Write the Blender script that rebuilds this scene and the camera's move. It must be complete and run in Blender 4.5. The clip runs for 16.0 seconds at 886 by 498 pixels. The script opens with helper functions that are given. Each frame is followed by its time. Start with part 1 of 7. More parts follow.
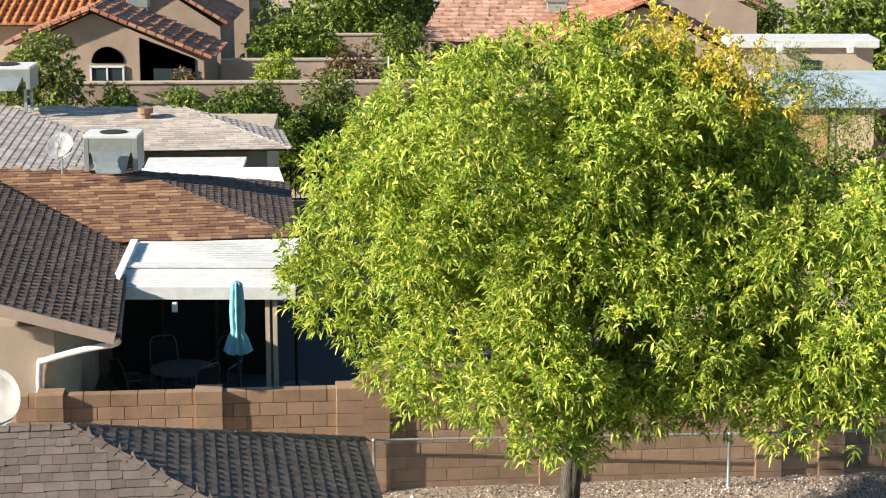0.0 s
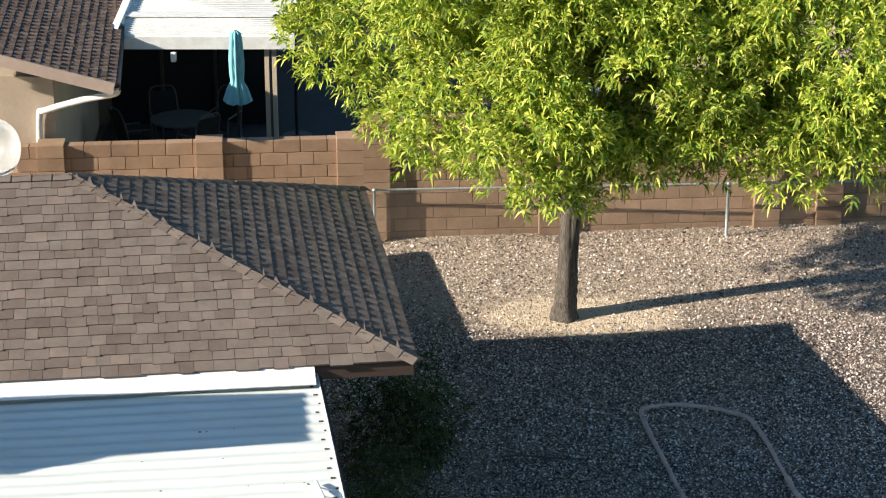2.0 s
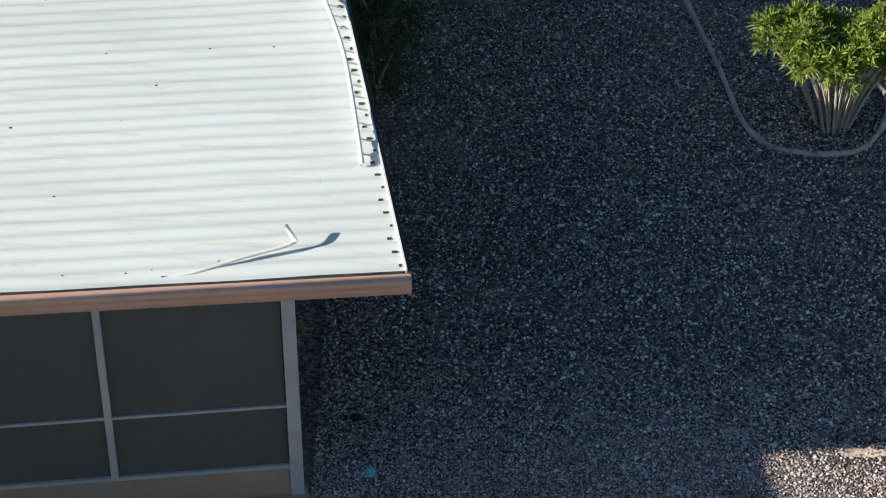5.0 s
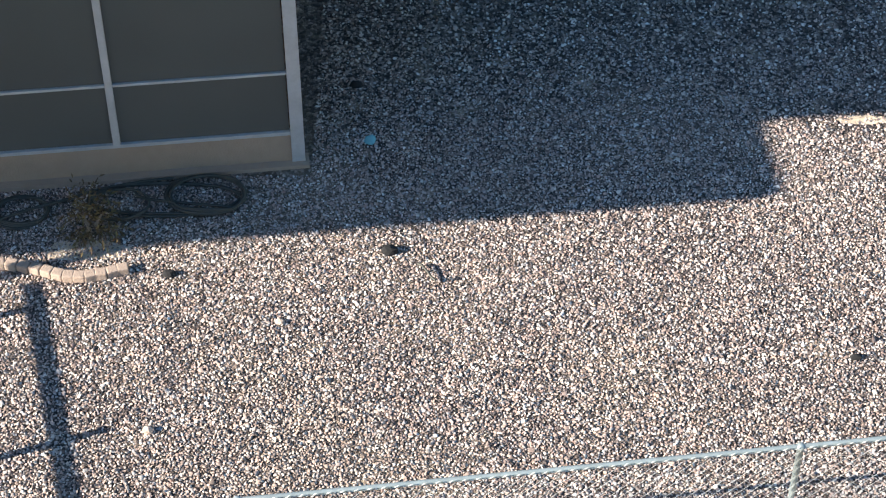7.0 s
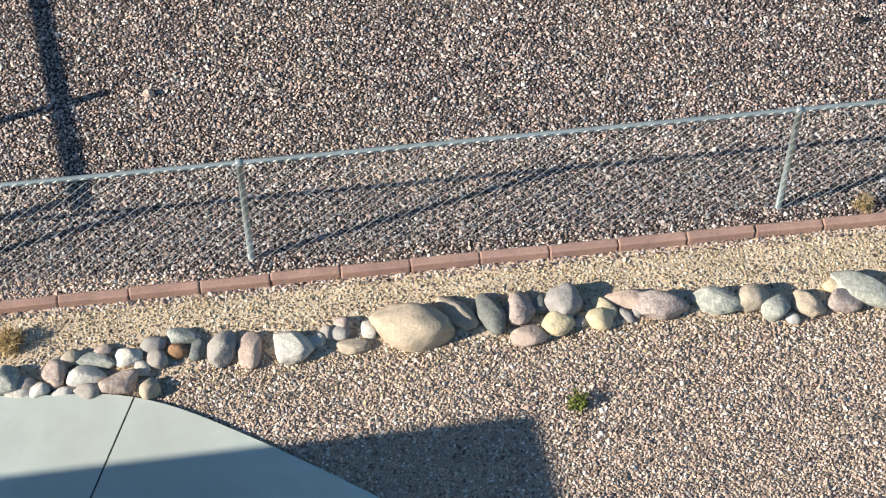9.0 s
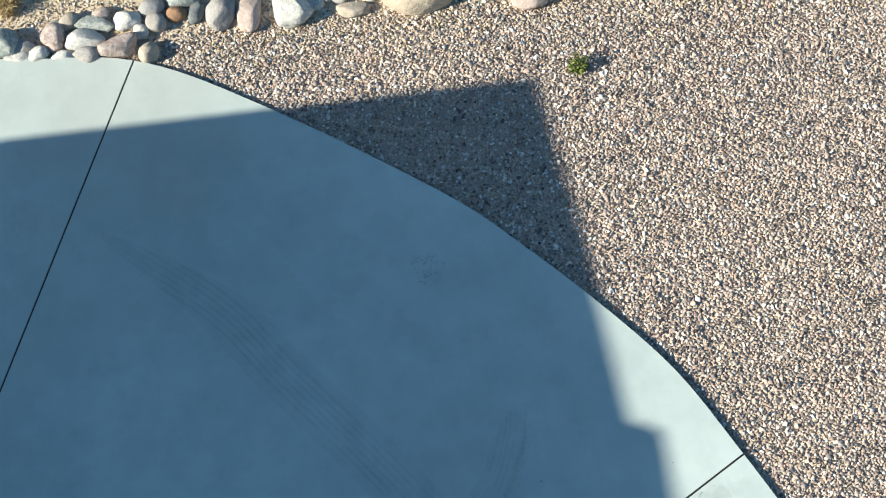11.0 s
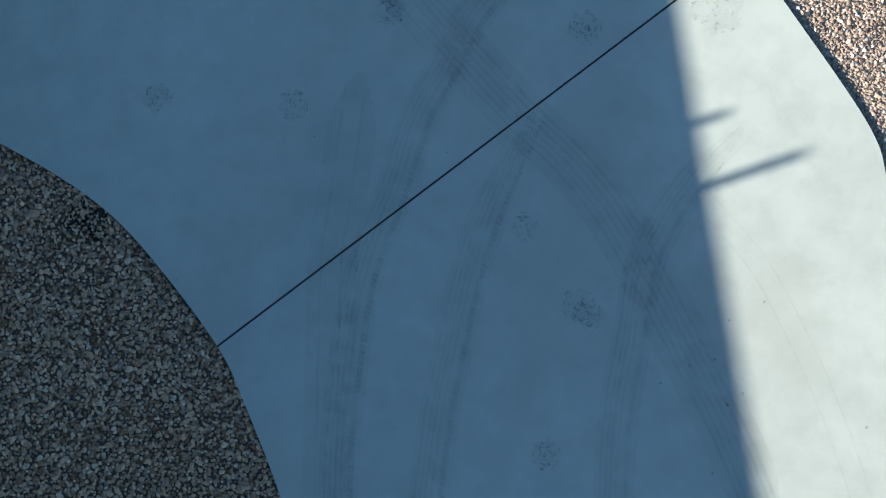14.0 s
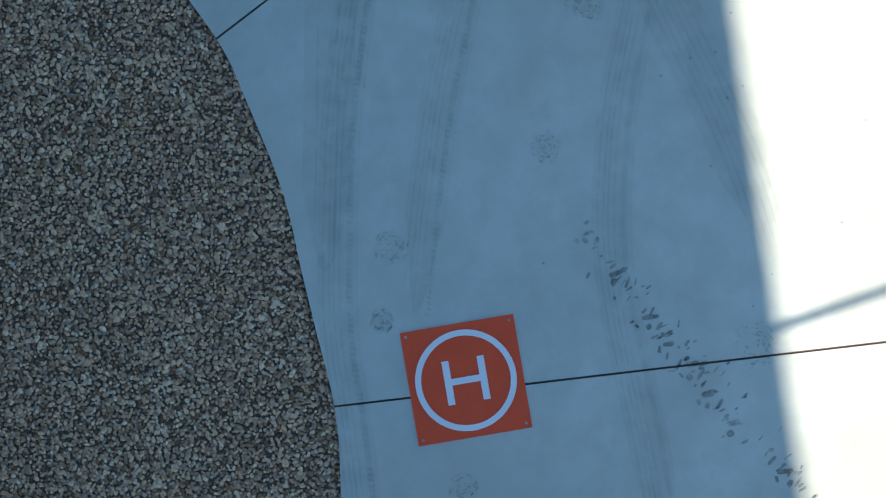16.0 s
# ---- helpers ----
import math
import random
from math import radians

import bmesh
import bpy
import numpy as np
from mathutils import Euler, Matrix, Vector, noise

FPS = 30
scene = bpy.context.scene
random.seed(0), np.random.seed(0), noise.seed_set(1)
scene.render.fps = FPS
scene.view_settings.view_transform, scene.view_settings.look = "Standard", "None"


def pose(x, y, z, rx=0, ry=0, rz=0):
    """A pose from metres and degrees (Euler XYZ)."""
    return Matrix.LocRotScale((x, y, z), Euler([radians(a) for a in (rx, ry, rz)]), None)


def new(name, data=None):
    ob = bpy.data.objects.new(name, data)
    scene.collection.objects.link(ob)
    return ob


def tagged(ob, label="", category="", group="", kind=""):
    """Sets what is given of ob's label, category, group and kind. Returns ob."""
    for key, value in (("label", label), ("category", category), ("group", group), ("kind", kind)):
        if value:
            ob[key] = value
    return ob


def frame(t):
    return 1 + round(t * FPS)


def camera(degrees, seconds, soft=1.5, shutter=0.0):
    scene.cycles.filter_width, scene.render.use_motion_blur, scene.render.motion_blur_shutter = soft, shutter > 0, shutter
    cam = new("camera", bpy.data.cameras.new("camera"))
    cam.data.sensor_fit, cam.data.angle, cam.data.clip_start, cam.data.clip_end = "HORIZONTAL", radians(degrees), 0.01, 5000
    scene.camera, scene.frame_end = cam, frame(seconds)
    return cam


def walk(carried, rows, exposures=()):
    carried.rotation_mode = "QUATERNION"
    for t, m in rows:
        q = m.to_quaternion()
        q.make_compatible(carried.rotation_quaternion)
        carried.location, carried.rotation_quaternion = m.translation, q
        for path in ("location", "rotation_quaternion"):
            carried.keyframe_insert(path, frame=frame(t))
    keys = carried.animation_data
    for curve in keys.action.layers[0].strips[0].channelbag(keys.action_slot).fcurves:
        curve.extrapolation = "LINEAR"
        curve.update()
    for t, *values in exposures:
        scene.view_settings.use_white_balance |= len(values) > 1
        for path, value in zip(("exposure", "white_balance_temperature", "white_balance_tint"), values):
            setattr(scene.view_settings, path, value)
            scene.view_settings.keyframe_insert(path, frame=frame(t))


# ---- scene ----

# ---------------------------------------------------------------- camera
TILT = [(0.0, 12.347), (0.35, 12.36), (0.5, 12.538), (1.0, 14.754), (1.5, 17.19), (2.0, 19.616), (2.5, 21.982), (3.0, 24.407),
        (3.5, 26.849), (4.0, 29.296), (4.2, 30.276), (6.3, 40.423), (6.5, 41.398), (7.0, 43.824), (7.5, 46.267), (8.0, 48.718),
        (8.5, 51.189), (9.0, 53.611), (9.2, 54.576), (11.3, 64.891), (11.5, 65.896), (12.0, 68.404), (12.5, 70.838), (13.0, 73.256),
        (13.5, 75.68), (14.0, 78.066), (14.5, 80.477), (15.0, 82.9), (15.5, 85.359), (15.75, 86.55), (15.9, 87.0), (16.0, 87.0)]
EYE = 11.6
cam = camera(25.39, 16.0, soft=1.15)
EXPO = [(0.0, 1.35, 6700, 10), (1.5, 1.37, 6700, 10), (2.5, 1.36, 6750, 10), (3.0, 1.13, 6700, 10), (3.5, 0.99, 6550, 10), (4.2, 0.86, 6400, 10), (6.3, 1.39, 6550, 10), (7.0, 1.72, 6500, 10), (8.0, 1.37, 6500, 10), (8.5, 1.09, 6500, 10), (9.2, 0.99, 6450, 9), (11.3, 1.18, 6150, 3), (12.0, 1.18, 6150, 4), (12.5, 0.88, 6150, 4), (13.5, 0.86, 6350, 8), (14.5, 1.5, 6300, 9), (15.0, 1.7, 6600, 10), (16.0, 1.82, 6900, 11)]
walk(cam, [(t, pose(0, 0, EYE, 90 - a, 0, 0)) for t, a in TILT], EXPO)

# ---------------------------------------------------------------- light
SUN = Vector((2.2, 0.76, -1.0)).normalized()
ELEV = math.asin(-SUN.z)
world = bpy.data.worlds.new("sky")
scene.world = world
world.use_nodes = True
wn = world.node_tree.nodes
sky = wn.new("ShaderNodeTexSky")
sky.sky_type, sky.sun_disc, sky.sun_elevation = "NISHITA", False, ELEV
sky.dust_density, sky.ozone_density = 0.3, 0.6
sky.sun_rotation = math.atan2(-SUN.x, -SUN.y) % (2 * math.pi)
deep = wn.new("ShaderNodeHueSaturation")
deep.inputs["Saturation"].default_value = 1.33
world.node_tree.links.new(sky.outputs[0], deep.inputs["Color"])
world.node_tree.links.new(deep.outputs[0], wn["Background"].inputs[0])
wn["Background"].inputs[1].default_value = 0.066
lamp = bpy.data.lights.new("sun", "SUN")
lamp.energy, lamp.angle, lamp.color = 4.5, radians(0.55), (1.0, 0.925, 0.81)
sun = new("sun", lamp)
sun.rotation_euler = SUN.to_track_quat("-Z", "Y").to_euler()
sun.location = (-30, -12, 30)

# ---------------------------------------------------------------- ground profile
SLOPE = math.tan(radians(3))
PROFILE = [(-400, -1.2), (-12, -0.63), (36, 36 * SLOPE), (44, 2.05), (60, 2.25), (90, 2.6), (600, 4.0)]


def gz(y):
    return float(np.interp(y, [p[0] for p in PROFILE], [p[1] for p in PROFILE]))


# ---------------------------------------------------------------- mesh helpers
def part(name, bm, material, parent=None, label="", smooth=False):
    me = bpy.data.meshes.new(name)
    bm.normal_update()
    bm.to_mesh(me)
    bm.free()
    return mesh_part(name, me, material, parent, label, smooth)


def mesh_part(name, me, material, parent=None, label="", smooth=False):
    if material:
        me.materials.append(material)
    if smooth:
        me.polygons.foreach_set("use_smooth", [True] * len(me.polygons))
    ob = new(name, me)
    if parent:
        ob.parent = parent
        ob.matrix_parent_inverse = parent.matrix_basis.inverted()
    if label:
        ob["label"] = label
    return ob


def thing(name, at=(0, 0, 0), label="", category="", group="", kind=""):
    ob = new(name)
    ob.empty_display_size = 0.2
    ob.location = at
    bpy.context.view_layer.update()
    ob.matrix_basis = Matrix.Translation(at)
    return tagged(ob, label, category, group, kind)


def box(bm, c, size, rot=0.0, tilt=None, bevel=0.0):
    """A box by its centre and size, turned by rot degrees round z."""
    m = Matrix.Translation(c) @ Matrix.Rotation(radians(rot), 4, "Z")
    if tilt:
        m = m @ tilt
    r = bmesh.ops.create_cube(bm, size=1.0, matrix=m @ Matrix.Diagonal((*size, 1)))
    if bevel:
        es = list({e for v in r["verts"] for e in v.link_edges})
        bmesh.ops.bevel(bm, geom=es, offset=bevel, segments=2, affect="EDGES", profile=0.6)
    return bm


def prism(bm, poly, z0, z1):
    """A prism over a plan polygon; z0 and z1 may be functions of x, y."""
    f0 = z0 if callable(z0) else (lambda x, y: z0)
    f1 = z1 if callable(z1) else (lambda x, y: z1)
    lo = [bm.verts.new((x, y, f0(x, y))) for x, y in poly]
    hi = [bm.verts.new((x, y, f1(x, y))) for x, y in poly]
    n = len(poly)
    bm.faces.new(hi)
    bm.faces.new(lo[::-1])
    for i in range(n):
        bm.faces.new((lo[i], lo[(i + 1) % n], hi[(i + 1) % n], hi[i]))
    return bm


def slab3(bm, poly, thick):
    """A flat plate below a polygon in space."""
    p = [Vector(q) for q in poly]
    n = (p[1] - p[0]).cross(p[2] - p[0]).normalized()
    if n.z < 0:
        p.reverse()
        n = -n
    hi = [bm.verts.new(q) for q in p]
    lo = [bm.verts.new(q - n * thick) for q in p]
    k = len(p)
    bm.faces.new(hi)
    bm.faces.new(lo[::-1])
    for i in range(k):
        bm.faces.new((lo[i], lo[(i + 1) % k], hi[(i + 1) % k], hi[i]))
    return bm


def tube(bm, pts, r, sides=8, cap=True, taper=None):
    """A round tube along points; taper gives a radius at each."""
    pts = [Vector(p) for p in pts]
    rings = []
    for i, p in enumerate(pts):
        a = pts[max(i - 1, 0)]
        b = pts[min(i + 1, len(pts) - 1)]
        d = (b - a).normalized()
        s = d.cross(Vector((0, 0, 1)))
        s = s.normalized() if s.length > 1e-4 else Vector((1, 0, 0))
        t = s.cross(d)
        rr = taper[i] if taper else r
        rings.append([bm.verts.new(p + (s * math.cos(2 * math.pi * k / sides) + t * math.sin(2 * math.pi * k / sides)) * rr) for k in range(sides)])
    for a, b in zip(rings, rings[1:]):
        for k in range(sides):
            bm.faces.new((a[k], a[(k + 1) % sides], b[(k + 1) % sides], b[k]))
    if cap:
        bm.faces.new(rings[0])
        bm.faces.new(rings[-1][::-1])
    return bm


def spline(pts, n=8, closed=False):
    """Catmull-Rom through the points."""
    p = [np.array(q, float) for q in pts]
    m = len(p)
    out = []
    for i in range(m if closed else m - 1):
        a, b, c, d = (p[(i - 1) % m], p[i], p[(i + 1) % m], p[(i + 2) % m]) if closed else (p[max(i - 1, 0)], p[i], p[i + 1], p[min(i + 2, m - 1)])
        for k in range(n):
            t = k / n
            out.append(0.5 * (2 * b + (c - a) * t + (2 * a - 5 * b + 4 * c - d) * t * t + (3 * b - a - 3 * c + d) * t ** 3))
    if not closed:
        out.append(p[-1])
    return [tuple(float(v) for v in q) for q in out]


def np_mesh(name, verts, faces):
    """A mesh from arrays of vertices and equal-sided faces."""
    me = bpy.data.meshes.new(name)
    k = faces.shape[1]
    me.vertices.add(len(verts))
    me.vertices.foreach_set("co", verts.astype(np.float32).ravel())
    me.loops.add(faces.size)
    me.loops.foreach_set("vertex_index", faces.astype(np.int32).ravel())
    me.polygons.add(len(faces))
    me.polygons.foreach_set("loop_start", np.arange(0, faces.size, k, dtype=np.int32))
    me.polygons.foreach_set("loop_total", np.full(len(faces), k, np.int32))
    me.update(calc_edges=True)
    return me


# ---------------------------------------------------------------- materials
class Mat:
    """A small wrapper for building node materials."""

    def __init__(self, name, rough=0.8, metal=0.0, spec=0.4):
        self.m = bpy.data.materials.new(name)
        self.m.use_nodes = True
        self.n, self.l = self.m.node_tree.nodes, self.m.node_tree.links
        self.b = self.n["Principled BSDF"]
        self.b.inputs["Roughness"].default_value = rough
        self.b.inputs["Metallic"].default_value = metal
        self.b.inputs["Specular IOR Level"].default_value = spec
        self.geo = self.n.new("ShaderNodeNewGeometry")
        self.pos = self.geo.outputs["Position"]

    def noise(self, scale, detail=4, rough=0.6, vec=None, stretch=None):
        v = vec or self.pos
        if stretch:
            mp = self.n.new("ShaderNodeMapping")
            mp.inputs["Scale"].default_value = stretch
            self.l.new(v, mp.inputs[0])
            v = mp.outputs[0]
        t = self.n.new("ShaderNodeTexNoise")
        t.inputs["Scale"].default_value, t.inputs["Detail"].default_value, t.inputs["Roughness"].default_value = scale, detail, rough
        self.l.new(v, t.inputs["Vector"])
        return t.outputs[0]

    def voronoi(self, scale, feature="F1", out="Distance", vec=None):
        t = self.n.new("ShaderNodeTexVoronoi")
        t.feature = feature
        t.inputs["Scale"].default_value = scale
        self.l.new(vec or self.pos, t.inputs["Vector"])
        return t.outputs[out]

    def ramp(self, fac, stops, interp="LINEAR"):
        r = self.n.new("ShaderNodeValToRGB")
        r.color_ramp.interpolation = interp
        e = r.color_ramp.elements
        while len(e) < len(stops):
            e.new(0.5)
        for el, (p, c) in zip(e, stops):
            el.position = p
            el.color = (*c, 1) if len(c) == 3 else c
        self.l.new(fac, r.inputs[0])
        return r.outputs[0]

    def mix(self, a, b, fac, kind="MIX"):
        m = self.n.new("ShaderNodeMix")
        m.data_type, m.blend_type = "RGBA", kind
        for v, s in ((fac, m.inputs[0]), (a, m.inputs[6]), (b, m.inputs[7])):
            if isinstance(v, (int, float)):
                s.default_value = v
            elif isinstance(v, tuple):
                s.default_value = (*v, 1)
            else:
                self.l.new(v, s)
        return m.outputs[2]

    def island(self):
        return self.geo.outputs["Random Per Island"]

    def obrand(self):
        o = self.n.new("ShaderNodeObjectInfo")
        return o.outputs["Random"]

    def color(self, c):
        if isinstance(c, tuple):
            self.b.inputs["Base Color"].default_value = (*c, 1)
        else:
            self.l.new(c, self.b.inputs["Base Color"])
        return self

    def bump(self, h, strength=0.3, dist=0.01):
        bn = self.n.new("ShaderNodeBump")
        bn.inputs["Strength"].default_value, bn.inputs["Distance"].default_value = strength, dist
        self.l.new(h, bn.inputs["Height"])
        self.l.new(bn.outputs[0], self.b.inputs["Normal"])
        return self

    def rough(self, h):
        self.l.new(h, self.b.inputs["Roughness"])
        return self


def grey(v):
    return (v, v, v)


def plain(name, col, rough=0.7, metal=0.0, var=0.12, scale=6.0, bump=0.0, bscale=120.0):
    m = Mat(name, rough, metal)
    lo = tuple(c * (1 - var) for c in col)
    hi = tuple(min(1, c * (1 + var)) for c in col)
    c = m.ramp(m.noise(scale), [(0.3, lo), (0.7, hi)])
    c = m.mix(c, m.ramp(m.noise(scale * 12, 3), [(0.3, grey(1 - var * 0.7)), (0.7, grey(1.0))]), 1.0, "MULTIPLY")
    m.color(c)
    if bump:
        m.bump(m.noise(bscale, 3), bump, 0.01)
    return m.m


def leaf_mat(name, stops, trans=0.35):
    m = Mat(name, 0.55, 0, 0.3)
    c = m.ramp(m.island(), stops)
    c = m.mix(c, m.ramp(m.noise(0.9, 3), [(0.35, grey(0.72)), (0.65, grey(1.0))]), 1.0, "MULTIPLY")
    m.color(c)
    tr = m.n.new("ShaderNodeBsdfTranslucent")
    m.l.new(m.mix(c, (0.9, 1.0, 0.25), 0.35, "MULTIPLY"), tr.inputs[0])
    mx = m.n.new("ShaderNodeMixShader")
    mx.inputs[0].default_value = trans
    m.l.new(m.b.outputs[0], mx.inputs[1])
    m.l.new(tr.outputs[0], mx.inputs[2])
    m.l.new(mx.outputs[0], m.n["Material Output"].inputs[0])
    return m.m


def pebble_mat(name, stops, dirt, amount=0.3):
    m = Mat(name, 0.9, 0, 0.12)
    c = m.ramp(m.island(), stops, "LINEAR")
    c = m.mix(c, m.ramp(m.noise(60, 3), [(0.3, grey(0.7)), (0.7, grey(1.0))]), 1.0, "MULTIPLY")
    c = m.mix(c, dirt, m.ramp(m.noise(0.7, 5), [(0.52, grey(0.0)), (0.78, grey(amount))]))
    m.color(c)
    return m.m


def ground_mat():
    m = Mat("gravel_bed", 0.95)
    cell = m.voronoi(34, out="Color")
    sep = m.n.new("ShaderNodeSeparateColor")
    m.l.new(cell, sep.inputs[0])
    # bed kept dark, edges darker still: painted shade in the gaps between stones
    c = m.ramp(sep.outputs[0], [(0.0, (0.04, 0.033, 0.03)), (0.35, (0.11, 0.086, 0.074)), (0.7, (0.20, 0.16, 0.14)), (1.0, (0.34, 0.28, 0.245))])
    edge = m.voronoi(34, "DISTANCE_TO_EDGE")
    c = m.mix(c, m.ramp(edge, [(0.0, grey(0.3)), (0.09, grey(1.0))]), 1.0, "MULTIPLY")
    dirt = m.ramp(m.noise(0.55, 6), [(0.5, grey(0.0)), (0.75, grey(0.25))])
    sub = m.n.new("ShaderNodeVectorMath")
    sub.operation = "SUBTRACT"
    sub.inputs[1].default_value = (1.95, 25.95, 1.36)
    m.l.new(m.pos, sub.inputs[0])
    sq = m.n.new("ShaderNodeVectorMath")
    sq.operation = "MULTIPLY"
    sq.inputs[1].default_value = (0.52, 1.15, 0.0)
    m.l.new(sub.outputs[0], sq.inputs[0])
    ln = m.n.new("ShaderNodeVectorMath")
    ln.operation = "LENGTH"
    m.l.new(sq.outputs[0], ln.inputs[0])
    wob = m.mix(m.ramp(ln.outputs["Value"], [(0.0, grey(1.0)), (1.0, grey(0.0))]), m.noise(3, 5), 0.45)
    dirt = m.mix(dirt, m.ramp(wob, [(0.26, grey(0.0)), (0.42, grey(0.95))]), 1.0, "LIGHTEN")
    # sunlit stretch past y 25: its brightness is painted in through the sandy colour
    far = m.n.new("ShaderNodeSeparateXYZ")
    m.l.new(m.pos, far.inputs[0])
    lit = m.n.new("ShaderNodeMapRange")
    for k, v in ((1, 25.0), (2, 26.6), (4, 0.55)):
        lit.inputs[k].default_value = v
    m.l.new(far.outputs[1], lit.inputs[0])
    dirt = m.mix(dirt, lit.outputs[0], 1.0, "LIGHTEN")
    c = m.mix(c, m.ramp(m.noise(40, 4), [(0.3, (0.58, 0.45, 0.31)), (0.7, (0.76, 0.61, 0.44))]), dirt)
    sp = m.n.new("ShaderNodeSeparateXYZ")
    m.l.new(m.pos, sp.inputs[0])
    zone = m.n.new("ShaderNodeMapRange")
    for k, v in ((1, 8.05), (2, 7.95)):
        zone.inputs[k].default_value = v
    m.l.new(sp.outputs[1], zone.inputs[0])
    sl = m.n.new("ShaderNodeMath")
    sl.operation = "MULTIPLY_ADD"
    sl.inputs[1].default_value = 0.6
    m.l.new(sp.outputs[0], sl.inputs[0])
    m.l.new(sp.outputs[1], sl.inputs[2])
    inner = m.n.new("ShaderNodeMapRange")
    for k, v in ((1, 1.6), (2, 1.9)):
        inner.inputs[k].default_value = v
    m.l.new(sl.outputs[0], inner.inputs[0])
    c = m.mix(m.ramp(m.noise(70, 4), [(0.3, (0.11, 0.076, 0.055)), (0.7, (0.27, 0.19, 0.135))]), c, inner.outputs[0])
    both = m.n.new("ShaderNodeMath")
    both.operation = "MULTIPLY"
    m.l.new(zone.outputs[0], both.inputs[0])
    m.l.new(inner.outputs[0], both.inputs[1])
    c = m.mix(c, m.ramp(m.noise(70, 4), [(0.3, (0.46, 0.345, 0.25)), (0.7, (0.70, 0.55, 0.41))]), both.outputs[0])
    m.color(c)
    m.bump(m.ramp(edge, [(0.0, grey(0)), (0.25, grey(1))]), 0.8, 0.02)
    return m.m


def shingle_mat(name, stops, obj=False, grain=0.16):
    m = Mat(name, 0.95, 0, 0.05)
    c = m.ramp(m.obrand() if obj else m.island(), stops)
    c = m.mix(c, m.ramp(m.noise(4.5, 4), [(0.3, grey(0.82)), (0.7, grey(1.06))]), 1.0, "MULTIPLY")
    c = m.mix(c, m.ramp(m.noise(220, 2), [(0.3, grey(1 - grain * 2)), (0.7, grey(1.0 + grain))]), 1.0, "MULTIPLY")
    m.color(c)
    m.bump(m.noise(260, 2), 0.35, 0.004)
    return m.m


def block_mat():
    m = Mat("concrete_block", 0.95, 0, 0.2)
    c = m.ramp(m.obrand(), [(0.0, (0.275, 0.178, 0.116)), (0.5, (0.32, 0.21, 0.14)), (1.0, (0.37, 0.245, 0.165))])
    c = m.mix(c, m.ramp(m.noise(3.5, 5), [(0.3, grey(0.8)), (0.7, grey(1.08))]), 1.0, "MULTIPLY")
    c = m.mix(c, m.ramp(m.noise(140, 3), [(0.3, grey(0.75)), (0.7, grey(1.05))]), 1.0, "MULTIPLY")
    m.color(c)
    m.bump(m.noise(150, 3), 0.5, 0.006)
    return m.m


def slab_mat():
    m = Mat("concrete", 0.85, 0, 0.3)
    c = m.ramp(m.noise(0.8, 6, 0.65), [(0.3, (0.46, 0.51, 0.465)), (0.52, (0.53, 0.58, 0.525)), (0.72, (0.58, 0.63, 0.57))])
    c = m.mix(c, m.ramp(m.noise(5.0, 5), [(0.32, grey(0.9)), (0.6, grey(1.0))]), 1.0, "MULTIPLY")
    c = m.mix(c, (0.2, 0.2, 0.19), m.ramp(m.voronoi(3.3), [(0.0, grey(0.8)), (0.012, grey(0.8)), (0.02, grey(0.0))]))
    c = m.mix(c, (0.43, 0.44, 0.39), m.ramp(m.noise(0.55, 5, 0.6, stretch=(1.0, 0.7, 1)), [(0.48, grey(0.0)), (0.66, grey(0.6))]))
    c = m.mix(c, (0.36, 0.37, 0.34), m.ramp(m.noise(2.4, 6, 0.7), [(0.58, grey(0.0)), (0.78, grey(0.4))]))
    m.color(c)
    m.bump(m.noise(55, 4), 0.12, 0.004)
    return m.m


def metal_roof_mat():
    m = Mat("white_roof_metal", 0.32, 0.0, 0.6)
    c = m.ramp(m.noise(0.7, 5, stretch=(0.4, 2.5, 1)), [(0.3, (0.54, 0.575, 0.545)), (0.6, (0.61, 0.645, 0.615))])
    c = m.mix(c, (0.47, 0.44, 0.37), m.ramp(m.noise(2.6, 6, 0.7, stretch=(0.35, 5, 1)), [(0.52, grey(0.0)), (0.78, grey(0.75))]))
    c = m.mix(c, (0.42, 0.33, 0.25), m.ramp(m.noise(7, 6, 0.75, stretch=(0.5, 3, 1)), [(0.58, grey(0.0)), (0.78, grey(0.6))]))
    c = m.mix(c, (0.2, 0.17, 0.14), m.ramp(m.voronoi(2.3), [(0.0, grey(0.9)), (0.022, grey(0.9)), (0.032, grey(0.0))]))
    m.color(c)
    return m.m


def rock_mat(name, col, vein=0.0, veincol=(0.75, 0.72, 0.66)):
    m = Mat(name, 0.82, 0, 0.3)
    lo, hi = tuple(c * 0.78 for c in col), tuple(min(c * 1.15, 0.85) for c in col)
    c = m.ramp(m.noise(9, 5, 0.65), [(0.3, lo), (0.7, hi)])
    c = m.mix(c, m.ramp(m.noise(90, 3), [(0.3, grey(0.78)), (0.7, grey(1.05))]), 1.0, "MULTIPLY")
    c = m.mix(c, m.ramp(m.obrand(), [(0.0, (0.88, 0.9, 0.93)), (1.0, (1.08, 1.03, 0.96))]), 1.0, "MULTIPLY")
    if vein:
        w = m.ramp(m.noise(14, 6, 0.75), [(0.44, grey(0.0)), (0.49, grey(vein)), (0.54, grey(0.0))])
        c = m.mix(c, veincol, w)
    m.color(c)
    m.bump(m.noise(38, 5), 0.55, 0.014)
    return m.m


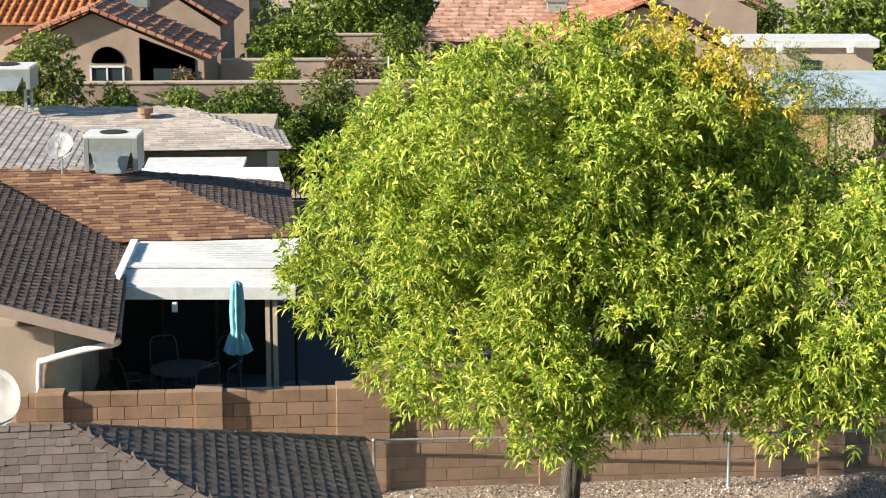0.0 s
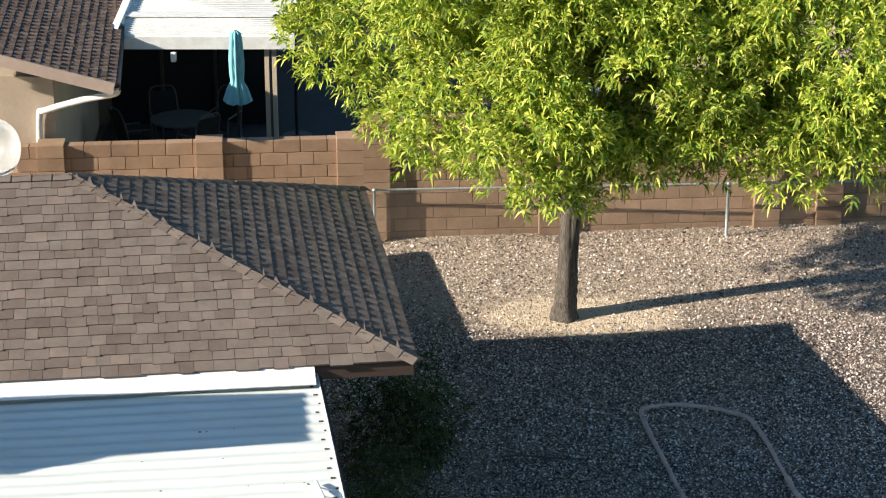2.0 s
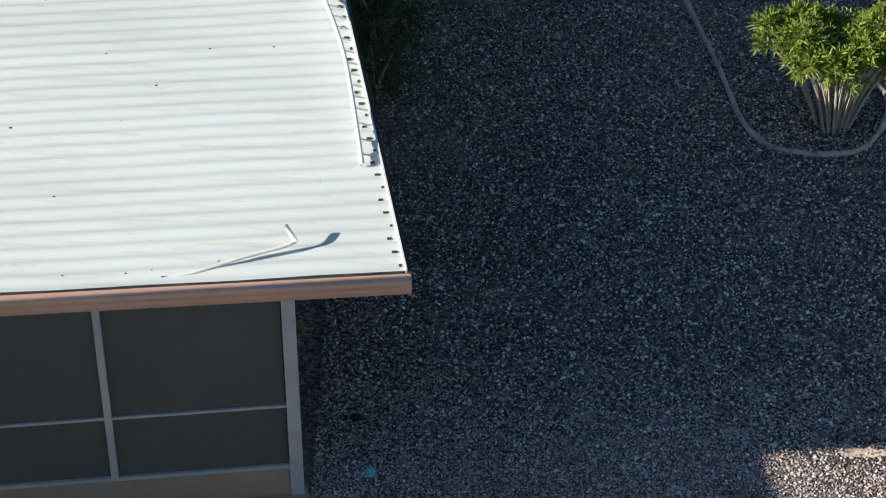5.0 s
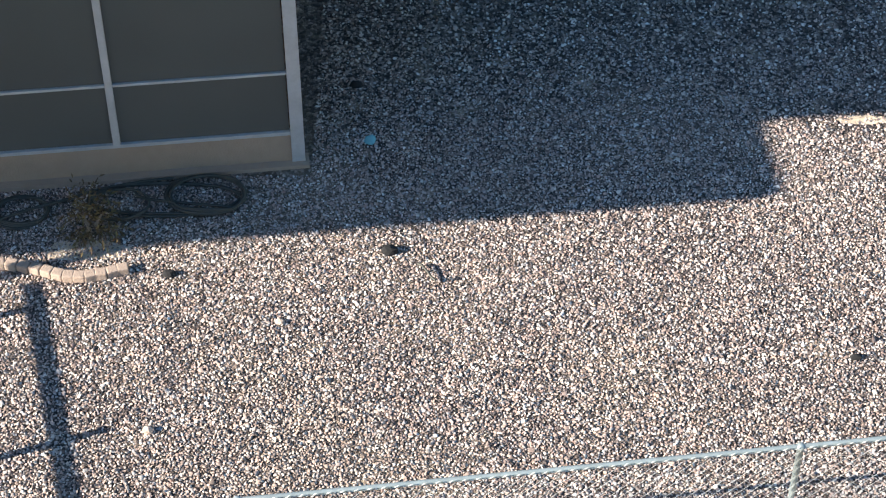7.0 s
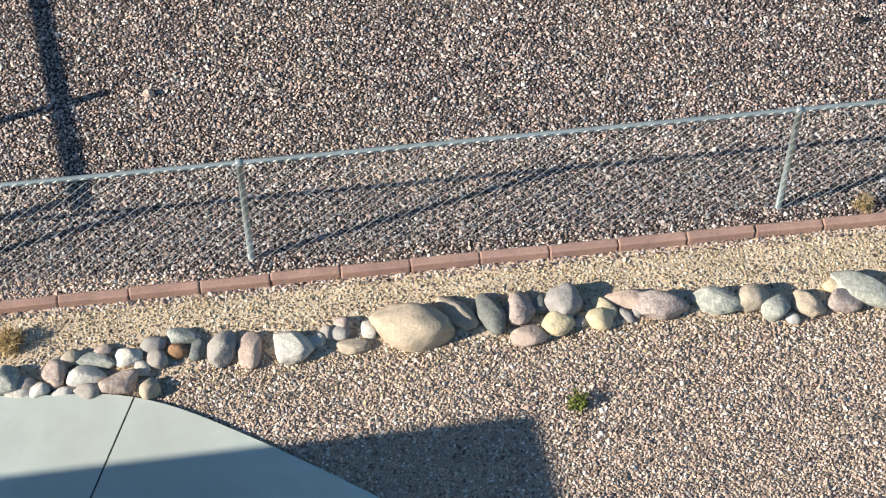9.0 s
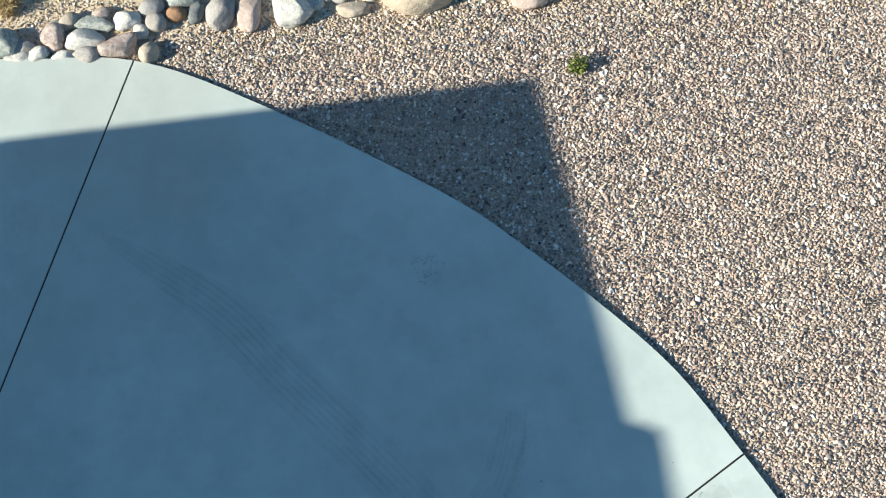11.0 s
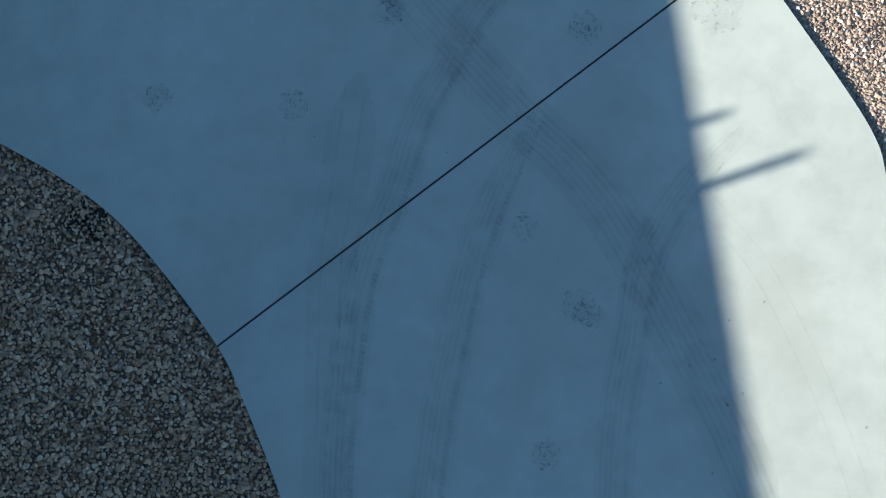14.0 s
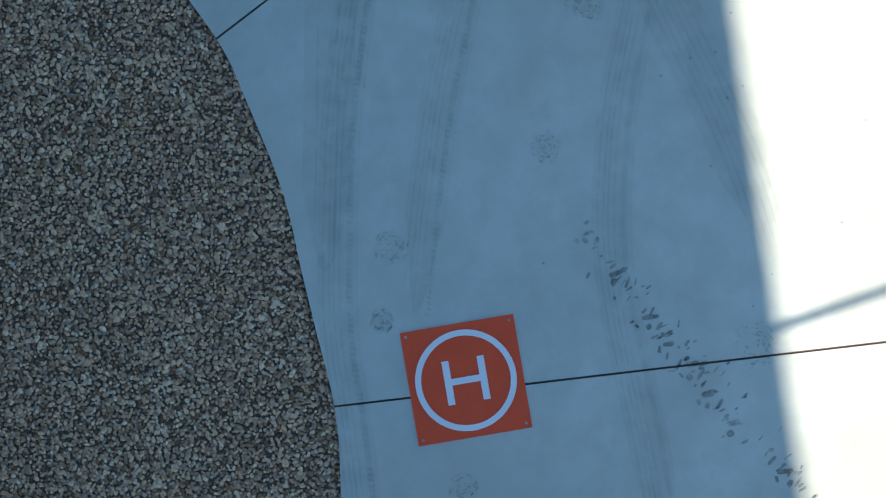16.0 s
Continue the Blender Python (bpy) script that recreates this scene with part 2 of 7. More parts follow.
def bark_mat():
    m = Mat("bark", 0.95, 0, 0.2)
    n = m.noise(14, 6, 0.7, stretch=(3.2, 3.2, 0.45))
    m.color(m.ramp(n, [(0.3, (0.03, 0.025, 0.022)), (0.5, (0.10, 0.085, 0.072)), (0.7, (0.21, 0.18, 0.15))]))
    m.bump(n, 1.0, 0.04)
    return m.m


def tile_mat(name="clay_tile", stops=((0.0, (0.34, 0.13, 0.075)), (0.4, (0.44, 0.19, 0.11)), (0.75, (0.52, 0.26, 0.16)), (1.0, (0.38, 0.19, 0.14)))):
    m = Mat(name, 0.85, 0, 0.3)
    c = m.ramp(m.island(), stops)
    c = m.mix(c, m.ramp(m.noise(2.2, 5), [(0.3, grey(0.8)), (0.7, grey(1.08))]), 1.0, "MULTIPLY")
    m.color(c)
    return m.m


M = {
    "ground": ground_mat(),
    "pebble": pebble_mat("pebble", [(0.0, (0.10, 0.088, 0.088)), (0.14, (0.27, 0.205, 0.18)), (0.34, (0.54, 0.41, 0.355)), (0.48, (0.46, 0.445, 0.44)), (0.64, (0.64, 0.535, 0.465)), (0.78, (0.52, 0.35, 0.29)), (0.92, (0.72, 0.64, 0.56)), (1.0, (0.90, 0.87, 0.82))], (0.60, 0.47, 0.34)),
    "pebble_far": pebble_mat("pebble_far", [(0.0, (0.045, 0.038, 0.037)), (0.22, (0.17, 0.13, 0.112)), (0.46, (0.46, 0.35, 0.29)), (0.62, (0.34, 0.30, 0.28)), (0.78, (0.66, 0.53, 0.445)), (0.9, (0.80, 0.71, 0.62)), (1.0, (0.92, 0.88, 0.82))], (0.55, 0.43, 0.33), 0.1),
    "pebble_grey": pebble_mat("pebble_grey", [(0.0, (0.22, 0.12, 0.07)), (0.22, (0.52, 0.31, 0.185)), (0.4, (0.44, 0.315, 0.235)), (0.6, (0.70, 0.435, 0.265)), (0.85, (0.80, 0.54, 0.35)), (1.0, (0.92, 0.70, 0.49))], (0.48, 0.29, 0.15)),
    "pebble_sand": pebble_mat("pebble_sand", [(0.0, (0.14, 0.105, 0.09)), (0.2, (0.46, 0.34, 0.27)), (0.38, (0.66, 0.50, 0.395)), (0.52, (0.40, 0.33, 0.30)), (0.68, (0.74, 0.60, 0.475)), (0.8, (0.56, 0.38, 0.31)), (0.9, (0.84, 0.75, 0.64)), (1.0, (0.92, 0.88, 0.82))], (0.66, 0.51, 0.37)),
    "pebble_dark": pebble_mat("damp_pebble", [(0.0, (0.02, 0.016, 0.012)), (1.0, (0.10, 0.075, 0.055))], (0.05, 0.04, 0.03)),
    "sand": plain("bare_earth", (0.67, 0.53, 0.38), 0.95, var=0.25, scale=3, bump=0.4, bscale=60),
    "concrete": slab_mat(),
    "joint": plain("joint_filler", (0.085, 0.055, 0.045), 0.9),
    "shingle_a": shingle_mat("brown_shingle", [(0.0, (0.138, 0.110, 0.092)), (0.35, (0.168, 0.133, 0.112)), (0.7, (0.180, 0.150, 0.126)), (1.0, (0.215, 0.168, 0.142))], True),
    "shingle_ab": shingle_mat("brown_shingle_field", [(0.0, (0.138, 0.110, 0.092)), (0.35, (0.168, 0.133, 0.112)), (0.7, (0.180, 0.150, 0.126)), (1.0, (0.215, 0.168, 0.142))]),
    "shingle_b": shingle_mat("red_brown_shingle", [(0.0, (0.15, 0.085, 0.06)), (0.35, (0.24, 0.13, 0.085)), (0.7, (0.32, 0.185, 0.11)), (1.0, (0.42, 0.26, 0.15))], grain=0.1),
    # darker copy of shingle_b: the shade of right-facing slopes put into colour
    "shingle_bl": shingle_mat("brown_shingle_shade_tone", [(0.0, (0.115, 0.082, 0.068)), (0.5, (0.155, 0.112, 0.092)), (1.0, (0.20, 0.146, 0.118))], grain=0.1),
    "shingle_c": shingle_mat("pale_shingle", [(0.0, (0.40, 0.345, 0.295)), (0.5, (0.51, 0.445, 0.385)), (1.0, (0.62, 0.545, 0.475))], grain=0.08),
    "under": plain("roof_underlay", (0.05, 0.042, 0.036), 0.95),
    "metal_roof": metal_roof_mat(),
    "white": plain("white_paint", (0.80, 0.80, 0.78), 0.45, var=0.05, scale=3),
    "white_dull": plain("weathered_white", (0.62, 0.62, 0.60), 0.6, var=0.12, scale=5),
    "brown_trim": plain("brown_trim", (0.055, 0.036, 0.028), 0.6),
    "gutter": plain("tan_gutter", (0.58, 0.355, 0.26), 0.45, var=0.1, scale=3),
    "stucco": plain("tan_stucco", (0.46, 0.37, 0.28), 0.95, var=0.1, scale=1.2, bump=0.6, bscale=70),
    "stucco_d": plain("brown_stucco", (0.33, 0.25, 0.19), 0.95, var=0.12, scale=1.0, bump=0.5, bscale=60),
    "stucco_pink": plain("rose_stucco", (0.40, 0.305, 0.245), 0.95, var=0.12, scale=1.0, bump=0.5, bscale=60),
    "block": block_mat(),
    "mortar": plain("mortar", (0.22, 0.155, 0.12), 0.95, bump=0.4),
    "edging": plain("terracotta_edging", (0.43, 0.27, 0.215), 0.9, var=0.18, scale=5, bump=0.4),
    "curb": plain("brown_curbing", (0.47, 0.37, 0.335), 0.9, var=0.2, scale=4, bump=0.4),
    "galv": plain("galvanised_steel", (0.35, 0.405, 0.405), 0.45, 0.35, var=0.15, scale=14),
    "wire_old": plain("weathered_fence_wire", (0.22, 0.20, 0.18), 0.6, 0.2),
    "wire": plain("fence_wire", (0.50, 0.51, 0.50), 0.4, 0.35),
    "stem_grey": plain("oleander_stem", (0.40, 0.36, 0.30), 0.85, var=0.25, scale=20),
    "rock_tan": rock_mat("tan_rock", (0.485, 0.41, 0.32), 0.25, (0.36, 0.29, 0.22)),
    "rock_yellow": rock_mat("yellow_rock", (0.60, 0.52, 0.36)),
    "rock_grey": rock_mat("grey_rock", (0.38, 0.35, 0.32)),
    "rock_mauve": rock_mat("mauve_rock", (0.36, 0.28, 0.25), 0.35),
    "rock_green": rock_mat("green_rock", (0.345, 0.36, 0.315), 0.4),
    "rock_slate": rock_mat("slate_rock", (0.17, 0.18, 0.17), 0.25, (0.35, 0.36, 0.33)),
    "rock_white": rock_mat("white_rock", (0.66, 0.63, 0.57), 0.75, (0.36, 0.34, 0.31)),
    "rock_pink": rock_mat("pink_rock", (0.55, 0.43, 0.36)),
    "rock_rust": rock_mat("rust_rock", (0.32, 0.19, 0.11)),
    "pebble_gold": pebble_mat("pebble_gold", [(0.0, (0.25, 0.18, 0.11)), (0.3, (0.55, 0.42, 0.25)), (0.6, (0.66, 0.53, 0.34)), (0.85, (0.72, 0.62, 0.46)), (1.0, (0.85, 0.78, 0.66))], (0.64, 0.50, 0.30)),
    "bark": bark_mat(),
    "twig": plain("grey_twig", (0.30, 0.24, 0.18), 0.9),
    "tile": tile_mat(),
    "tile_pale": tile_mat("pale_clay_tile", ((0.0, (0.42, 0.24, 0.17)), (0.5, (0.54, 0.33, 0.24)), (1.0, (0.62, 0.42, 0.32)))),
    "frame_grey": plain("grey_screen_frame", (0.42, 0.43, 0.44), 0.5, 0.2),
    "black_rubber": plain("black_hose", (0.05, 0.05, 0.042), 0.55),
    "black_iron": plain("black_iron", (0.02, 0.02, 0.022), 0.5, 0.4),
    "red_sign": plain("red_sign", (0.92, 0.095, 0.03), 0.5, var=0.05, scale=6),
    "white_sign": plain("white_sign", (0.80, 0.82, 0.84), 0.5, var=0.02),
    "cooler": plain("painted_sheet_steel", (0.27, 0.30, 0.285), 0.5, 0.3, var=0.12),
    "teal": plain("teal_canvas", (0.17, 0.42, 0.46), 0.85, var=0.12, scale=8),
    "tan_panel": plain("tan_board", (0.66, 0.50, 0.33), 0.8, var=0.15, scale=4),
    "wood_panel": plain("plywood", (0.60, 0.34, 0.17), 0.8, var=0.2, scale=4),
    "blue_metal": plain("pale_blue_roofing", (0.42, 0.49, 0.52), 0.55, 0.1, var=0.15, scale=2),
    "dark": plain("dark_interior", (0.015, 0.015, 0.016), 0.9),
    # floor and chair colours darkened to hold the porch's shade
    "shaded_patio_floor": plain("shaded_patio_floor", (0.05, 0.048, 0.047), 0.9),
    "chair": plain("patio_chair", (0.10, 0.095, 0.085), 0.7),
    "leaf": leaf_mat("sumac_leaf", [(0.0, (0.09, 0.18, 0.028)), (0.3, (0.26, 0.385, 0.045)), (0.7, (0.535, 0.60, 0.078)), (1.0, (0.80, 0.78, 0.20))], 0.40),
    "leaf_gold": leaf_mat("golden_leaf", [(0.0, (0.40, 0.31, 0.03)), (0.6, (0.64, 0.50, 0.05)), (1.0, (0.80, 0.66, 0.12))]),
    "leaf_dark": leaf_mat("dark_leaf", [(0.0, (0.055, 0.09, 0.014)), (0.6, (0.14, 0.21, 0.03)), (1.0, (0.28, 0.34, 0.06))], 0.25),
    # darker leaf with the eave's shade in its colour, not another species
    "leaf_shade": leaf_mat("shaded_leaf", [(0.0, (0.018, 0.034, 0.012)), (0.6, (0.04, 0.07, 0.02)), (1.0, (0.09, 0.125, 0.035))], 0.15),
    "leaf_mid": leaf_mat("mid_leaf", [(0.0, (0.07, 0.12, 0.02)), (0.6, (0.22, 0.30, 0.045)), (1.0, (0.40, 0.46, 0.09))], 0.3),
    "leaf_grey": leaf_mat("silver_leaf", [(0.0, (0.13, 0.16, 0.12)), (0.6, (0.25, 0.29, 0.22)), (1.0, (0.40, 0.44, 0.36))], 0.2),
    "leaf_olive": leaf_mat("olive_leaf", [(0.0, (0.09, 0.12, 0.025)), (0.6, (0.20, 0.25, 0.05)), (1.0, (0.36, 0.40, 0.10))], 0.25),
    "straw": leaf_mat("dry_straw", [(0.0, (0.30, 0.21, 0.10)), (0.6, (0.50, 0.37, 0.19)), (1.0, (0.62, 0.50, 0.30))], 0.25),
    "leaf_rust": leaf_mat("rusty_leaf", [(0.0, (0.10, 0.06, 0.03)), (0.6, (0.20, 0.13, 0.06)), (1.0, (0.28, 0.22, 0.10))], 0.25),
}


def glass_mat(name, col, rough=0.08):
    m = Mat(name, rough, 0, 0.6)
    m.color(m.ramp(m.noise(0.6, 2), [(0.3, tuple(c * 0.8 for c in col)), (0.7, col)]))
    return m.m


def mark_mat(name, col, k):
    m = Mat(name, 0.9)
    m.color(col)
    tr = m.n.new("ShaderNodeBsdfTransparent")
    mx = m.n.new("ShaderNodeMixShader")
    a = m.ramp(m.noise(9, 6, 0.7), [(0.3, grey(0.0)), (0.75, grey(k))])
    m.l.new(a, mx.inputs[0])
    m.l.new(tr.outputs[0], mx.inputs[1])
    m.l.new(m.b.outputs[0], mx.inputs[2])
    m.l.new(mx.outputs[0], m.n["Material Output"].inputs[0])
    return m.m


M["tyre"] = mark_mat("tyre_rubber_trace", (0.12, 0.12, 0.115), 0.085)
M["tyre_faint"] = mark_mat("tyre_rubber_haze", (0.14, 0.14, 0.135), 0.11)
M["tile_orange"] = tile_mat("orange_clay_tile", ((0.0, (0.42, 0.16, 0.055)), (0.5, (0.54, 0.225, 0.075)), (1.0, (0.62, 0.29, 0.11))))
M["scuff_soft"] = mark_mat("faint_dirt_scuff", (0.13, 0.13, 0.125), 0.26)
M["scuff"] = mark_mat("dirt_scuff", (0.09, 0.09, 0.085), 0.75)
M["glass"] = glass_mat("dark_window", (0.03, 0.05, 0.055))
M["screen"] = glass_mat("insect_screen", (0.075, 0.08, 0.076), 0.7)

# ---------------------------------------------------------------- ground
ys = sorted(set([-400, -150, -60, -12] + list(np.arange(-8, 37, 1.0)) + [40, 44, 52, 60, 75, 90, 130, 200, 350, 600]))
xs = [-500, -200, -80, -40] + list(range(-20, 21, 2)) + [40, 80, 200, 500]
gv = np.array([(x, y, gz(y)) for y in ys for x in xs])
nx = len(xs)
gf = np.array([(j * nx + i, j * nx + i + 1, (j + 1) * nx + i + 1, (j + 1) * nx + i) for j in range(len(ys) - 1) for i in range(nx - 1)])
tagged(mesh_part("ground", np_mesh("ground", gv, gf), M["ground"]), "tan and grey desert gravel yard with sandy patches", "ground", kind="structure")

# ---------------------------------------------------------------- driveway
OUTER = [(-9, 7.2), (-4.5, 7.1), (-2.98, 7.03), (-2.07, 7.02), (-1.21, 6.69), (-0.01, 6.05), (0.53, 5.66), (1.05, 5.22), (1.47, 4.80), (1.84, 4.28), (2.12, 3.86), (2.44, 3.37), (2.59, 3.10), (2.645, 2.9), (2.68, 2.5), (2.74, 1.8), (2.85, 0.2), (2.9, -2.5), (2.9, -7)]
INNER = [(-9, 3.9), (-4.6, 3.65), (-3.4, 3.4), (-2.66, 3.06), (-2.14, 2.75), (-1.79, 2.43), (-1.34, 1.85), (-1.15, 1.46), (-0.94, 0.93), (-0.83, 0.47), (-0.75, 0.14), (-0.64, -0.32), (-0.60, -0.86), (-0.6, -2.5), (-0.6, -7)]
DECK = 0.035


def side_of(p, a, b):
    return (b[0] - a[0]) * (p[1] - a[1]) - (b[1] - a[1]) * (p[0] - a[0])


def cut(poly, a, b, keep):
    """The part of a plan polygon on one side of the line a-b."""
    out = []
    for i in range(len(poly)):
        p, q = poly[i], poly[(i + 1) % len(poly)]
        sp, sq = side_of(p, a, b) * keep, side_of(q, a, b) * keep
        if sp >= 0:
            out.append(p)
        if sp * sq < 0:
            t = sp / (sp - sq)
            out.append((p[0] + (q[0] - p[0]) * t, p[1] + (q[1] - p[1]) * t))
    return out


JOINTS = [((-2.76, 4.66), (-2.07, 7.02)), ((-1.335, 1.835), (1.84, 4.273)), ((-0.64, -0.32), (2.61, 0.06))]


def shifted(j, d):
    a, b = j
    n = Vector((-(b[1] - a[1]), b[0] - a[0])).normalized() * d
    return (a[0] + n.x, a[1] + n.y), (b[0] + n.x, b[1] + n.y)


ring = spline(OUTER, 8) + spline(INNER, 8)[::-1]
drive = thing("driveway", (0, 3, gz(3)), "curved pale grey concrete driveway with sawn joints and tyre marks", "driveway", kind="structure")
bm = bmesh.new()
prism(bm, ring, lambda x, y: gz(y) - 0.12, lambda x, y: gz(y) + DECK - 0.012)
bmesh.ops.triangulate(bm, faces=[f for f in bm.faces if len(f.verts) > 4])
part("slab_base", bm, M["joint"], drive, "dark joint filler")
rest = ring
G = 0.0065
pieces = []
for j in JOINTS:
    pieces.append(cut(rest, *shifted(j, G), 1))
    rest = cut(rest, *shifted(j, -G), -1)
pieces.append(rest)
for k, poly in enumerate(pieces):
    if len(poly) < 3:
        continue
    bm = bmesh.new()
    prism(bm, poly, lambda x, y: gz(y) - 0.11, lambda x, y: gz(y) + DECK)
    rim = [e for e in bm.edges if e.calc_face_angle(0) > 0.8 and min(v.co.z - gz(v.co.y) for v in e.verts) > 0]
    bmesh.ops.bevel(bm, geom=rim, offset=0.02, segments=3, affect="EDGES")
    bmesh.ops.triangulate(bm, faces=[f for f in bm.faces if len(f.verts) > 4])
    part("slab", bm, M["concrete"], drive)

# landing pad sign
PAD = Vector((0.135, -0.165))
pad = thing("landing_sign", (PAD.x, PAD.y, gz(PAD.y) + DECK), "red square drone landing pad with white ringed letter H", "landing pad")
PR = Matrix.Translation((PAD.x, PAD.y, gz(PAD.y) + DECK + 0.004)) @ Matrix.Rotation(math.atan(SLOPE), 4, "X") @ Matrix.Rotation(radians(9.7), 4, "Z")
PS = 0.675
bm = bmesh.new()
box(bm, (0, 0, 0), (PS, PS, 0.008), bevel=0.002)
bm.transform(PR)
part("panel", bm, M["red_sign"], pad)
bm = bmesh.new()
r0, r1, nseg = PS * 0.390, PS * 0.443, 64
vs = [[bm.verts.new((math.cos(2 * math.pi * i / nseg) * r, math.sin(2 * math.pi * i / nseg) * r, 0.0065)) for i in range(nseg)] for r in (r0, r1)]
for i in range(nseg):
    bm.faces.new((vs[0][i], vs[1][i], vs[1][(i + 1) % nseg], vs[0][(i + 1) % nseg]))
bm.transform(PR)
part("ring", bm, M["white_sign"], pad, "white ring")
bm = bmesh.new()
for c, s in (((-0.155, 0, 0.006), (0.062, 0.385, 0.003)), ((0.155, 0, 0.006), (0.062, 0.385, 0.003)), ((0, 0.003, 0.006), (0.25, 0.058, 0.0028))):
    box(bm, [v * PS if i < 2 else v for i, v in enumerate(c)], (s[0] * PS, s[1] * PS, s[2]))
bm.transform(PR)
part("letter", bm, M["white_sign"], pad, "white letter H")
for sx in (-1, 1):
    for sy in (-1, 1):
        bm = bmesh.new()
        bmesh.ops.create_cone(bm, segments=8, radius1=0.009, radius2=0.007, depth=0.004, cap_ends=True, matrix=PR @ Matrix.Translation((sx * PS * 0.455, sy * PS * 0.455, 0.006)))
        part("rivet", bm, M["galv"], pad)

# ---------------------------------------------------------------- roofs
def interval(poly, yv):
    """The span in x of a convex polygon at a height y."""
    hits = []
    for i in range(len(poly)):
        (x0, y0), (x1, y1) = poly[i], poly[(i + 1) % len(poly)]
        if (y0 - yv) * (y1 - yv) <= 0 and abs(y1 - y0) > 1e-9:
            hits.append(x0 + (x1 - x0) * (yv - y0) / (y1 - y0))
    return (min(hits), max(hits)) if len(hits) >= 2 else None


def shingles(a, b, top, mat, parent, single=0, expo=0.143, wmin=0.16, wmax=0.36, thick=0.014, seed=1, plate=True, skip=None, even=0.0, ragged=0.35, teeth=0.0):
    """Shingle courses on the face with the eave a-b and upper corners top; single: as many are parts of their own."""
    rnd = random.Random(seed)
    a, b = Vector(a), Vector(b)
    u = (b - a).normalized()
    n = u.cross(Vector(top[0]) - a).normalized()
    if n.z < 0:
        n = -n
    v = n.cross(u)
    if v.z < 0:
        v = -v
    loc = [((Vector(p) - a).dot(u), (Vector(p) - a).dot(v)) for p in (a, b, *top)]
    if plate:
        bm = bmesh.new()
        slab3(bm, [a, b, *map(Vector, top)], 0.05)
        part("roof_deck", bm, M["under"], parent)
    hmax = max(p[1] for p in loc)
    verts, faces, quads = [], [], []
    y, count = -0.02, 0
    while y < hmax - 0.01:
        y0, y1 = max(y, 1e-4), min(y + expo, hmax - 1e-4)
        i0, i1 = interval(loc, y0), interval(loc, y1)
        if i0 and i1:
            x = min(i0[0], i1[0]) - rnd.random() * wmax
            while x < max(i0[1], i1[1]):
                w = rnd.uniform(wmin, wmax)
                xa, xb = x + 0.002, x + w - 0.002
                p0 = max(xa, i0[0]), min(xb, i0[1])
                p1 = max(xa, i1[0]), min(xb, i1[1])
                x += w
                if p0[1] - p0[0] < 0.004 and p1[1] - p1[0] < 0.004:
                    continue
                p0 = (p0[0], max(p0)) if p0[1] > p0[0] else (sum(p1) / 2, sum(p1) / 2 + 0.002)
                p1 = (p1[0], max(p1)) if p1[1] > p1[0] else (sum(p0) / 2, sum(p0) / 2 + 0.002)
                if skip and skip(a + u * (sum(p0) / 2) + v * y0):
                    continue
                t = thick * (rnd.uniform(0.75, 1.5) * (1 - even) + even)
                count += 1
                if teeth and count % 2:
                    t *= teeth * rnd.uniform(0.8, 1.25)
                yl = y - (0.018 if rnd.random() < ragged else 0)
                c = [a + u * xx + v * yy + n * h for xx, yy, h in ((p0[0], yl, 0), (p0[1], yl, 0), (p1[1], y1 + 0.03, 0), (p1[0], y1 + 0.03, 0), (p0[0], yl, t + 0.004), (p0[1], yl, t + 0.004), (p1[1], y1 + 0.03, 0.004), (p1[0], y1 + 0.03, 0.004))]
                quads.append(c)
        y += expo
    f = [(4, 5, 6, 7), (0, 1, 5, 4), (1, 2, 6, 5), (3, 0, 4, 7)]
    chosen = set(rnd.sample(range(len(quads)), min(single, len(quads))))
    for k, c in enumerate(quads):
        if k in chosen:
            me = bpy.data.meshes.new("shingle")
            me.from_pydata(c, [], f)
            mesh_part("shingle", me, M[mat], parent)
        else:
            o = len(verts)
            verts += c
            faces += [tuple(i + o for i in q) for q in f]
    if faces:
        me = bpy.data.meshes.new("shingles")
        me.from_pydata(verts, [], faces)
        ob = mesh_part("shingles", me, M[mat if not single else mat + "b"], parent)
        ob["kind"] = "stuff"


def caps(p, q, mat, parent, n, wide=0.105, thick=0.006):
    """Cap shingles along a hip or ridge from low p to high q."""
    p, q = Vector(p), Vector(q)
    d = (q - p)
    step = d / n
    s = d.cross(Vector((0, 0, 1))).normalized()
    verts, faces = [], []
    for i in range(n):
        a, b = p + step * i, p + step * (i + 1.25)
        o = len(verts)
        drop = Vector((0, 0, -wide * 0.36))
        up0, up1 = Vector((0, 0, thick + 0.018)), Vector((0, 0, thick + 0.008))
        verts += [a - s * wide + drop + up0, a + up0, a + s * wide + drop + up0, b - s * wide + drop + up1, b + up1, b + s * wide + drop + up1,
                  a - s * wide + drop, a, a + s * wide + drop]
        faces += [(o, o + 1, o + 4, o + 3), (o + 1, o + 2, o + 5, o + 4), (o + 6, o + 7, o + 1, o), (o + 7, o + 8, o + 2, o + 1)]
    me = bpy.data.meshes.new("ridge_shingle")
    me.from_pydata(verts, [], faces)
    mesh_part("ridge_shingle", me, M[mat], parent)["kind"] = "stuff"


# near house with the brown shingle hip roof
RA = 7.5
UA = Vector((math.cos(radians(RA)), math.sin(radians(RA)), 0))
VA = Vector((-UA.y, UA.x, 0))
FR = Vector((-0.27, 18.05, 4.0))


def A(u, v, z):
    """A place in the near house: u along its front from the corner, v back, z up."""
    p = FR + UA * u + VA * v
    return Vector((p.x, p.y, z))


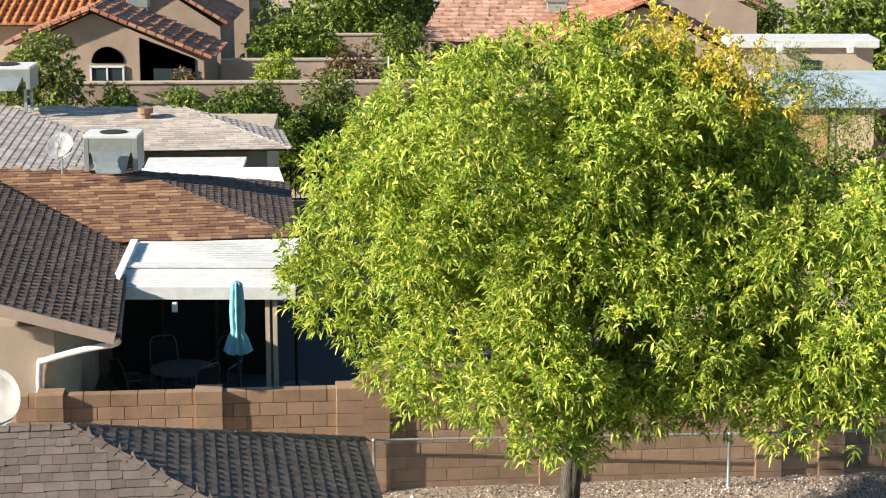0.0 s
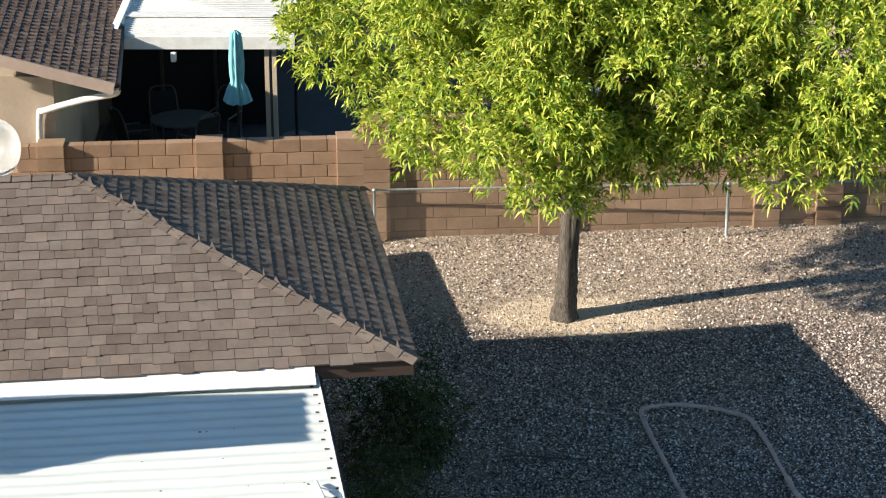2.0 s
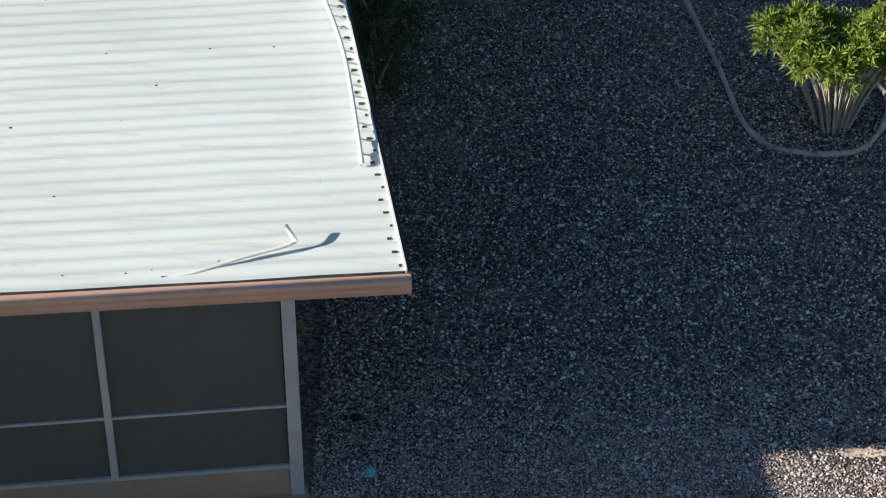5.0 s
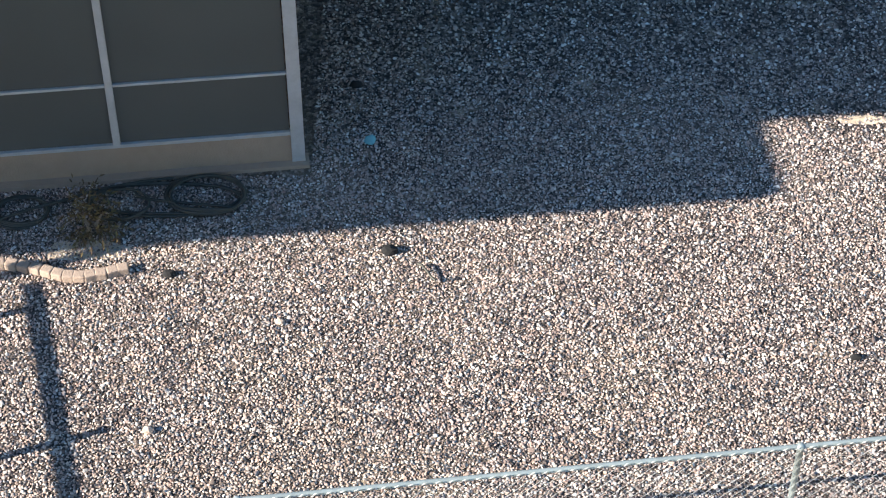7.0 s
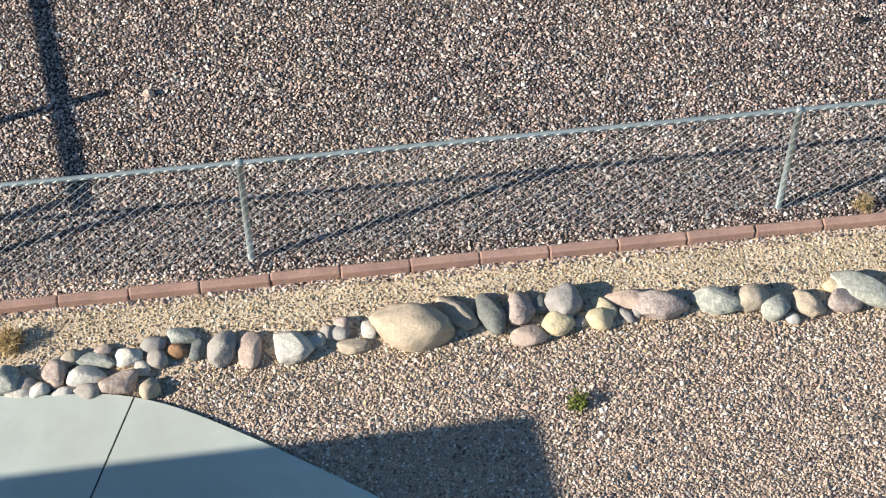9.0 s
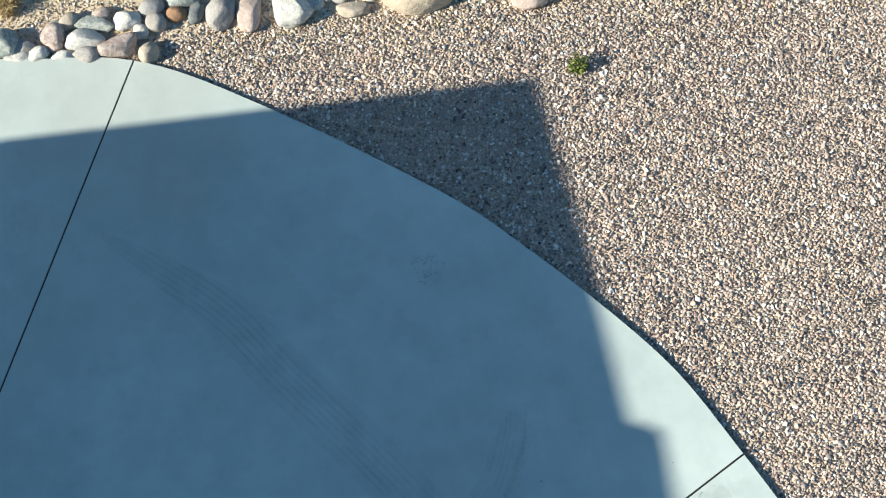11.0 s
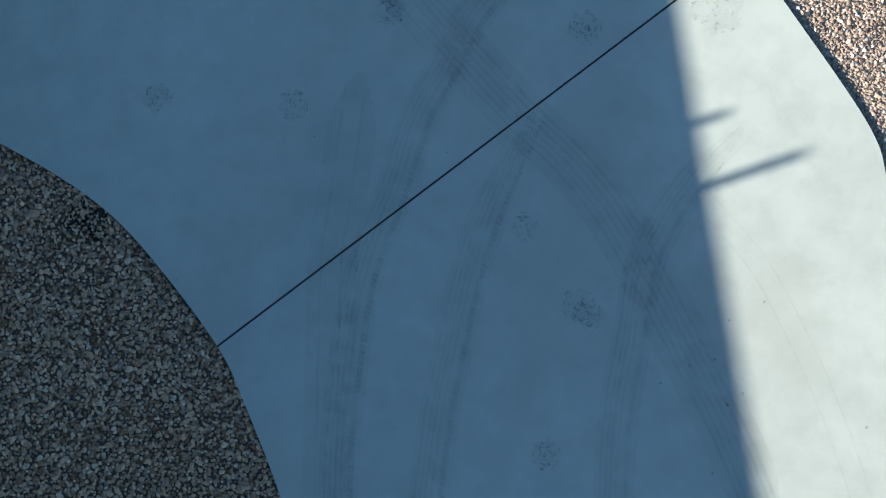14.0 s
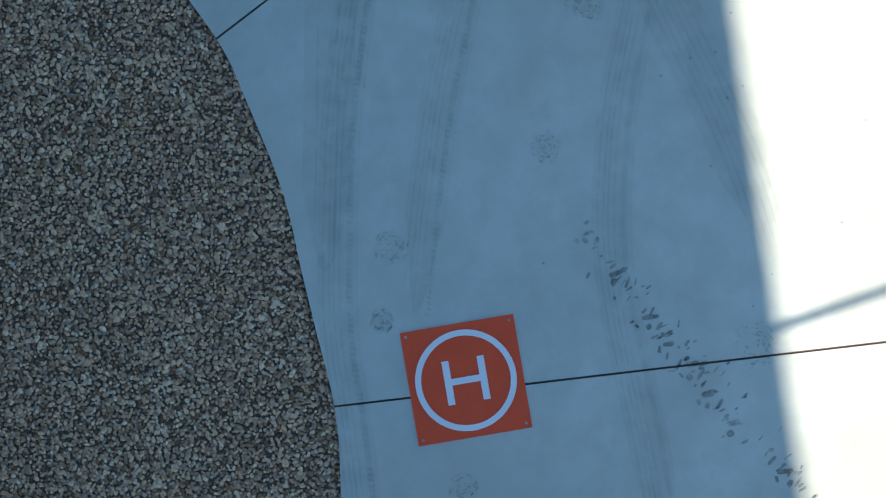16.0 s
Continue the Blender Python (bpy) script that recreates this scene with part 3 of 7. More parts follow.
house_a = thing("house", A(-5, 2.8, gz(20)), "tan stucco house with brown shingle hip roof", "house")
bm = bmesh.new()
prism(bm, [tuple(A(u, v, 0).xy) for u, v in ((-14, 1.0), (-1.5, 1.0), (-1.5, 5.0), (-14, 5.0))], 0.3, 3.9)
part("wall", bm, M["stucco_d"], house_a)
bm = bmesh.new()
prism(bm, [tuple(A(u, v, 0).xy) for u, v in ((-14, 0.1), (-0.1, 0.1), (-0.1, 5.5), (-14, 5.5))], 3.9, 3.93)
part("soffit", bm, M["brown_trim"], house_a)
RE = A(-3.42, 2.8, 5.19)
RL = A(-14.3, 2.8, 5.19)
shingles(A(-14.3, 0, 4.0), A(0, 0, 4.0), [RE, RL], "shingle_ab", house_a, seed=3, even=0.6, wmin=0.12, wmax=0.24, skip=lambda p: p.x > -5.2)
shingles(A(-5.4, 0, 4.0), A(0, 0, 4.0), [RE, A(-5.4, 2.8, 5.19)], "shingle_a", house_a, single=300, seed=4, plate=False, even=0.6, wmin=0.12, wmax=0.24)
shingles(A(0, 0, 4.0), A(0, 5.6, 4.0), [RE], "shingle_ab", house_a, seed=5, thick=0.0108, even=0.85, wmin=0.085, wmax=0.105, ragged=0.0, teeth=0.5)
shingles(A(0, 5.6, 4.0), A(-14.3, 5.6, 4.0), [RL, RE], "shingle_ab", house_a, seed=6, wmin=0.5, wmax=1.0)
caps(A(0.02, -0.02, 4.0), RE, "shingle_ab", house_a, 26)
caps(A(0.02, 5.62, 4.0), RE, "shingle_ab", house_a, 26)
caps(RE, RL, "shingle_ab", house_a, 50)
bm = bmesh.new()
for p, q in ((A(-1.15, 0.03, 3.9), A(-0.02, 0.03, 3.9)), (A(-0.03, 0.04, 3.9), A(-0.03, 5.56, 3.9)), (A(-0.02, 5.57, 3.9), A(-14, 5.57, 3.9))):
    c, d = (p + q) / 2, q - p
    box(bm, c, (d.length, 0.04, 0.13), math.degrees(math.atan2(d.y, d.x)))
part("fascia", bm, M["brown_trim"], house_a, "dark brown fascia board")

# patio room in front of it
patio = thing("patio_room", (-3, 14.5, gz(13)), "screened patio room with white corrugated metal roof", "patio")
P_IR, P_OR = Vector((-1.26, 17.98, 3.86)), Vector((-0.29, 12.55, 2.85))
RP = 5.4
UP = Vector((math.cos(radians(RP)), math.sin(radians(RP)), 0))
UI = Vector((math.cos(radians(7.1)), math.sin(radians(7.1)), 0))
ROWS, COLS = 37, 12
LEN = 8.0
verts, faces = [], []
per = 8
for i in range(ROWS * per + 1):
    t = i / (ROWS * per)
    a = P_OR.lerp(P_IR, t)
    w = UP.lerp(UI, t).normalized()
    ph = 2 * math.pi * i / per
    hgt = 0.012 * (1 - abs(math.sin(ph / 2)) ** 1.6 * 1.4)
    for k in range(COLS + 1):
        sag = 0.008 * math.sin(k * 1.9 + 0.6) * math.sin(t * 9 + k)
        p = a - w * (LEN * k / COLS)
        verts.append((p.x, p.y, p.z + hgt + sag + 0.02))
for i in range(ROWS * per):
    for k in range(COLS):
        o = i * (COLS + 1) + k
        faces.append((o, o + 1, o + COLS + 2, o + COLS + 1))
me = np_mesh("roof_sheet", np.array(verts), np.array(faces))
sheet = mesh_part("roof_sheet", me, M["metal_roof"], patio, "white corrugated metal roof, stained at its edge", True)
bm = bmesh.new()
slab3(bm, [P_OR - Vector((0, 0, 0.03)), P_IR - Vector((0, 0, 0.03)), P_IR - UI * LEN - Vector((0, 0, 0.03)), P_OR - UP * LEN - Vector((0, 0, 0.03))], 0.05)
part("roof_deck", bm, M["white_dull"], patio)
# side trim: a white lip over a brown face
side = (P_IR - P_OR)
for off, zc, sz, mt, nm in ((0.006, 0.028, (0.014, 0.04), "white_dull", "trim_lip"), (0.034, -0.034, (0.026, 0.11), "brown_trim", "trim_face")):
    bm = bmesh.new()
    c = (P_OR + P_IR) / 2 + UP * off + Vector((0, 0, zc))
    yaw = math.degrees(math.atan2(side.y, side.x))
    box(bm, c, (side.length, *sz), yaw, Matrix.Rotation(-math.asin(side.z / side.length), 4, "Y"))
    part(nm, bm, M[mt], patio)
# screws and blemishes on the sheets
rs = random.Random(17)
bm = bmesh.new()
for k in range(42):
    t, s = (rs.choice((1, 4, 7, 10, 13, 16, 19, 22, 25, 28, 31, 34)) + rs.uniform(-0.1, 0.1)) / ROWS, rs.uniform(0.03, 0.6)
    p = P_OR.lerp(P_IR, t) - UP.lerp(UI, t).normalized() * (LEN * s)
    r = rs.choice((0.006, 0.007, 0.008, 0.009, 0.013))
    bmesh.ops.create_cone(bm, segments=7, radius1=r, radius2=r * 0.5, depth=0.006, cap_ends=True, matrix=Matrix.Translation((p.x, p.y, p.z + 0.031)) @ Matrix.Diagonal((1.5, 1, 1, 1)))
part("roof_screws", bm, M["brown_trim"], patio)["kind"] = "stuff"
# end caps of the corrugations
bm = bmesh.new()
for i in range(ROWS):
    p = P_OR.lerp(P_IR, (i + 0.5) / ROWS) - UP * 0.03
    box(bm, (p.x - 0.02 * ((i * 7) % 3), p.y, p.z + 0.018), (0.022 + 0.012 * ((i * 5) % 3), 0.026, 0.014), RP)
part("closure_strip", bm, M["brown_trim"], patio)["kind"] = "stuff"
# flashing where it meets the eave
bm = bmesh.new()
i0, i1 = P_IR - UI * 0.02, P_IR - UI * LEN
q = [i0 + VA * 0.10 + Vector((0, 0, 0.19)), i1 + VA * 0.10 + Vector((0, 0, 0.19)), i1 - VA * 0.30 + Vector((0, 0, 0.035)), i0 - VA * 0.30 + Vector((0, 0, 0.035))]
slab3(bm, q, 0.012)
part("flashing", bm, M["white"], patio, "white metal flashing")
bm = bmesh.new()
prof = [(0, -0.145), (-0.085, -0.145), (-0.105, -0.10), (-0.10, -0.075), (-0.12, -0.035), (-0.115, 0.0), (-0.09, 0.012), (-0.02, 0.004)]
ends = [P_OR + UP * 0.04, P_OR - UP * LEN]
vp = Vector((-UP.y, UP.x, 0))
rings = [[bm.verts.new(e + vp * (dy + 0.02) + Vector((0, 0, dz))) for dy, dz in prof] for e in ends]
for k in range(len(prof) - 1):
    bm.faces.new((rings[0][k], rings[0][k + 1], rings[1][k + 1], rings[1][k]))
bm.faces.new(rings[0][::-1])
part("gutter", bm, M["gutter"], patio, "tan metal gutter")
# screen walls
SC = Vector((-1.16, 12.49, 0))
SU = Vector((math.cos(radians(6.6)), math.sin(radians(6.6)), 0))
SV = Vector((-SU.y, SU.x, 0))
Z0, Z1 = gz(12.45), 2.72


def bar(name, u0, u1, z0, z1, mat, deep=0.05, out=0.0, label=""):
    bm = bmesh.new()
    c = SC + SU * (u0 + u1) / 2 - SV * out
    box(bm, (c.x, c.y, (z0 + z1) / 2), (abs(u1 - u0), deep, z1 - z0), 6.6, bevel=0.004)
    return part(name, bm, M[mat], patio, label)


bar("kick_panel", -9, 0, Z0 - 0.15, Z0 + 0.31, "stucco_d", 0.1, -0.03, "brown stucco kick panel")
bar("sill", -9, 0.03, Z0 - 0.15, Z0 + 0.03, "stucco_d", 0.16, 0.02)
bar("bottom_rail", -9, -0.1, Z0 + 0.31, Z0 + 0.345, "frame_grey", 0.06)
bar("corner_post", -0.11, 0, Z0 + 0.03, Z1, "frame_grey", 0.07, 0.01, "pale grey metal corner post")
for u in (-1.54, -3.1, -4.7, -6.3):
    bar("mullion", u - 0.03, u + 0.03, Z0 + 0.34, Z1, "frame_grey", 0.055, 0.006)
bar("mid_rail", -9, -0.1, Z0 + 0.945, Z0 + 0.97, "frame_grey", 0.045)
for k, u in enumerate((-0.1, -1.66, -3.22, -4.78, -6.34)):
    w = 1.56 if k < 4 else 2.5
    bm = bmesh.new()
    c = SC + SU * (u - w / 2 - 0.02)
    box(bm, (c.x, c.y + 0.004, (Z0 + 0.33 + Z1) / 2), (w, 0.006, Z1 - Z0 - 0.34), 6.6)
    part("insect_screen", bm, M["screen"], patio, "dark grey insect screen")
bm = bmesh.new()
c = SC + SV * 2.6 - SU * 0.03
box(bm, (c.x, c.y, (Z0 + 2.7) / 2), (0.06, 5.1, 2.7 - Z0), 6.6)
part("side_wall", bm, M["stucco_d"], patio)

# ---------------------------------------------------------------- block wall and far chain-link fence
RW = math.degrees(math.atan(0.0925))
UW = Vector((math.cos(radians(RW)), math.sin(radians(RW)), 0))
VW = Vector((-UW.y, UW.x, 0))


def WL(u, v=0.0, z=0.0):
    p = Vector((-0.9, 28.8, 0)) + UW * u + VW * v
    return Vector((p.x, p.y, z))


ZW = 1.42
wall = thing("block_wall", WL(0, 0.1, ZW), "tan concrete block yard wall with pilasters", "wall", kind="structure")
bm = bmesh.new()
c = WL(2.0, 0.1)
box(bm, (c.x, c.y, ZW + 0.7), (15.0, 0.17, 1.98), RW)
part("mortar", bm, M["mortar"], wall)
bm = bmesh.new()
box(bm, (0, 0, 0), (0.396, 0.2, 0.193), bevel=0.006)
bme = bpy.data.meshes.new("block")
bm.to_mesh(bme)
bme.materials.append(M["block"])
bm.free()
bm = bmesh.new()
box(bm, (0, 0, 0), (0.41, 0.41, 0.196), bevel=0.006)
pme = bpy.data.meshes.new("pilaster_block")
bm.to_mesh(pme)
pme.materials.append(M["block"])
bm.free()


def put(name, me, m, parent):
    ob = new(name, me)
    ob.matrix_basis = m
    ob.parent = parent
    ob.matrix_parent_inverse = parent.matrix_basis.inverted()
    return ob


PIL = [-5.02, -2.65, -0.52, -0.12, 2.6, 6.0, 7.0]
for r in range(10):
    for k in range(-14, 23):
        u = k * 0.4064 + (0.2032 if r % 2 else 0) + 0.15
        if u < -5.6 or (r == 9 and u < 0):
            continue
        c = WL(u, 0.1 + random.uniform(-0.003, 0.003))
        put("block", bme, Matrix.Translation((c.x, c.y, ZW + 0.1 + r * 0.203 - (0.1 if u < -0.3 else 0))) @ Matrix.Rotation(radians(RW), 4, "Z"), wall)
    for p in (PIL if r < 9 else PIL[3:]):
        c = WL(p, 0.1)
        put("pilaster_block", pme, Matrix.Translation((c.x, c.y, ZW + 0.1 + r * 0.203 + (0.02 if p > -0.3 else -0.07))) @ Matrix.Rotation(radians(RW), 4, "Z"), wall)


def chain_fence(name, p0, p1, h, posts, zf, label, pitch=0.07, wr=0.0022, rail_r=0.021, wire="wire"):
    p0, p1 = Vector(p0), Vector(p1)
    d = (p1 - p0)
    L = d.length
    d.normalize()
    fence = thing(name, (*(p0 + p1).xy / 2, zf((p0.y + p1.y) / 2)), label, "fence")
    nrm = Vector((-d.y, d.x, 0))
    for s in posts:
        q = p0 + d * s
        bm = bmesh.new()
        z = zf(q.y)
        tube(bm, [(q.x, q.y, z - 0.1), (q.x, q.y, z + h - 0.01)], 0.024, 10)
        post = part("post", bm, M["galv"], fence, smooth=True)
        bm = bmesh.new()
        bmesh.ops.create_uvsphere(bm, u_segments=10, v_segments=6, radius=0.034, matrix=Matrix.Translation((q.x, q.y, z + h)) @ Matrix.Diagonal((1, 1, 0.8, 1)))
        part("cap", bm, M["galv"], post, smooth=True)
    bm = bmesh.new()
    zz = lambda q: zf(q.y) + h
    pts = [p0 + d * (L * i / 24) for i in range(25)]
    tube(bm, [(q.x, q.y, zz(q)) for q in pts], rail_r, 8)
    part("top_rail", bm, M["galv"], fence, smooth=True)
    verts, faces = [], []
    rk = random.Random(3)
    for i in range(int(L / pitch * 2)):
        s = (i + 0.5) * pitch / 2
        q = p0 + d * s
        c = Vector((q.x, q.y, zf(q.y) + h)) - nrm * (rail_r + 0.002 + 0.005 * (i % 2)) + Vector((0, 0, 0.006 + 0.012 * (i % 2)))
        a, b = d * (pitch * 0.2) + Vector((0, 0, 0.012 * (1 if i % 2 else -1) + rk.uniform(-0.003, 0.003))), Vector((0, 0, wr * 2.6))
        e = nrm * wr * 2.6
        o = len(verts)
        verts += [c + a, c - a, c + b, c - b, c + e, c - e]
        faces += [(o, o + 2, o + 4), (o + 2, o + 1, o + 4), (o + 1, o + 3, o + 4), (o + 3, o, o + 4), (o + 2, o, o + 5), (o + 1, o + 2, o + 5), (o + 3, o + 1, o + 5), (o, o + 3, o + 5)]
    me = bpy.data.meshes.new("knuckle_row")
    me.from_pydata(verts, [], faces)
    mesh_part("knuckle_row", me, M[wire], fence)["kind"] = "stuff"
    verts, faces = [], []
    n = int(L / pitch) + int(h / pitch) + 2
    for fam in (1, -1):
        for i in range(n):
            s0 = i * pitch - (h if fam > 0 else 0)
            a, b = (s0, 0.02), (s0 + h, h - 0.01)
            if fam < 0:
                a, b = (s0, h - 0.01), (s0 + h, 0.02)
            ts = [t for t in (max(0.0, -a[0] / h), min(1.0, (L - a[0]) / h))]
            if ts[1] - ts[0] < 0.02:
                continue
            pa, pb = [(a[0] + h * t, a[1] + (b[1] - a[1]) * t) for t in ts]
            P = [p0 + d * s + Vector((0, 0, zf((p0 + d * s).y) + z)) - nrm * (0.026 + 0.003 * fam) for s, z in (pa, pb)]
            w = (P[1] - P[0]).normalized()
            e1, e2 = w.cross(nrm).normalized() * wr, nrm * wr
            o = len(verts)
            for q in P:
                verts += [q + e1, q - e1 * 0.5 + e2 * 0.87, q - e1 * 0.5 - e2 * 0.87]
            faces += [(o + k, o + (k + 1) % 3, o + 3 + (k + 1) % 3, o + 3 + k) for k in range(3)]
    me = bpy.data.meshes.new("wire_mesh")
    me.from_pydata(verts, [], faces)
    mesh_part("wire_mesh", me, M[wire], fence, "galvanised diamond wire mesh")
    return fence


chain_fence("chain_link_fence", (-1.05, 28.61, 0), (7.4, 29.05, 0), 0.86, (0, 5.46), gz, "low galvanised chain-link fence before a block wall", pitch=0.075, wr=0.0012, rail_r=0.019, wire="wire_old")
chain_fence("chain_link_fence", (-5.2, 7.70, 0), (5.2, 8.92, 0), 1.07, (0.9, 3.88, 7.65), gz, "galvanised chain-link fence along a terracotta edging", pitch=0.09, wr=0.0016, rail_r=0.019)

# terracotta edging below the near fence
edge = thing("garden_edging", (0, 8.1, gz(8.1)), "row of terracotta concrete edging stones", "edging")
bm = bmesh.new()
box(bm, (0, 0, 0), (0.484, 0.07, 0.12), bevel=0.012)
eme = bpy.data.meshes.new("edging_stone")
bm.to_mesh(eme)
eme.materials.append(M["edging"])
bm.free()
ea, eb = Vector((-5.1, 7.49, 0)), Vector((5.1, 8.70, 0))
ed = (eb - ea).normalized()
for i in range(21):
    q = ea + ed * (0.25 + i * 0.490)
    put("edging_stone", eme, Matrix.Translation((q.x, q.y + random.uniform(-0.006, 0.006), gz(q.y) + 0.012 + random.uniform(-0.006, 0.006))) @ Matrix.Rotation(math.atan2(ed.y, ed.x) + random.uniform(-0.012, 0.012), 4, "Z"), edge)

# ======== part two: the off-view house and stand-in casters whose shadows fall into the yard
own = thing("house", (-9, -2, gz(-2)), "unseen house with low shingle roof beside the driveway, walls whitened to bounce light", "house")
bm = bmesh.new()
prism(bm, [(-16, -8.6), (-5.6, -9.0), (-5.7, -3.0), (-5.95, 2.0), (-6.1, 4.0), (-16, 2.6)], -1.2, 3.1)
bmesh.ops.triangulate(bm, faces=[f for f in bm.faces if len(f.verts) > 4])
# wall colour made up: white, to reflect light onto the shaded driveway
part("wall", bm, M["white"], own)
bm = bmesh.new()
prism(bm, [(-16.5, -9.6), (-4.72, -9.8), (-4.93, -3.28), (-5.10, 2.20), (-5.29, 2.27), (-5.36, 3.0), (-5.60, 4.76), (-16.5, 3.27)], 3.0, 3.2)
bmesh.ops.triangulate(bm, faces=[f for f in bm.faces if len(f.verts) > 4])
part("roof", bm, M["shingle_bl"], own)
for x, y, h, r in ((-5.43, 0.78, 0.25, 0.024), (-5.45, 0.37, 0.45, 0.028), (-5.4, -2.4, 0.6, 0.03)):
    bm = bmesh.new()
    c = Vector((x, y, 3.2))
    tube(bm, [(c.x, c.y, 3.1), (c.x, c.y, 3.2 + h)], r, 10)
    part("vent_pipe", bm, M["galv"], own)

# made-up roof outline, shaped to throw the stepped shadow on yard and screens
canopy = thing("shadow_canopy", (-8, 9.5, gz(9.5)), "unseen flat roof on steel posts, added to cast shade", "canopy")
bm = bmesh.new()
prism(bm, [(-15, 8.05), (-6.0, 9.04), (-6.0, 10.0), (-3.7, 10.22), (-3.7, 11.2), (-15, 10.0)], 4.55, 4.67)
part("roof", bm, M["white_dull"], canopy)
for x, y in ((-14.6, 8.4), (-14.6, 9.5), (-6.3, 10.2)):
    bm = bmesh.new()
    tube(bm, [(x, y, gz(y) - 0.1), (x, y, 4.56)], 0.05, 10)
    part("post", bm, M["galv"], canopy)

# invented wall hidden by the roof; it extends the house's shadow to the left
low = thing("yard_wall", (-1.43, 24.90, gz(24.90)), "low block wall added unseen behind a house to cast shade", "wall", kind="structure")
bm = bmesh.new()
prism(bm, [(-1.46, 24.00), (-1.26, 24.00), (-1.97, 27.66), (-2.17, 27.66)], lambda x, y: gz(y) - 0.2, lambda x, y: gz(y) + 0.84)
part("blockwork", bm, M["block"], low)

# stand-in rail out of view; only its crossed shadow lines are wanted
gate = thing("shadow_rail", (-5.2, 8.8, gz(8.8)), "unseen pipe rail and posts, added to cast line shadows", "gate")
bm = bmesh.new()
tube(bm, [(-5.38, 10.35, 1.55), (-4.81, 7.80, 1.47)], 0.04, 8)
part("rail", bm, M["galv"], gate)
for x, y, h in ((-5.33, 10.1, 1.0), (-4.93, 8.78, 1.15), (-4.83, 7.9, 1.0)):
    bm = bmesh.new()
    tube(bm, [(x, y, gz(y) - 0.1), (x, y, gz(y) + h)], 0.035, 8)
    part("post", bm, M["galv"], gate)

# made-up panel over the patio roof, just out of view, cut to its shadow's outline
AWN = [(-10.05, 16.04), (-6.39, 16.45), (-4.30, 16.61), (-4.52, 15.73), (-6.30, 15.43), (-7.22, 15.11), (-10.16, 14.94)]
awn = thing("shadow_panel", (AWN[2][0] - 0.5, AWN[2][1], 3.6), "unseen flat panel on legs, added to shade a roof", "solar panel")
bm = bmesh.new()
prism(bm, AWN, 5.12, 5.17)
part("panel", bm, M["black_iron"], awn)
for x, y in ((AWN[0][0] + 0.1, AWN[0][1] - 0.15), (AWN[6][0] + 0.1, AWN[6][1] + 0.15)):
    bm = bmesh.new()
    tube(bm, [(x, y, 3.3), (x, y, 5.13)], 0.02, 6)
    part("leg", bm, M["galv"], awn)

# bent pipes lying on the patio roof
strip = thing("bent_pipe", (-0.8, 14.9, 3.36), "white bent plastic pipe lying along a roof edge", "pipe")
def roof_z(y):
    return 2.85 + (y - 12.55) * (3.86 - 2.85) / (17.98 - 12.55)
bm = bmesh.new()
pts = spline([(-1.16, 16.15), (-1.02, 15.65), (-0.86, 15.0), (-0.76, 14.4), (-0.66, 13.7)], 6)
tube(bm, [(x, y, roof_z(y) + 0.075 + 0.10 * math.sin(i / (len(pts) - 1) * math.pi)) for i, (x, y) in enumerate(pts)], 0.02, 8)
part("pipe", bm, M["white"], strip, smooth=True)
pts = spline([(-1.16, 16.15), (-1.02, 15.65), (-0.86, 15.0), (-0.76, 14.4), (-0.66, 13.7)], 4)
for i in range(1, len(pts) - 1):
    x, y = pts[i]
    bm = bmesh.new()
    tube(bm, [(x, y, roof_z(y) + 0.08), (x + 0.14, y + 0.03, roof_z(y) + 0.03)], 0.008, 5)
    part("rung", bm, M["white_dull"], strip)
hook = thing("bent_pipe", (-1.5, 12.6, 2.95), "grey bent plastic pipe end standing on a roof", "pipe")
bm = bmesh.new()
tube(bm, spline([(-2.18, 12.47, 2.87), (-1.94, 12.51, 2.89), (-1.55, 12.64, 2.95), (-1.25, 12.71, 3.00), (-1.17, 12.74, 3.02), (-1.15, 12.75, 3.02)], 3), 0.016, 8)
part("pipe", bm, M["white_dull"], hook, smooth=True)
bm = bmesh.new()
tube(bm, [(-1.15, 12.75, 3.02), (-1.23, 12.81, 3.14)], 0.019, 8)
part("elbow", bm, M["white"], hook, smooth=True)

# ---------------------------------------------------------------- foliage
rng = np.random.default_rng(7)


def unit(a):
    return a / (np.linalg.norm(a, axis=1, keepdims=True) + 1e-9)


def leaves(base, direction, length, width, spread=0.35):
    """Folded leaf blades at the bases, along the directions."""
    n = len(base)
    d = unit(direction + rng.normal(0, spread, (n, 3)))
    s = unit(np.cross(d, rng.normal(0, 1, (n, 3))))
    nn = np.cross(d, s)
    L = length * rng.uniform(0.65, 1.3, (n, 1))
    w = width * rng.uniform(0.7, 1.25, (n, 1))
    mid = base + d * L * 0.45 + nn * L * 0.05
    tip = base + d * L - nn * L * 0.05 + np.array([0, 0, -1.0]) * L * 0.15
    v = np.stack([base, mid - s * w, tip, mid + s * w], 1).reshape(-1, 3)
    return v, np.arange(4 * n).reshape(-1, 4)


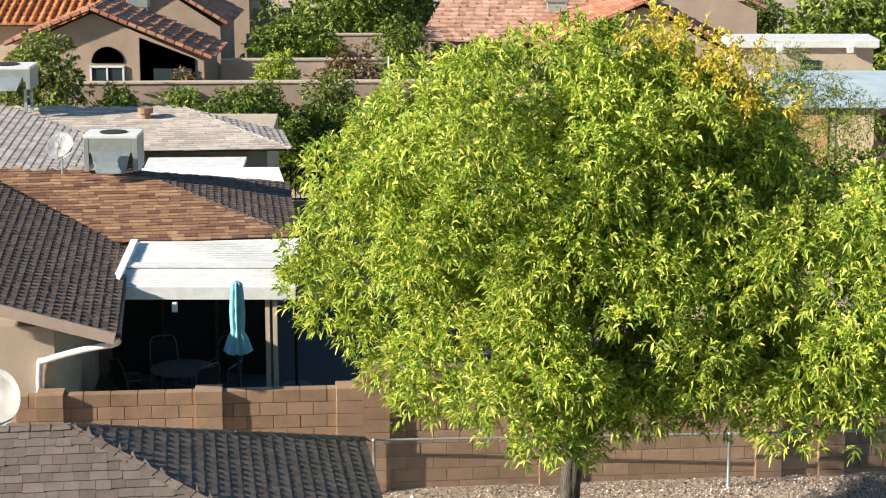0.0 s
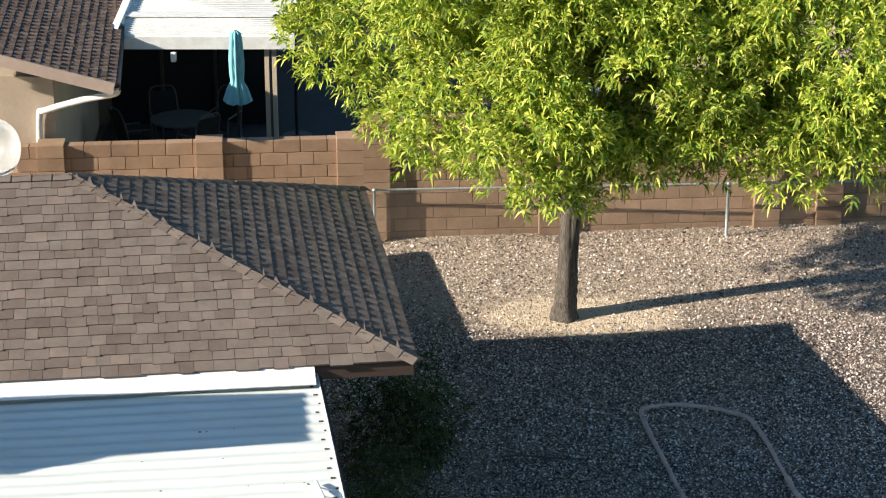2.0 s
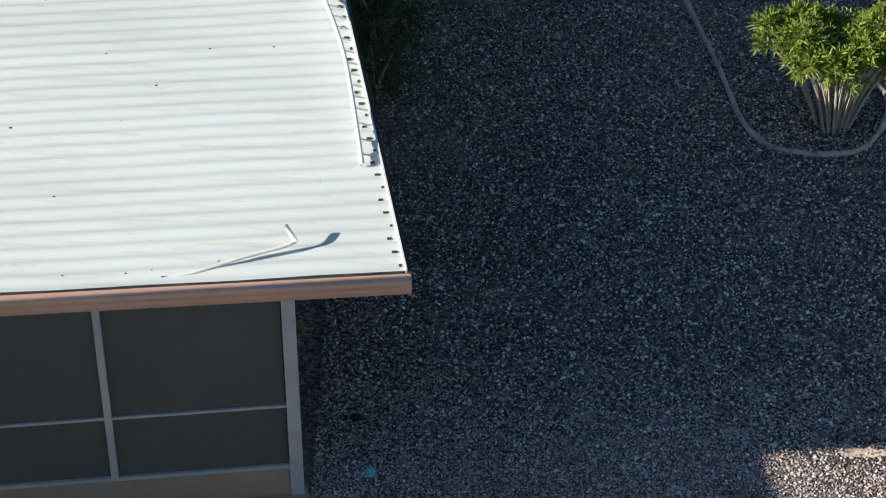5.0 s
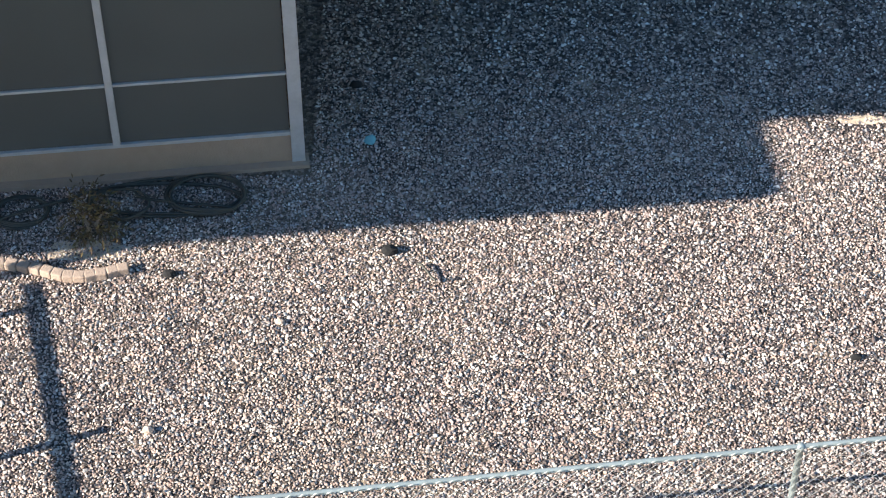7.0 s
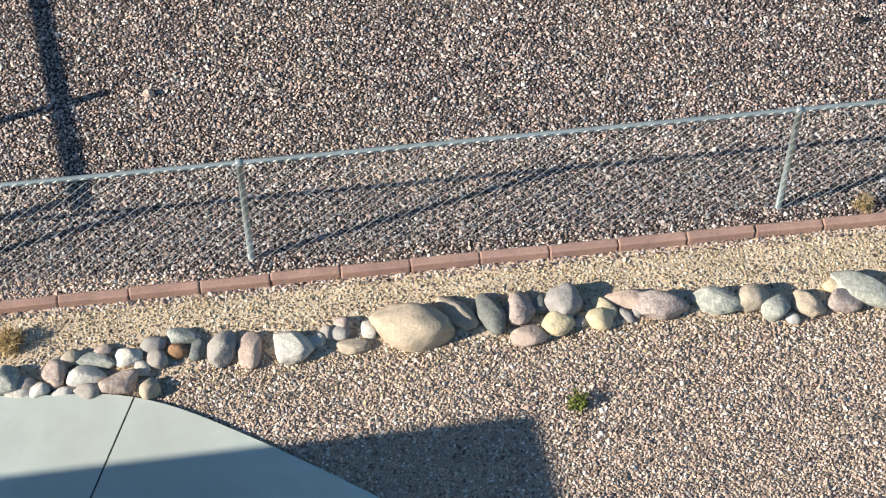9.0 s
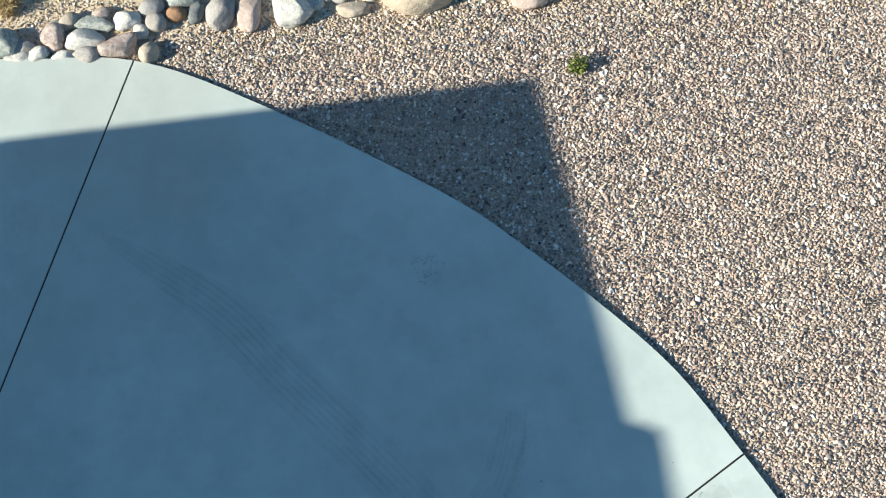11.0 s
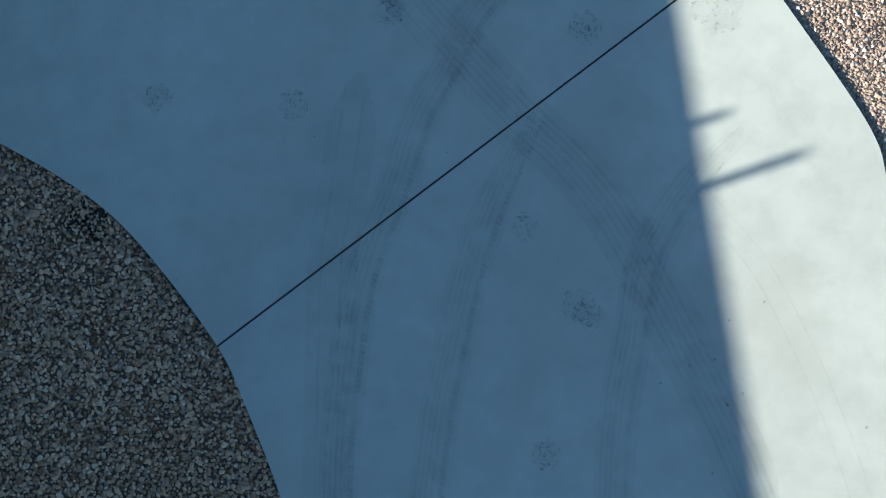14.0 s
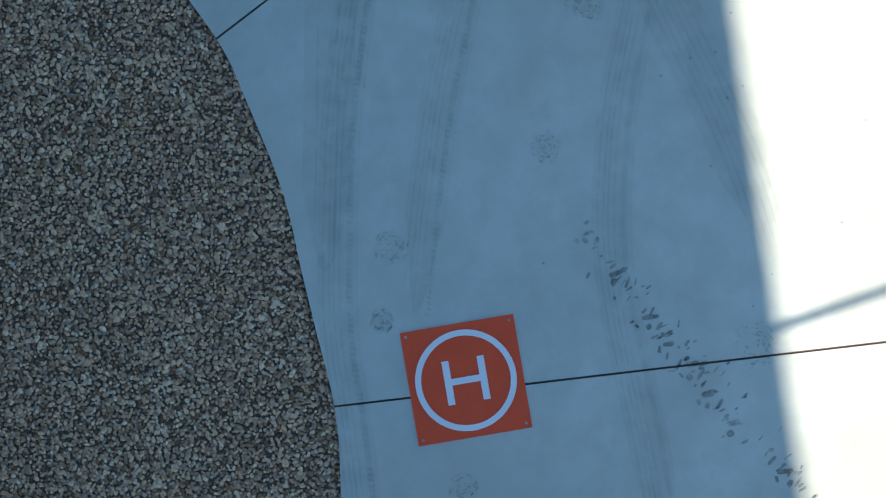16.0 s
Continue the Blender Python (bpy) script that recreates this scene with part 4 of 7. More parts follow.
def sprays(lumps, per, leaf_n, twig, length, width, droop=0.25, inner=0.62):
    """Leaves on many short twigs that stand out of a set of lumps (centre, radii)."""
    bases, dirs = [], []
    for c, r in lumps:
        c, r = np.array(c), np.array(r)
        k = per
        o = unit(rng.normal(0, 1, (k, 3)))
        rad = rng.uniform(inner, 1.0, (k, 1)) ** 0.7
        org = c + o * r * rad
        td = unit(o * 0.8 + rng.normal(0, 0.45, (k, 3)) + np.array([0, 0, -droop]))
        for j in range(leaf_n):
            t = (j + 0.5) / leaf_n
            curve = np.array([0, 0, -droop]) * t * t * twig * 0.6
            bases.append(org + td * twig * t + curve)
            dirs.append(td * (0.55 + 0.6 * t) + unit(rng.normal(0, 1, (k, 3))) * 0.75 + np.array([0, 0, -droop * 0.8]))
    return leaves(np.concatenate(bases), np.concatenate(dirs), length, width)


def crown(name, lumps, per, leaf_n, twig, length, width, mat, parent, droop=0.25, inner=0.62, label=""):
    v, f = sprays(lumps, per, leaf_n, twig, length, width, droop, inner)
    return mesh_part(name, np_mesh(name, v, f), M[mat], parent, label)


def shell(c, r, n, size, lo=0.75, hi=1.0, zmin=-0.75, seed=0):
    """Lumps spread over an ellipsoid."""
    g = np.random.default_rng(seed)
    out = []
    i = 0
    while len(out) < n:
        i += 1
        z = 1 - 2 * (len(out) + 0.5) / n + g.normal(0, 0.05)
        a = len(out) * 2.39996 + g.normal(0, 0.2)
        z = max(-1, min(1, z))
        s = math.sqrt(1 - z * z)
        k = g.uniform(lo, hi)
        p = (c[0] + r[0] * s * math.cos(a) * k, c[1] + r[1] * s * math.sin(a) * k, c[2] + r[2] * max(z, zmin) * k)
        q = size * g.uniform(0.75, 1.25)
        out.append((p, (q, q, q * 0.85)))
    return out


def whorls(lumps, per, n, twig, length, width, arch=0.25, low=-0.45, rise=0.35):
    """Arching narrow leaves set round short twigs; the twigs stand on the upper and outer sides of lumps (centre, radii)."""
    V = []
    for c, r in lumps:
        o = unit(rng.normal(0, 1, (per * 2, 3)))
        o = o[o[:, 2] > low + rng.normal(0, 0.15, len(o))][:per]
        k = len(o)
        org = np.array(c) + o * np.array(r) * rng.uniform(0.55, 1.0, (k, 1)) ** 0.6
        ax = unit(o * 0.75 + rng.normal(0, 0.35, (k, 3)) + np.array([0, 0, rise]))
        sx = unit(np.cross(ax, rng.normal(0, 1, (k, 3))))
        sy = np.cross(ax, sx)
        for j in range(n):
            t = (j + rng.uniform(0.2, 0.8, (k, 1))) / n
            az = j * 2.4 + rng.uniform(-0.4, 0.4, (k, 1))
            out = sx * np.cos(az) + sy * np.sin(az)
            d = unit(out * (1.05 - 0.55 * t) + ax * (0.35 + 0.75 * t) + rng.normal(0, 0.12, (k, 3)))
            L = length * rng.uniform(0.7, 1.25, (k, 1)) * (1 - 0.25 * t)
            w = width * rng.uniform(0.75, 1.2, (k, 1))
            up = np.array([-0.5, -0.5, 0.8]) + rng.normal(0, 0.8, (k, 3))
            s = unit(np.cross(d, up))
            base = org + ax * twig * t
            mid = base + d * L * 0.5 + np.array([0, 0, 1.0]) * L * arch * 0.3
            tip = base + d * L * 0.95 - np.array([0, 0, 1.0]) * L * arch
            V.append(np.stack([base - s * w * 0.3, base + s * w * 0.3, mid - s * w, mid + s * w, tip - s * w * 0.12, tip + s * w * 0.12], 1))
    v = np.concatenate(V)
    m = len(v)
    f = (np.array([(0, 1, 3, 2), (2, 3, 5, 4)])[None] + (np.arange(m) * 6)[:, None, None]).reshape(-1, 4)
    return v.reshape(-1, 3), f


def leafage(name, lumps, per, n, twig, length, width, mat, parent, label="", **more):
    v, f = whorls(lumps, per, n, twig, length, width, **more)
    return mesh_part(name, np_mesh(name, v, f), M[mat], parent, label)


# the large tree
tree = thing("tree", (1.76, 25.9, gz(25.9)), "broad bright yellow-green tree with narrow arching leaves", "tree")
bm = bmesh.new()
zt = gz(25.9)
path = spline([(1.70, 25.88, zt - 0.15), (1.71, 25.88, zt + 0.05), (1.73, 25.9, zt + 0.2), (1.75, 25.9, zt + 0.6), (1.77, 25.88, zt + 1.3), (1.83, 25.85, zt + 2.0)], 6)
wide = np.interp(np.linspace(0, 5, len(path)), [0, 1, 2, 3, 4, 5], [0.25, 0.195, 0.158, 0.14, 0.13, 0.12])
tube(bm, path, 0.15, 18, taper=[float(w) for w in wide])
for v in bm.verts:
    a = math.atan2(v.co.y - 25.9, v.co.x - 1.75)
    k = 0.016 * math.sin(5 * a + v.co.z * 2) + 0.012 * math.sin(9 * a - v.co.z * 5) + 0.02 * noise.noise(v.co * 5)
    v.co.x += k * math.cos(a)
    v.co.y += k * math.sin(a)
part("trunk", bm, M["bark"], tree, "dark furrowed bark", True)
for k, tip in enumerate([(-0.9, 25.2, 6.0), (0.4, 24.2, 4.9), (1.6, 25.6, 7.8), (2.9, 25.0, 7.2), (4.5, 24.0, 5.8), (3.4, 26.2, 6.9), (0.2, 26.2, 7.2)]):
    bm = bmesh.new()
    a, b = Vector((1.82, 25.86, zt + 1.6 + 0.06 * k)), Vector(tip)
    mid = a.lerp(b, 0.5) + Vector((0, 0, 0.35))
    pts = spline([tuple(a), tuple(mid), tuple(b)], 5)
    tube(bm, pts, 0.06, 7, taper=[0.085 - 0.062 * i / (len(pts) - 1) for i in range(len(pts))])
    part("limb", bm, M["bark"], tree, "", True)
lumps = shell((1.28, 25.3, 6.62), (2.72, 2.3, 2.0), 104, 0.43, 0.74, 1.04, -0.8, 3)
lumps += shell((1.35, 25.5, 6.4), (1.7, 1.5, 1.4), 26, 0.75, 0.6, 1.0, -0.7, 5)
lumps += shell((2.75, 25.0, 6.85), (1.7, 1.7, 1.6), 52, 0.42, 0.8, 1.04, -0.8, 8)
lumps += shell((2.5, 24.0, 5.35), (1.65, 1.15, 1.2), 40, 0.40, 0.75, 1.05, -0.85, 9)
lumps += shell((4.95, 23.7, 5.75), (1.25, 1.15, 1.35), 40, 0.40, 0.75, 1.05, -0.9, 4)
g3 = random.Random(12)
for x, z, y in ((-1.72, 5.75, 25.9), (-1.38, 5.38, 25.9), (-0.98, 5.2, 25.7), (-0.68, 4.62, 25.4), (-0.28, 4.28, 24.6), (0.14, 4.08, 24.2), (0.55, 4.32, 23.5), (0.90, 3.98, 23.3), (1.28, 3.80, 23.4), (1.62, 3.66, 23.8), (2.05, 4.02, 24.6), (2.52, 4.10, 24.6), (3.05, 4.32, 24.3), (3.48, 4.06, 24.0), (3.84, 4.10, 23.8), (4.40, 3.86, 23.5), (4.88, 4.22, 23.5), (5.36, 3.98, 23.5), (5.8, 4.35, 23.5)):
    f = y / 24.3
    x, z = x * f, EYE - (EYE - z) * f
    lumps.append(((x, y + g3.uniform(-0.2, 0.2), z), (0.36, 0.36, 0.36)))
    lumps.append(((x + g3.uniform(-0.2, 0.3), y + g3.uniform(0.1, 0.5), z + 0.5), (0.42, 0.42, 0.38)))
lumps += [((3.45, 24.6, 7.72), (0.5, 0.45, 0.42)), ((3.95, 24.5, 7.3), (0.45, 0.45, 0.4)), ((3.1, 24.7, 8.25), (0.45, 0.4, 0.36)), ((4.2, 24.2, 6.7), (0.45, 0.4, 0.4))]
lumps += [((x, 25.0, z), (0.44, 0.42, 0.36)) for x, z in ((1.7, 8.72), (2.25, 8.62), (2.75, 8.50), (3.2, 8.22), (3.75, 7.85), (4.1, 7.50), (4.35, 7.1), (4.25, 6.75), (4.5, 6.5))]
leafage("crown", lumps, 62, 9, 0.20, 0.155, 0.0165, "leaf", tree)
gold = [(p, (0.36, 0.34, 0.3)) for p in ((2.62, 24.30, 8.98), (3.05, 24.20, 8.82), (3.42, 24.10, 8.42), (3.62, 23.90, 8.62), (3.98, 24.00, 8.12))]
leafage("golden_leaves", gold, 34, 8, 0.2, 0.12, 0.016, "leaf_gold", tree, "golden yellow seed sprays")

# sparse tree behind it
tree2 = thing("tree", (8.6, 40.5, gz(40.5)), "thin feathery green desert tree", "tree")
bm = bmesh.new()
tube(bm, [(8.3, 40.6, gz(40) - 0.1), (8.2, 40.6, 3.2), (8.6, 40.5, 4.3), (9.3, 40.3, 4.9), (9.8, 40.2, 5.05)], 0.06, 7, taper=[0.12, 0.1, 0.07, 0.045, 0.02])
part("trunk", bm, M["twig"], tree2)
crown("crown", [(p, (0.55, 0.5, 0.32)) for p in ((7.22, 40.50, 5.98), (7.79, 40.50, 6.22), (8.24, 40.30, 5.78), (6.97, 40.60, 6.68), (7.53, 40.20, 5.44), (6.5, 40.5, 5.9), (8.7, 40.3, 5.55), (8.1, 40.3, 5.15), (7.0, 40.4, 6.3))], 110, 8, 0.3, 0.10, 0.010, "leaf_mid", tree2, 0.1, 0.2)

# ---------------------------------------------------------------- shrubs
def shrub(at, r, h, mat, label, per=40, n=16, size=0.35, leaf_n=8, length=0.1, width=0.016, name="bush", stems=5, droop=0.05, twig=0.18, base=None):
    z = gz(at[1]) if base is None else base
    ob = thing(name, (at[0], at[1], z), label, "bush")
    for k in range(stems):
        bm = bmesh.new()
        a = 2 * math.pi * k / stems + 0.4
        tip = (at[0] + math.cos(a) * r * 0.5, at[1] + math.sin(a) * r * 0.5, z + h * 0.7)
        tube(bm, [(at[0] + math.cos(a) * 0.05, at[1] + math.sin(a) * 0.05, z - 0.05), (at[0] + math.cos(a) * r * 0.2, at[1] + math.sin(a) * r * 0.2, z + h * 0.35), tip], 0.02, 5, taper=[0.025, 0.018, 0.008])
        part("stem", bm, M["twig"], ob)
    lum = shell((at[0], at[1], z + h * 0.55), (r - size * 0.5, r - size * 0.5, h * 0.45), n, size, 0.6, 1.0, -0.9, int(abs(at[0] * 37 + at[1] * 11)))
    lum.append(((at[0], at[1], z + h * 0.5), (r * 0.5, r * 0.5, h * 0.3)))
    crown("foliage", lum, per, leaf_n, twig, length, width, mat, ob, droop)
    return ob


# oleander in the bed
SH = (4.14, 18.05)
ob = thing("oleander", (SH[0], SH[1], gz(SH[1])), "oleander shrub with bare pale stems and leafy top", "shrub")
g2 = random.Random(5)
lum = []
for k in range(60):
    a = g2.uniform(0, 2 * math.pi)
    sp = g2.uniform(0.15, 1.0) ** 0.6
    z0 = gz(SH[1])
    b0 = (SH[0] + math.cos(a) * 0.17 * sp, SH[1] + math.sin(a) * 0.17 * sp, z0 - 0.03)
    hump = 0.09 * math.cos(4.2 * math.cos(a) * sp)
    tip = (SH[0] + math.cos(a) * 0.76 * sp, SH[1] + 0.1 + math.sin(a) * 0.40 * sp, z0 + 0.97 - 0.10 * sp - hump + g2.uniform(-0.1, 0.1))
    bm = bmesh.new()
    mid = (b0[0] * 0.6 + tip[0] * 0.4, b0[1] * 0.6 + tip[1] * 0.4, b0[2] * 0.45 + tip[2] * 0.55)
    tube(bm, spline([b0, mid, tip], 3), 0.012, 5, taper=[0.013, 0.012, 0.0115, 0.011, 0.010, 0.009, 0.006])
    part("stem", bm, M["stem_grey"], ob)
    lum.append(((tip[0], tip[1], tip[2] + 0.02), (0.13, 0.13, 0.12)))
    if k % 6 == 0:
        lum.append(((tip[0] * 0.7 + mid[0] * 0.3, tip[1] * 0.7 + mid[1] * 0.3, tip[2] - 0.2), (0.1, 0.1, 0.1)))
leafage("foliage", lum, 17, 11, 0.12, 0.135, 0.011, "leaf_mid", ob, arch=0.08, low=-0.6, rise=0.7)

# shrubs by the house: shade is painted into the leaf colour
shrub((-0.72, 19.7), 0.62, 1.0, "leaf_shade", "scraggly shrub, leaves darkened for the shade of the house", 34, 14, 0.3, 7, 0.11, 0.007)
shrub((-0.45, 21.6), 0.62, 1.15, "leaf_shade", "green shrub under the roof eave, leaves darkened for shade", 40, 14, 0.3, 7, 0.1, 0.012)
shrub((-0.75, 18.6), 0.45, 0.7, "leaf_shade", "small dry shrub beside the patio room", 30, 8, 0.25, 7, 0.1, 0.006)

# curbing of the bed
curb = thing("bed_curbing", (3.6, 20.2, gz(20.2)), "oval loop of worn brown curbing in gravel", "edging")
LOOP = [(2.53, 22.78), (2.64, 23.05), (3.09, 23.12), (3.71, 22.89), (3.94, 22.51), (4.11, 21.21), (4.20, 20.60), (4.50, 19.35), (4.80, 18.65), (4.73, 18.15), (4.45, 17.65), (4.14, 17.48), (3.63, 17.51), (3.36, 17.70), (3.18, 18.13), (3.06, 19.16), (2.91, 20.15), (2.71, 21.49)]
cp = spline(LOOP, 10, True)
seg = [cp[i:i + 6] for i in range(0, len(cp), 5)]
for sg in seg:
    bm = bmesh.new()
    tube(bm, [(x, y, gz(y) + 0.026 + g2.uniform(-0.008, 0.008)) for x, y in (sg if len(sg) > 1 else sg + [cp[0]])], 0.031 + g2.uniform(-0.005, 0.005), 8)
    part("curb_section", bm, M["curb"], curb, "", True)

# sticks on the gravel
for p0, p1, bend in (((0.70, 21.70), (1.70, 21.67), 0.03), ((2.01, 16.79), (2.36, 16.84), 0.03), ((3.87, 16.80), (4.32, 16.62), -0.03), ((-0.20, 11.26), (-0.06, 11.08), 0.01)):
    st = thing("stick", (p0[0], p0[1], gz(p0[1])), "thin dry dark stick lying on gravel", "stick")
    bm = bmesh.new()
    tube(bm, [(p0[0] + (p1[0] - p0[0]) * t, p0[1] + (p1[1] - p0[1]) * t + bend * math.sin(t * 6), gz(p0[1]) + 0.045 + 0.01 * math.sin(t * 5)) for t in (0, 0.25, 0.5, 0.75, 1)], 0.011, 6)
    part("branch", bm, M["black_rubber"], st)

# hoses at the foot of the screen wall: a long double loop, a round coil and a straight run
gh = random.Random(8)


def hose(pts, label, at):
    hs = thing("garden_hose", (at[0], at[1], gz(at[1])), label, "hose")
    bm = bmesh.new()
    tube(bm, spline([(x, y, gz(y) + 0.02 + h) for x, y, h in pts], 5), 0.0125, 6)
    part("coil", bm, M["black_rubber"], hs, "", True)


def turns(cx, cy, rx, ry, n, a0=0.0, h0=0.0):
    out = []
    for k in range(n * 8):
        a = a0 + k * math.pi / 4
        q = 1 + gh.uniform(-0.05, 0.05) - 0.05 * (k // 8) * (math.cos(a) < 0)
        out.append((cx + math.cos(a) * rx * q, cy + math.sin(a) * ry * q, h0 + 0.004 * (k // 4)))
    return out


hose(turns(-2.30, 12.0, 0.66, 0.19, 2) + turns(-1.97, 12.03, 0.33, 0.23, 4, 0.0, 0.02) + turns(-2.66, 11.91, 0.25, 0.18, 2, 0.4, 0.03), "loosely looped black garden hose lying on the gravel", (-2.1, 12.0))
hose(turns(-3.47, 11.85, 0.23, 0.18, 4), "round coil of black garden hose on the gravel", (-3.47, 11.85))
hose([(-3.87, 11.61, 0.03), (-3.35, 11.85, 0.05), (-3.1, 11.97, 0.03), (-2.9, 12.08, 0.02), (-2.7, 12.14, 0.02), (-2.45, 12.20, 0.02), (-2.24, 12.23, 0.02)], "black garden hose stretched along a wall", (-3.0, 12.0))
shrub((-2.85, 11.62), 0.2, 0.28, "leaf_rust", "small withered reddish plant beside the hose", 20, 6, 0.12, 5, 0.06, 0.008, stems=3)
ring1 = thing("brick_edging", (-2.95, 11.2, gz(11.2)), "short curve of pink paving bricks", "edging")
row_pts = spline([(-3.80, 11.20), (-3.60, 11.27), (-3.40, 11.25), (-3.20, 11.20), (-3.02, 11.14), (-2.85, 11.13), (-2.68, 11.17), (-2.52, 11.22)], 2)
for k in range(len(row_pts) - 1):
    (x0, y0), (x1, y1) = row_pts[k], row_pts[k + 1]
    bm = bmesh.new()
    box(bm, ((x0 + x1) / 2, (y0 + y1) / 2, gz(y0) + 0.03), (0.094, 0.085, 0.075), math.degrees(math.atan2(y1 - y0, x1 - x0)) + gh.uniform(-8, 8), bevel=0.012)
    part("brick", bm, M["stucco_pink"], ring1)
# loose dark and pale bits on the gravel
for x, y, sx, sy, h, mt, lab in ((-0.43, 11.42, 0.075, 0.045, 0.06, "dark", "dark clod of debris on the gravel"), (-2.19, 9.6, 0.045, 0.035, 0.04, "rock_pink", "pale stone on the gravel"),
                                 (3.17, 10.31, 0.05, 0.03, 0.03, "dark", "dark clod of debris on the gravel"), (-1.27, 10.67, 0.04, 0.03, 0.03, "rock_pink", "pale stone on the gravel"),
                                 (-2.18, 11.17, 0.06, 0.035, 0.04, "dark", "dark clod of debris on the gravel"), (-0.76, 13.41, 0.06, 0.04, 0.04, "dark", "dark clod of debris on the gravel"),
                                 (-0.62, 12.72, 0.05, 0.06, 0.03, "teal", "scrap of teal plastic on the gravel")):
    bit = thing("debris", (x, y, gz(y)), lab, "debris")
    bm = bmesh.new()
    bmesh.ops.create_icosphere(bm, subdivisions=2, radius=1.0)
    for v in bm.verts:
        v.co *= 1 + 0.35 * noise.noise(v.co * 1.7 + Vector((x, y, 0)))
    bm.transform(Matrix.Translation((x, y, gz(y) + h * 0.4)) @ Matrix.Diagonal((sx, sy, h, 1)))
    part("lump", bm, M[mt], bit)

# ---------------------------------------------------------------- border rocks
def inside(poly, x, y):
    c = np.zeros(len(x), bool)
    n = len(poly)
    for i in range(n):
        (x0, y0), (x1, y1) = poly[i], poly[(i + 1) % n]
        hit = ((y0 > y) != (y1 > y)) & (x < (x1 - x0) * (y - y0) / (y1 - y0 + 1e-12) + x0)
        c ^= hit
    return c


ROCK_LABEL = {"tan": "smooth tan river rock in a border row", "yellow": "rounded yellowish river rock in a border row", "grey": "smooth grey river rock beside gravel",
              "mauve": "mauve-brown desert rock in a border row", "green": "greenish grey desert rock in a border row", "slate": "dark slate-green river rock in a border row",
              "white": "white veined quartz rock in a border row", "pink": "pale pinkish river rock in a border row", "rust": "rusty brown rock in a border row"}


def rock(x, y, a, b, yaw, kind, rough=0.0):
    """A border rock by its place, half length, half width, turn and colour; rough adds broken faces."""
    seed = int(abs(x * 1013 + y * 377))
    r = random.Random(seed)
    h = min(a, b)
    ob = thing("rock", (x, y, gz(y)), ROCK_LABEL[kind], "rock", "border rocks")
    bm = bmesh.new()
    bmesh.ops.create_icosphere(bm, subdivisions=4 if a > 0.1 else 3, radius=1.0)
    off = Vector((r.uniform(0, 50), r.uniform(0, 50), r.uniform(0, 50)))
    cuts = [(Vector((r.gauss(0, 1), r.gauss(0, 1), r.gauss(0.4, 0.8))).normalized(), r.uniform(0.66, 0.9) - rough * 0.12) for _ in range(5 + int(rough * 5))]
    for v in bm.verts:
        p = v.co.copy()
        k = 1.04 + 0.20 * noise.noise(p * 1.1 + off) + 0.08 * noise.noise(p * 2.6 + off) + (0.025 + 0.07 * rough) * noise.noise(p * 6 + off) + 0.02 * rough * noise.noise(p * 14 + off)
        q = p * k
        for n, d in cuts:
            over = q.dot(n) - d
            if over > 0:
                q -= n * over * (0.62 + 0.3 * rough)
        v.co = q
    bm.transform(Matrix.Translation((x, y, gz(y) + h * 0.42)) @ Matrix.Rotation(radians(yaw), 4, "Z") @ Matrix.Diagonal((a * 1.06, b * 1.06, h * 0.85, 1)))
    part("stone", bm, M["rock_" + kind], ob, "", True)


rock(-2.94, 7.14, 0.109, 0.105, 0, "green", 0.3)
rock(-2.82, 7.13, 0.078, 0.055, 0, "grey", 0.0)
rock(-2.85, 7.06, 0.125, 0.046, 8, "white", 0.7)
rock(-2.71, 7.08, 0.070, 0.063, 30, "white", 0.7)
rock(-2.62, 7.23, 0.086, 0.090, 0, "mauve", 0.2)
rock(-2.61, 7.30, 0.055, 0.046, -20, "green", 0.3)
rock(-2.52, 7.32, 0.078, 0.063, 30, "tan", 0.0)
rock(-2.35, 7.30, 0.144, 0.059, -3, "green", 0.5)
rock(-2.42, 7.17, 0.128, 0.080, 5, "white", 0.2)
rock(-2.31, 7.38, 0.070, 0.051, 20, "mauve", 0.6)
rock(-2.61, 7.14, 0.054, 0.046, 0, "pink", 0.0)
rock(-2.55, 7.06, 0.081, 0.042, 12, "white", 0.3)
rock(-2.39, 7.07, 0.093, 0.063, 5, "grey", 0.3)
rock(-2.17, 7.14, 0.147, 0.092, 5, "mauve", 0.9)
rock(-1.98, 7.08, 0.073, 0.081, 0, "tan", 0.0)
rock(-2.13, 7.33, 0.117, 0.071, 25, "white", 0.5)
rock(-2.04, 7.25, 0.062, 0.050, -35, "white", 0.0)
rock(-1.98, 7.43, 0.082, 0.076, 20, "grey", 0.2)
rock(-1.94, 7.31, 0.070, 0.078, 0, "grey", 0.0)
rock(-1.79, 7.49, 0.125, 0.063, 3, "green", 0.4)
rock(-1.81, 7.39, 0.074, 0.059, 0, "rust", 0.2)
rock(-1.67, 7.40, 0.085, 0.054, 75, "slate", 0.3)
rock(-1.50, 7.39, 0.132, 0.097, 75, "grey", 0.0)
rock(-1.31, 7.38, 0.124, 0.081, 85, "pink", 0.2)
rock(-1.03, 7.41, 0.158, 0.117, 5, "white", 0.6)
rock(-0.86, 7.47, 0.054, 0.054, 40, "white", 0.5)
rock(-0.80, 7.53, 0.054, 0.054, 0, "grey", 0.5)
rock(-0.69, 7.60, 0.062, 0.059, 0, "mauve", 0.1)
rock(-0.70, 7.53, 0.070, 0.059, 20, "grey", 0.3)
rock(-0.60, 7.42, 0.112, 0.058, -3, "tan", 0.1)
rock(-0.51, 7.55, 0.066, 0.054, -60, "white", 0.0)
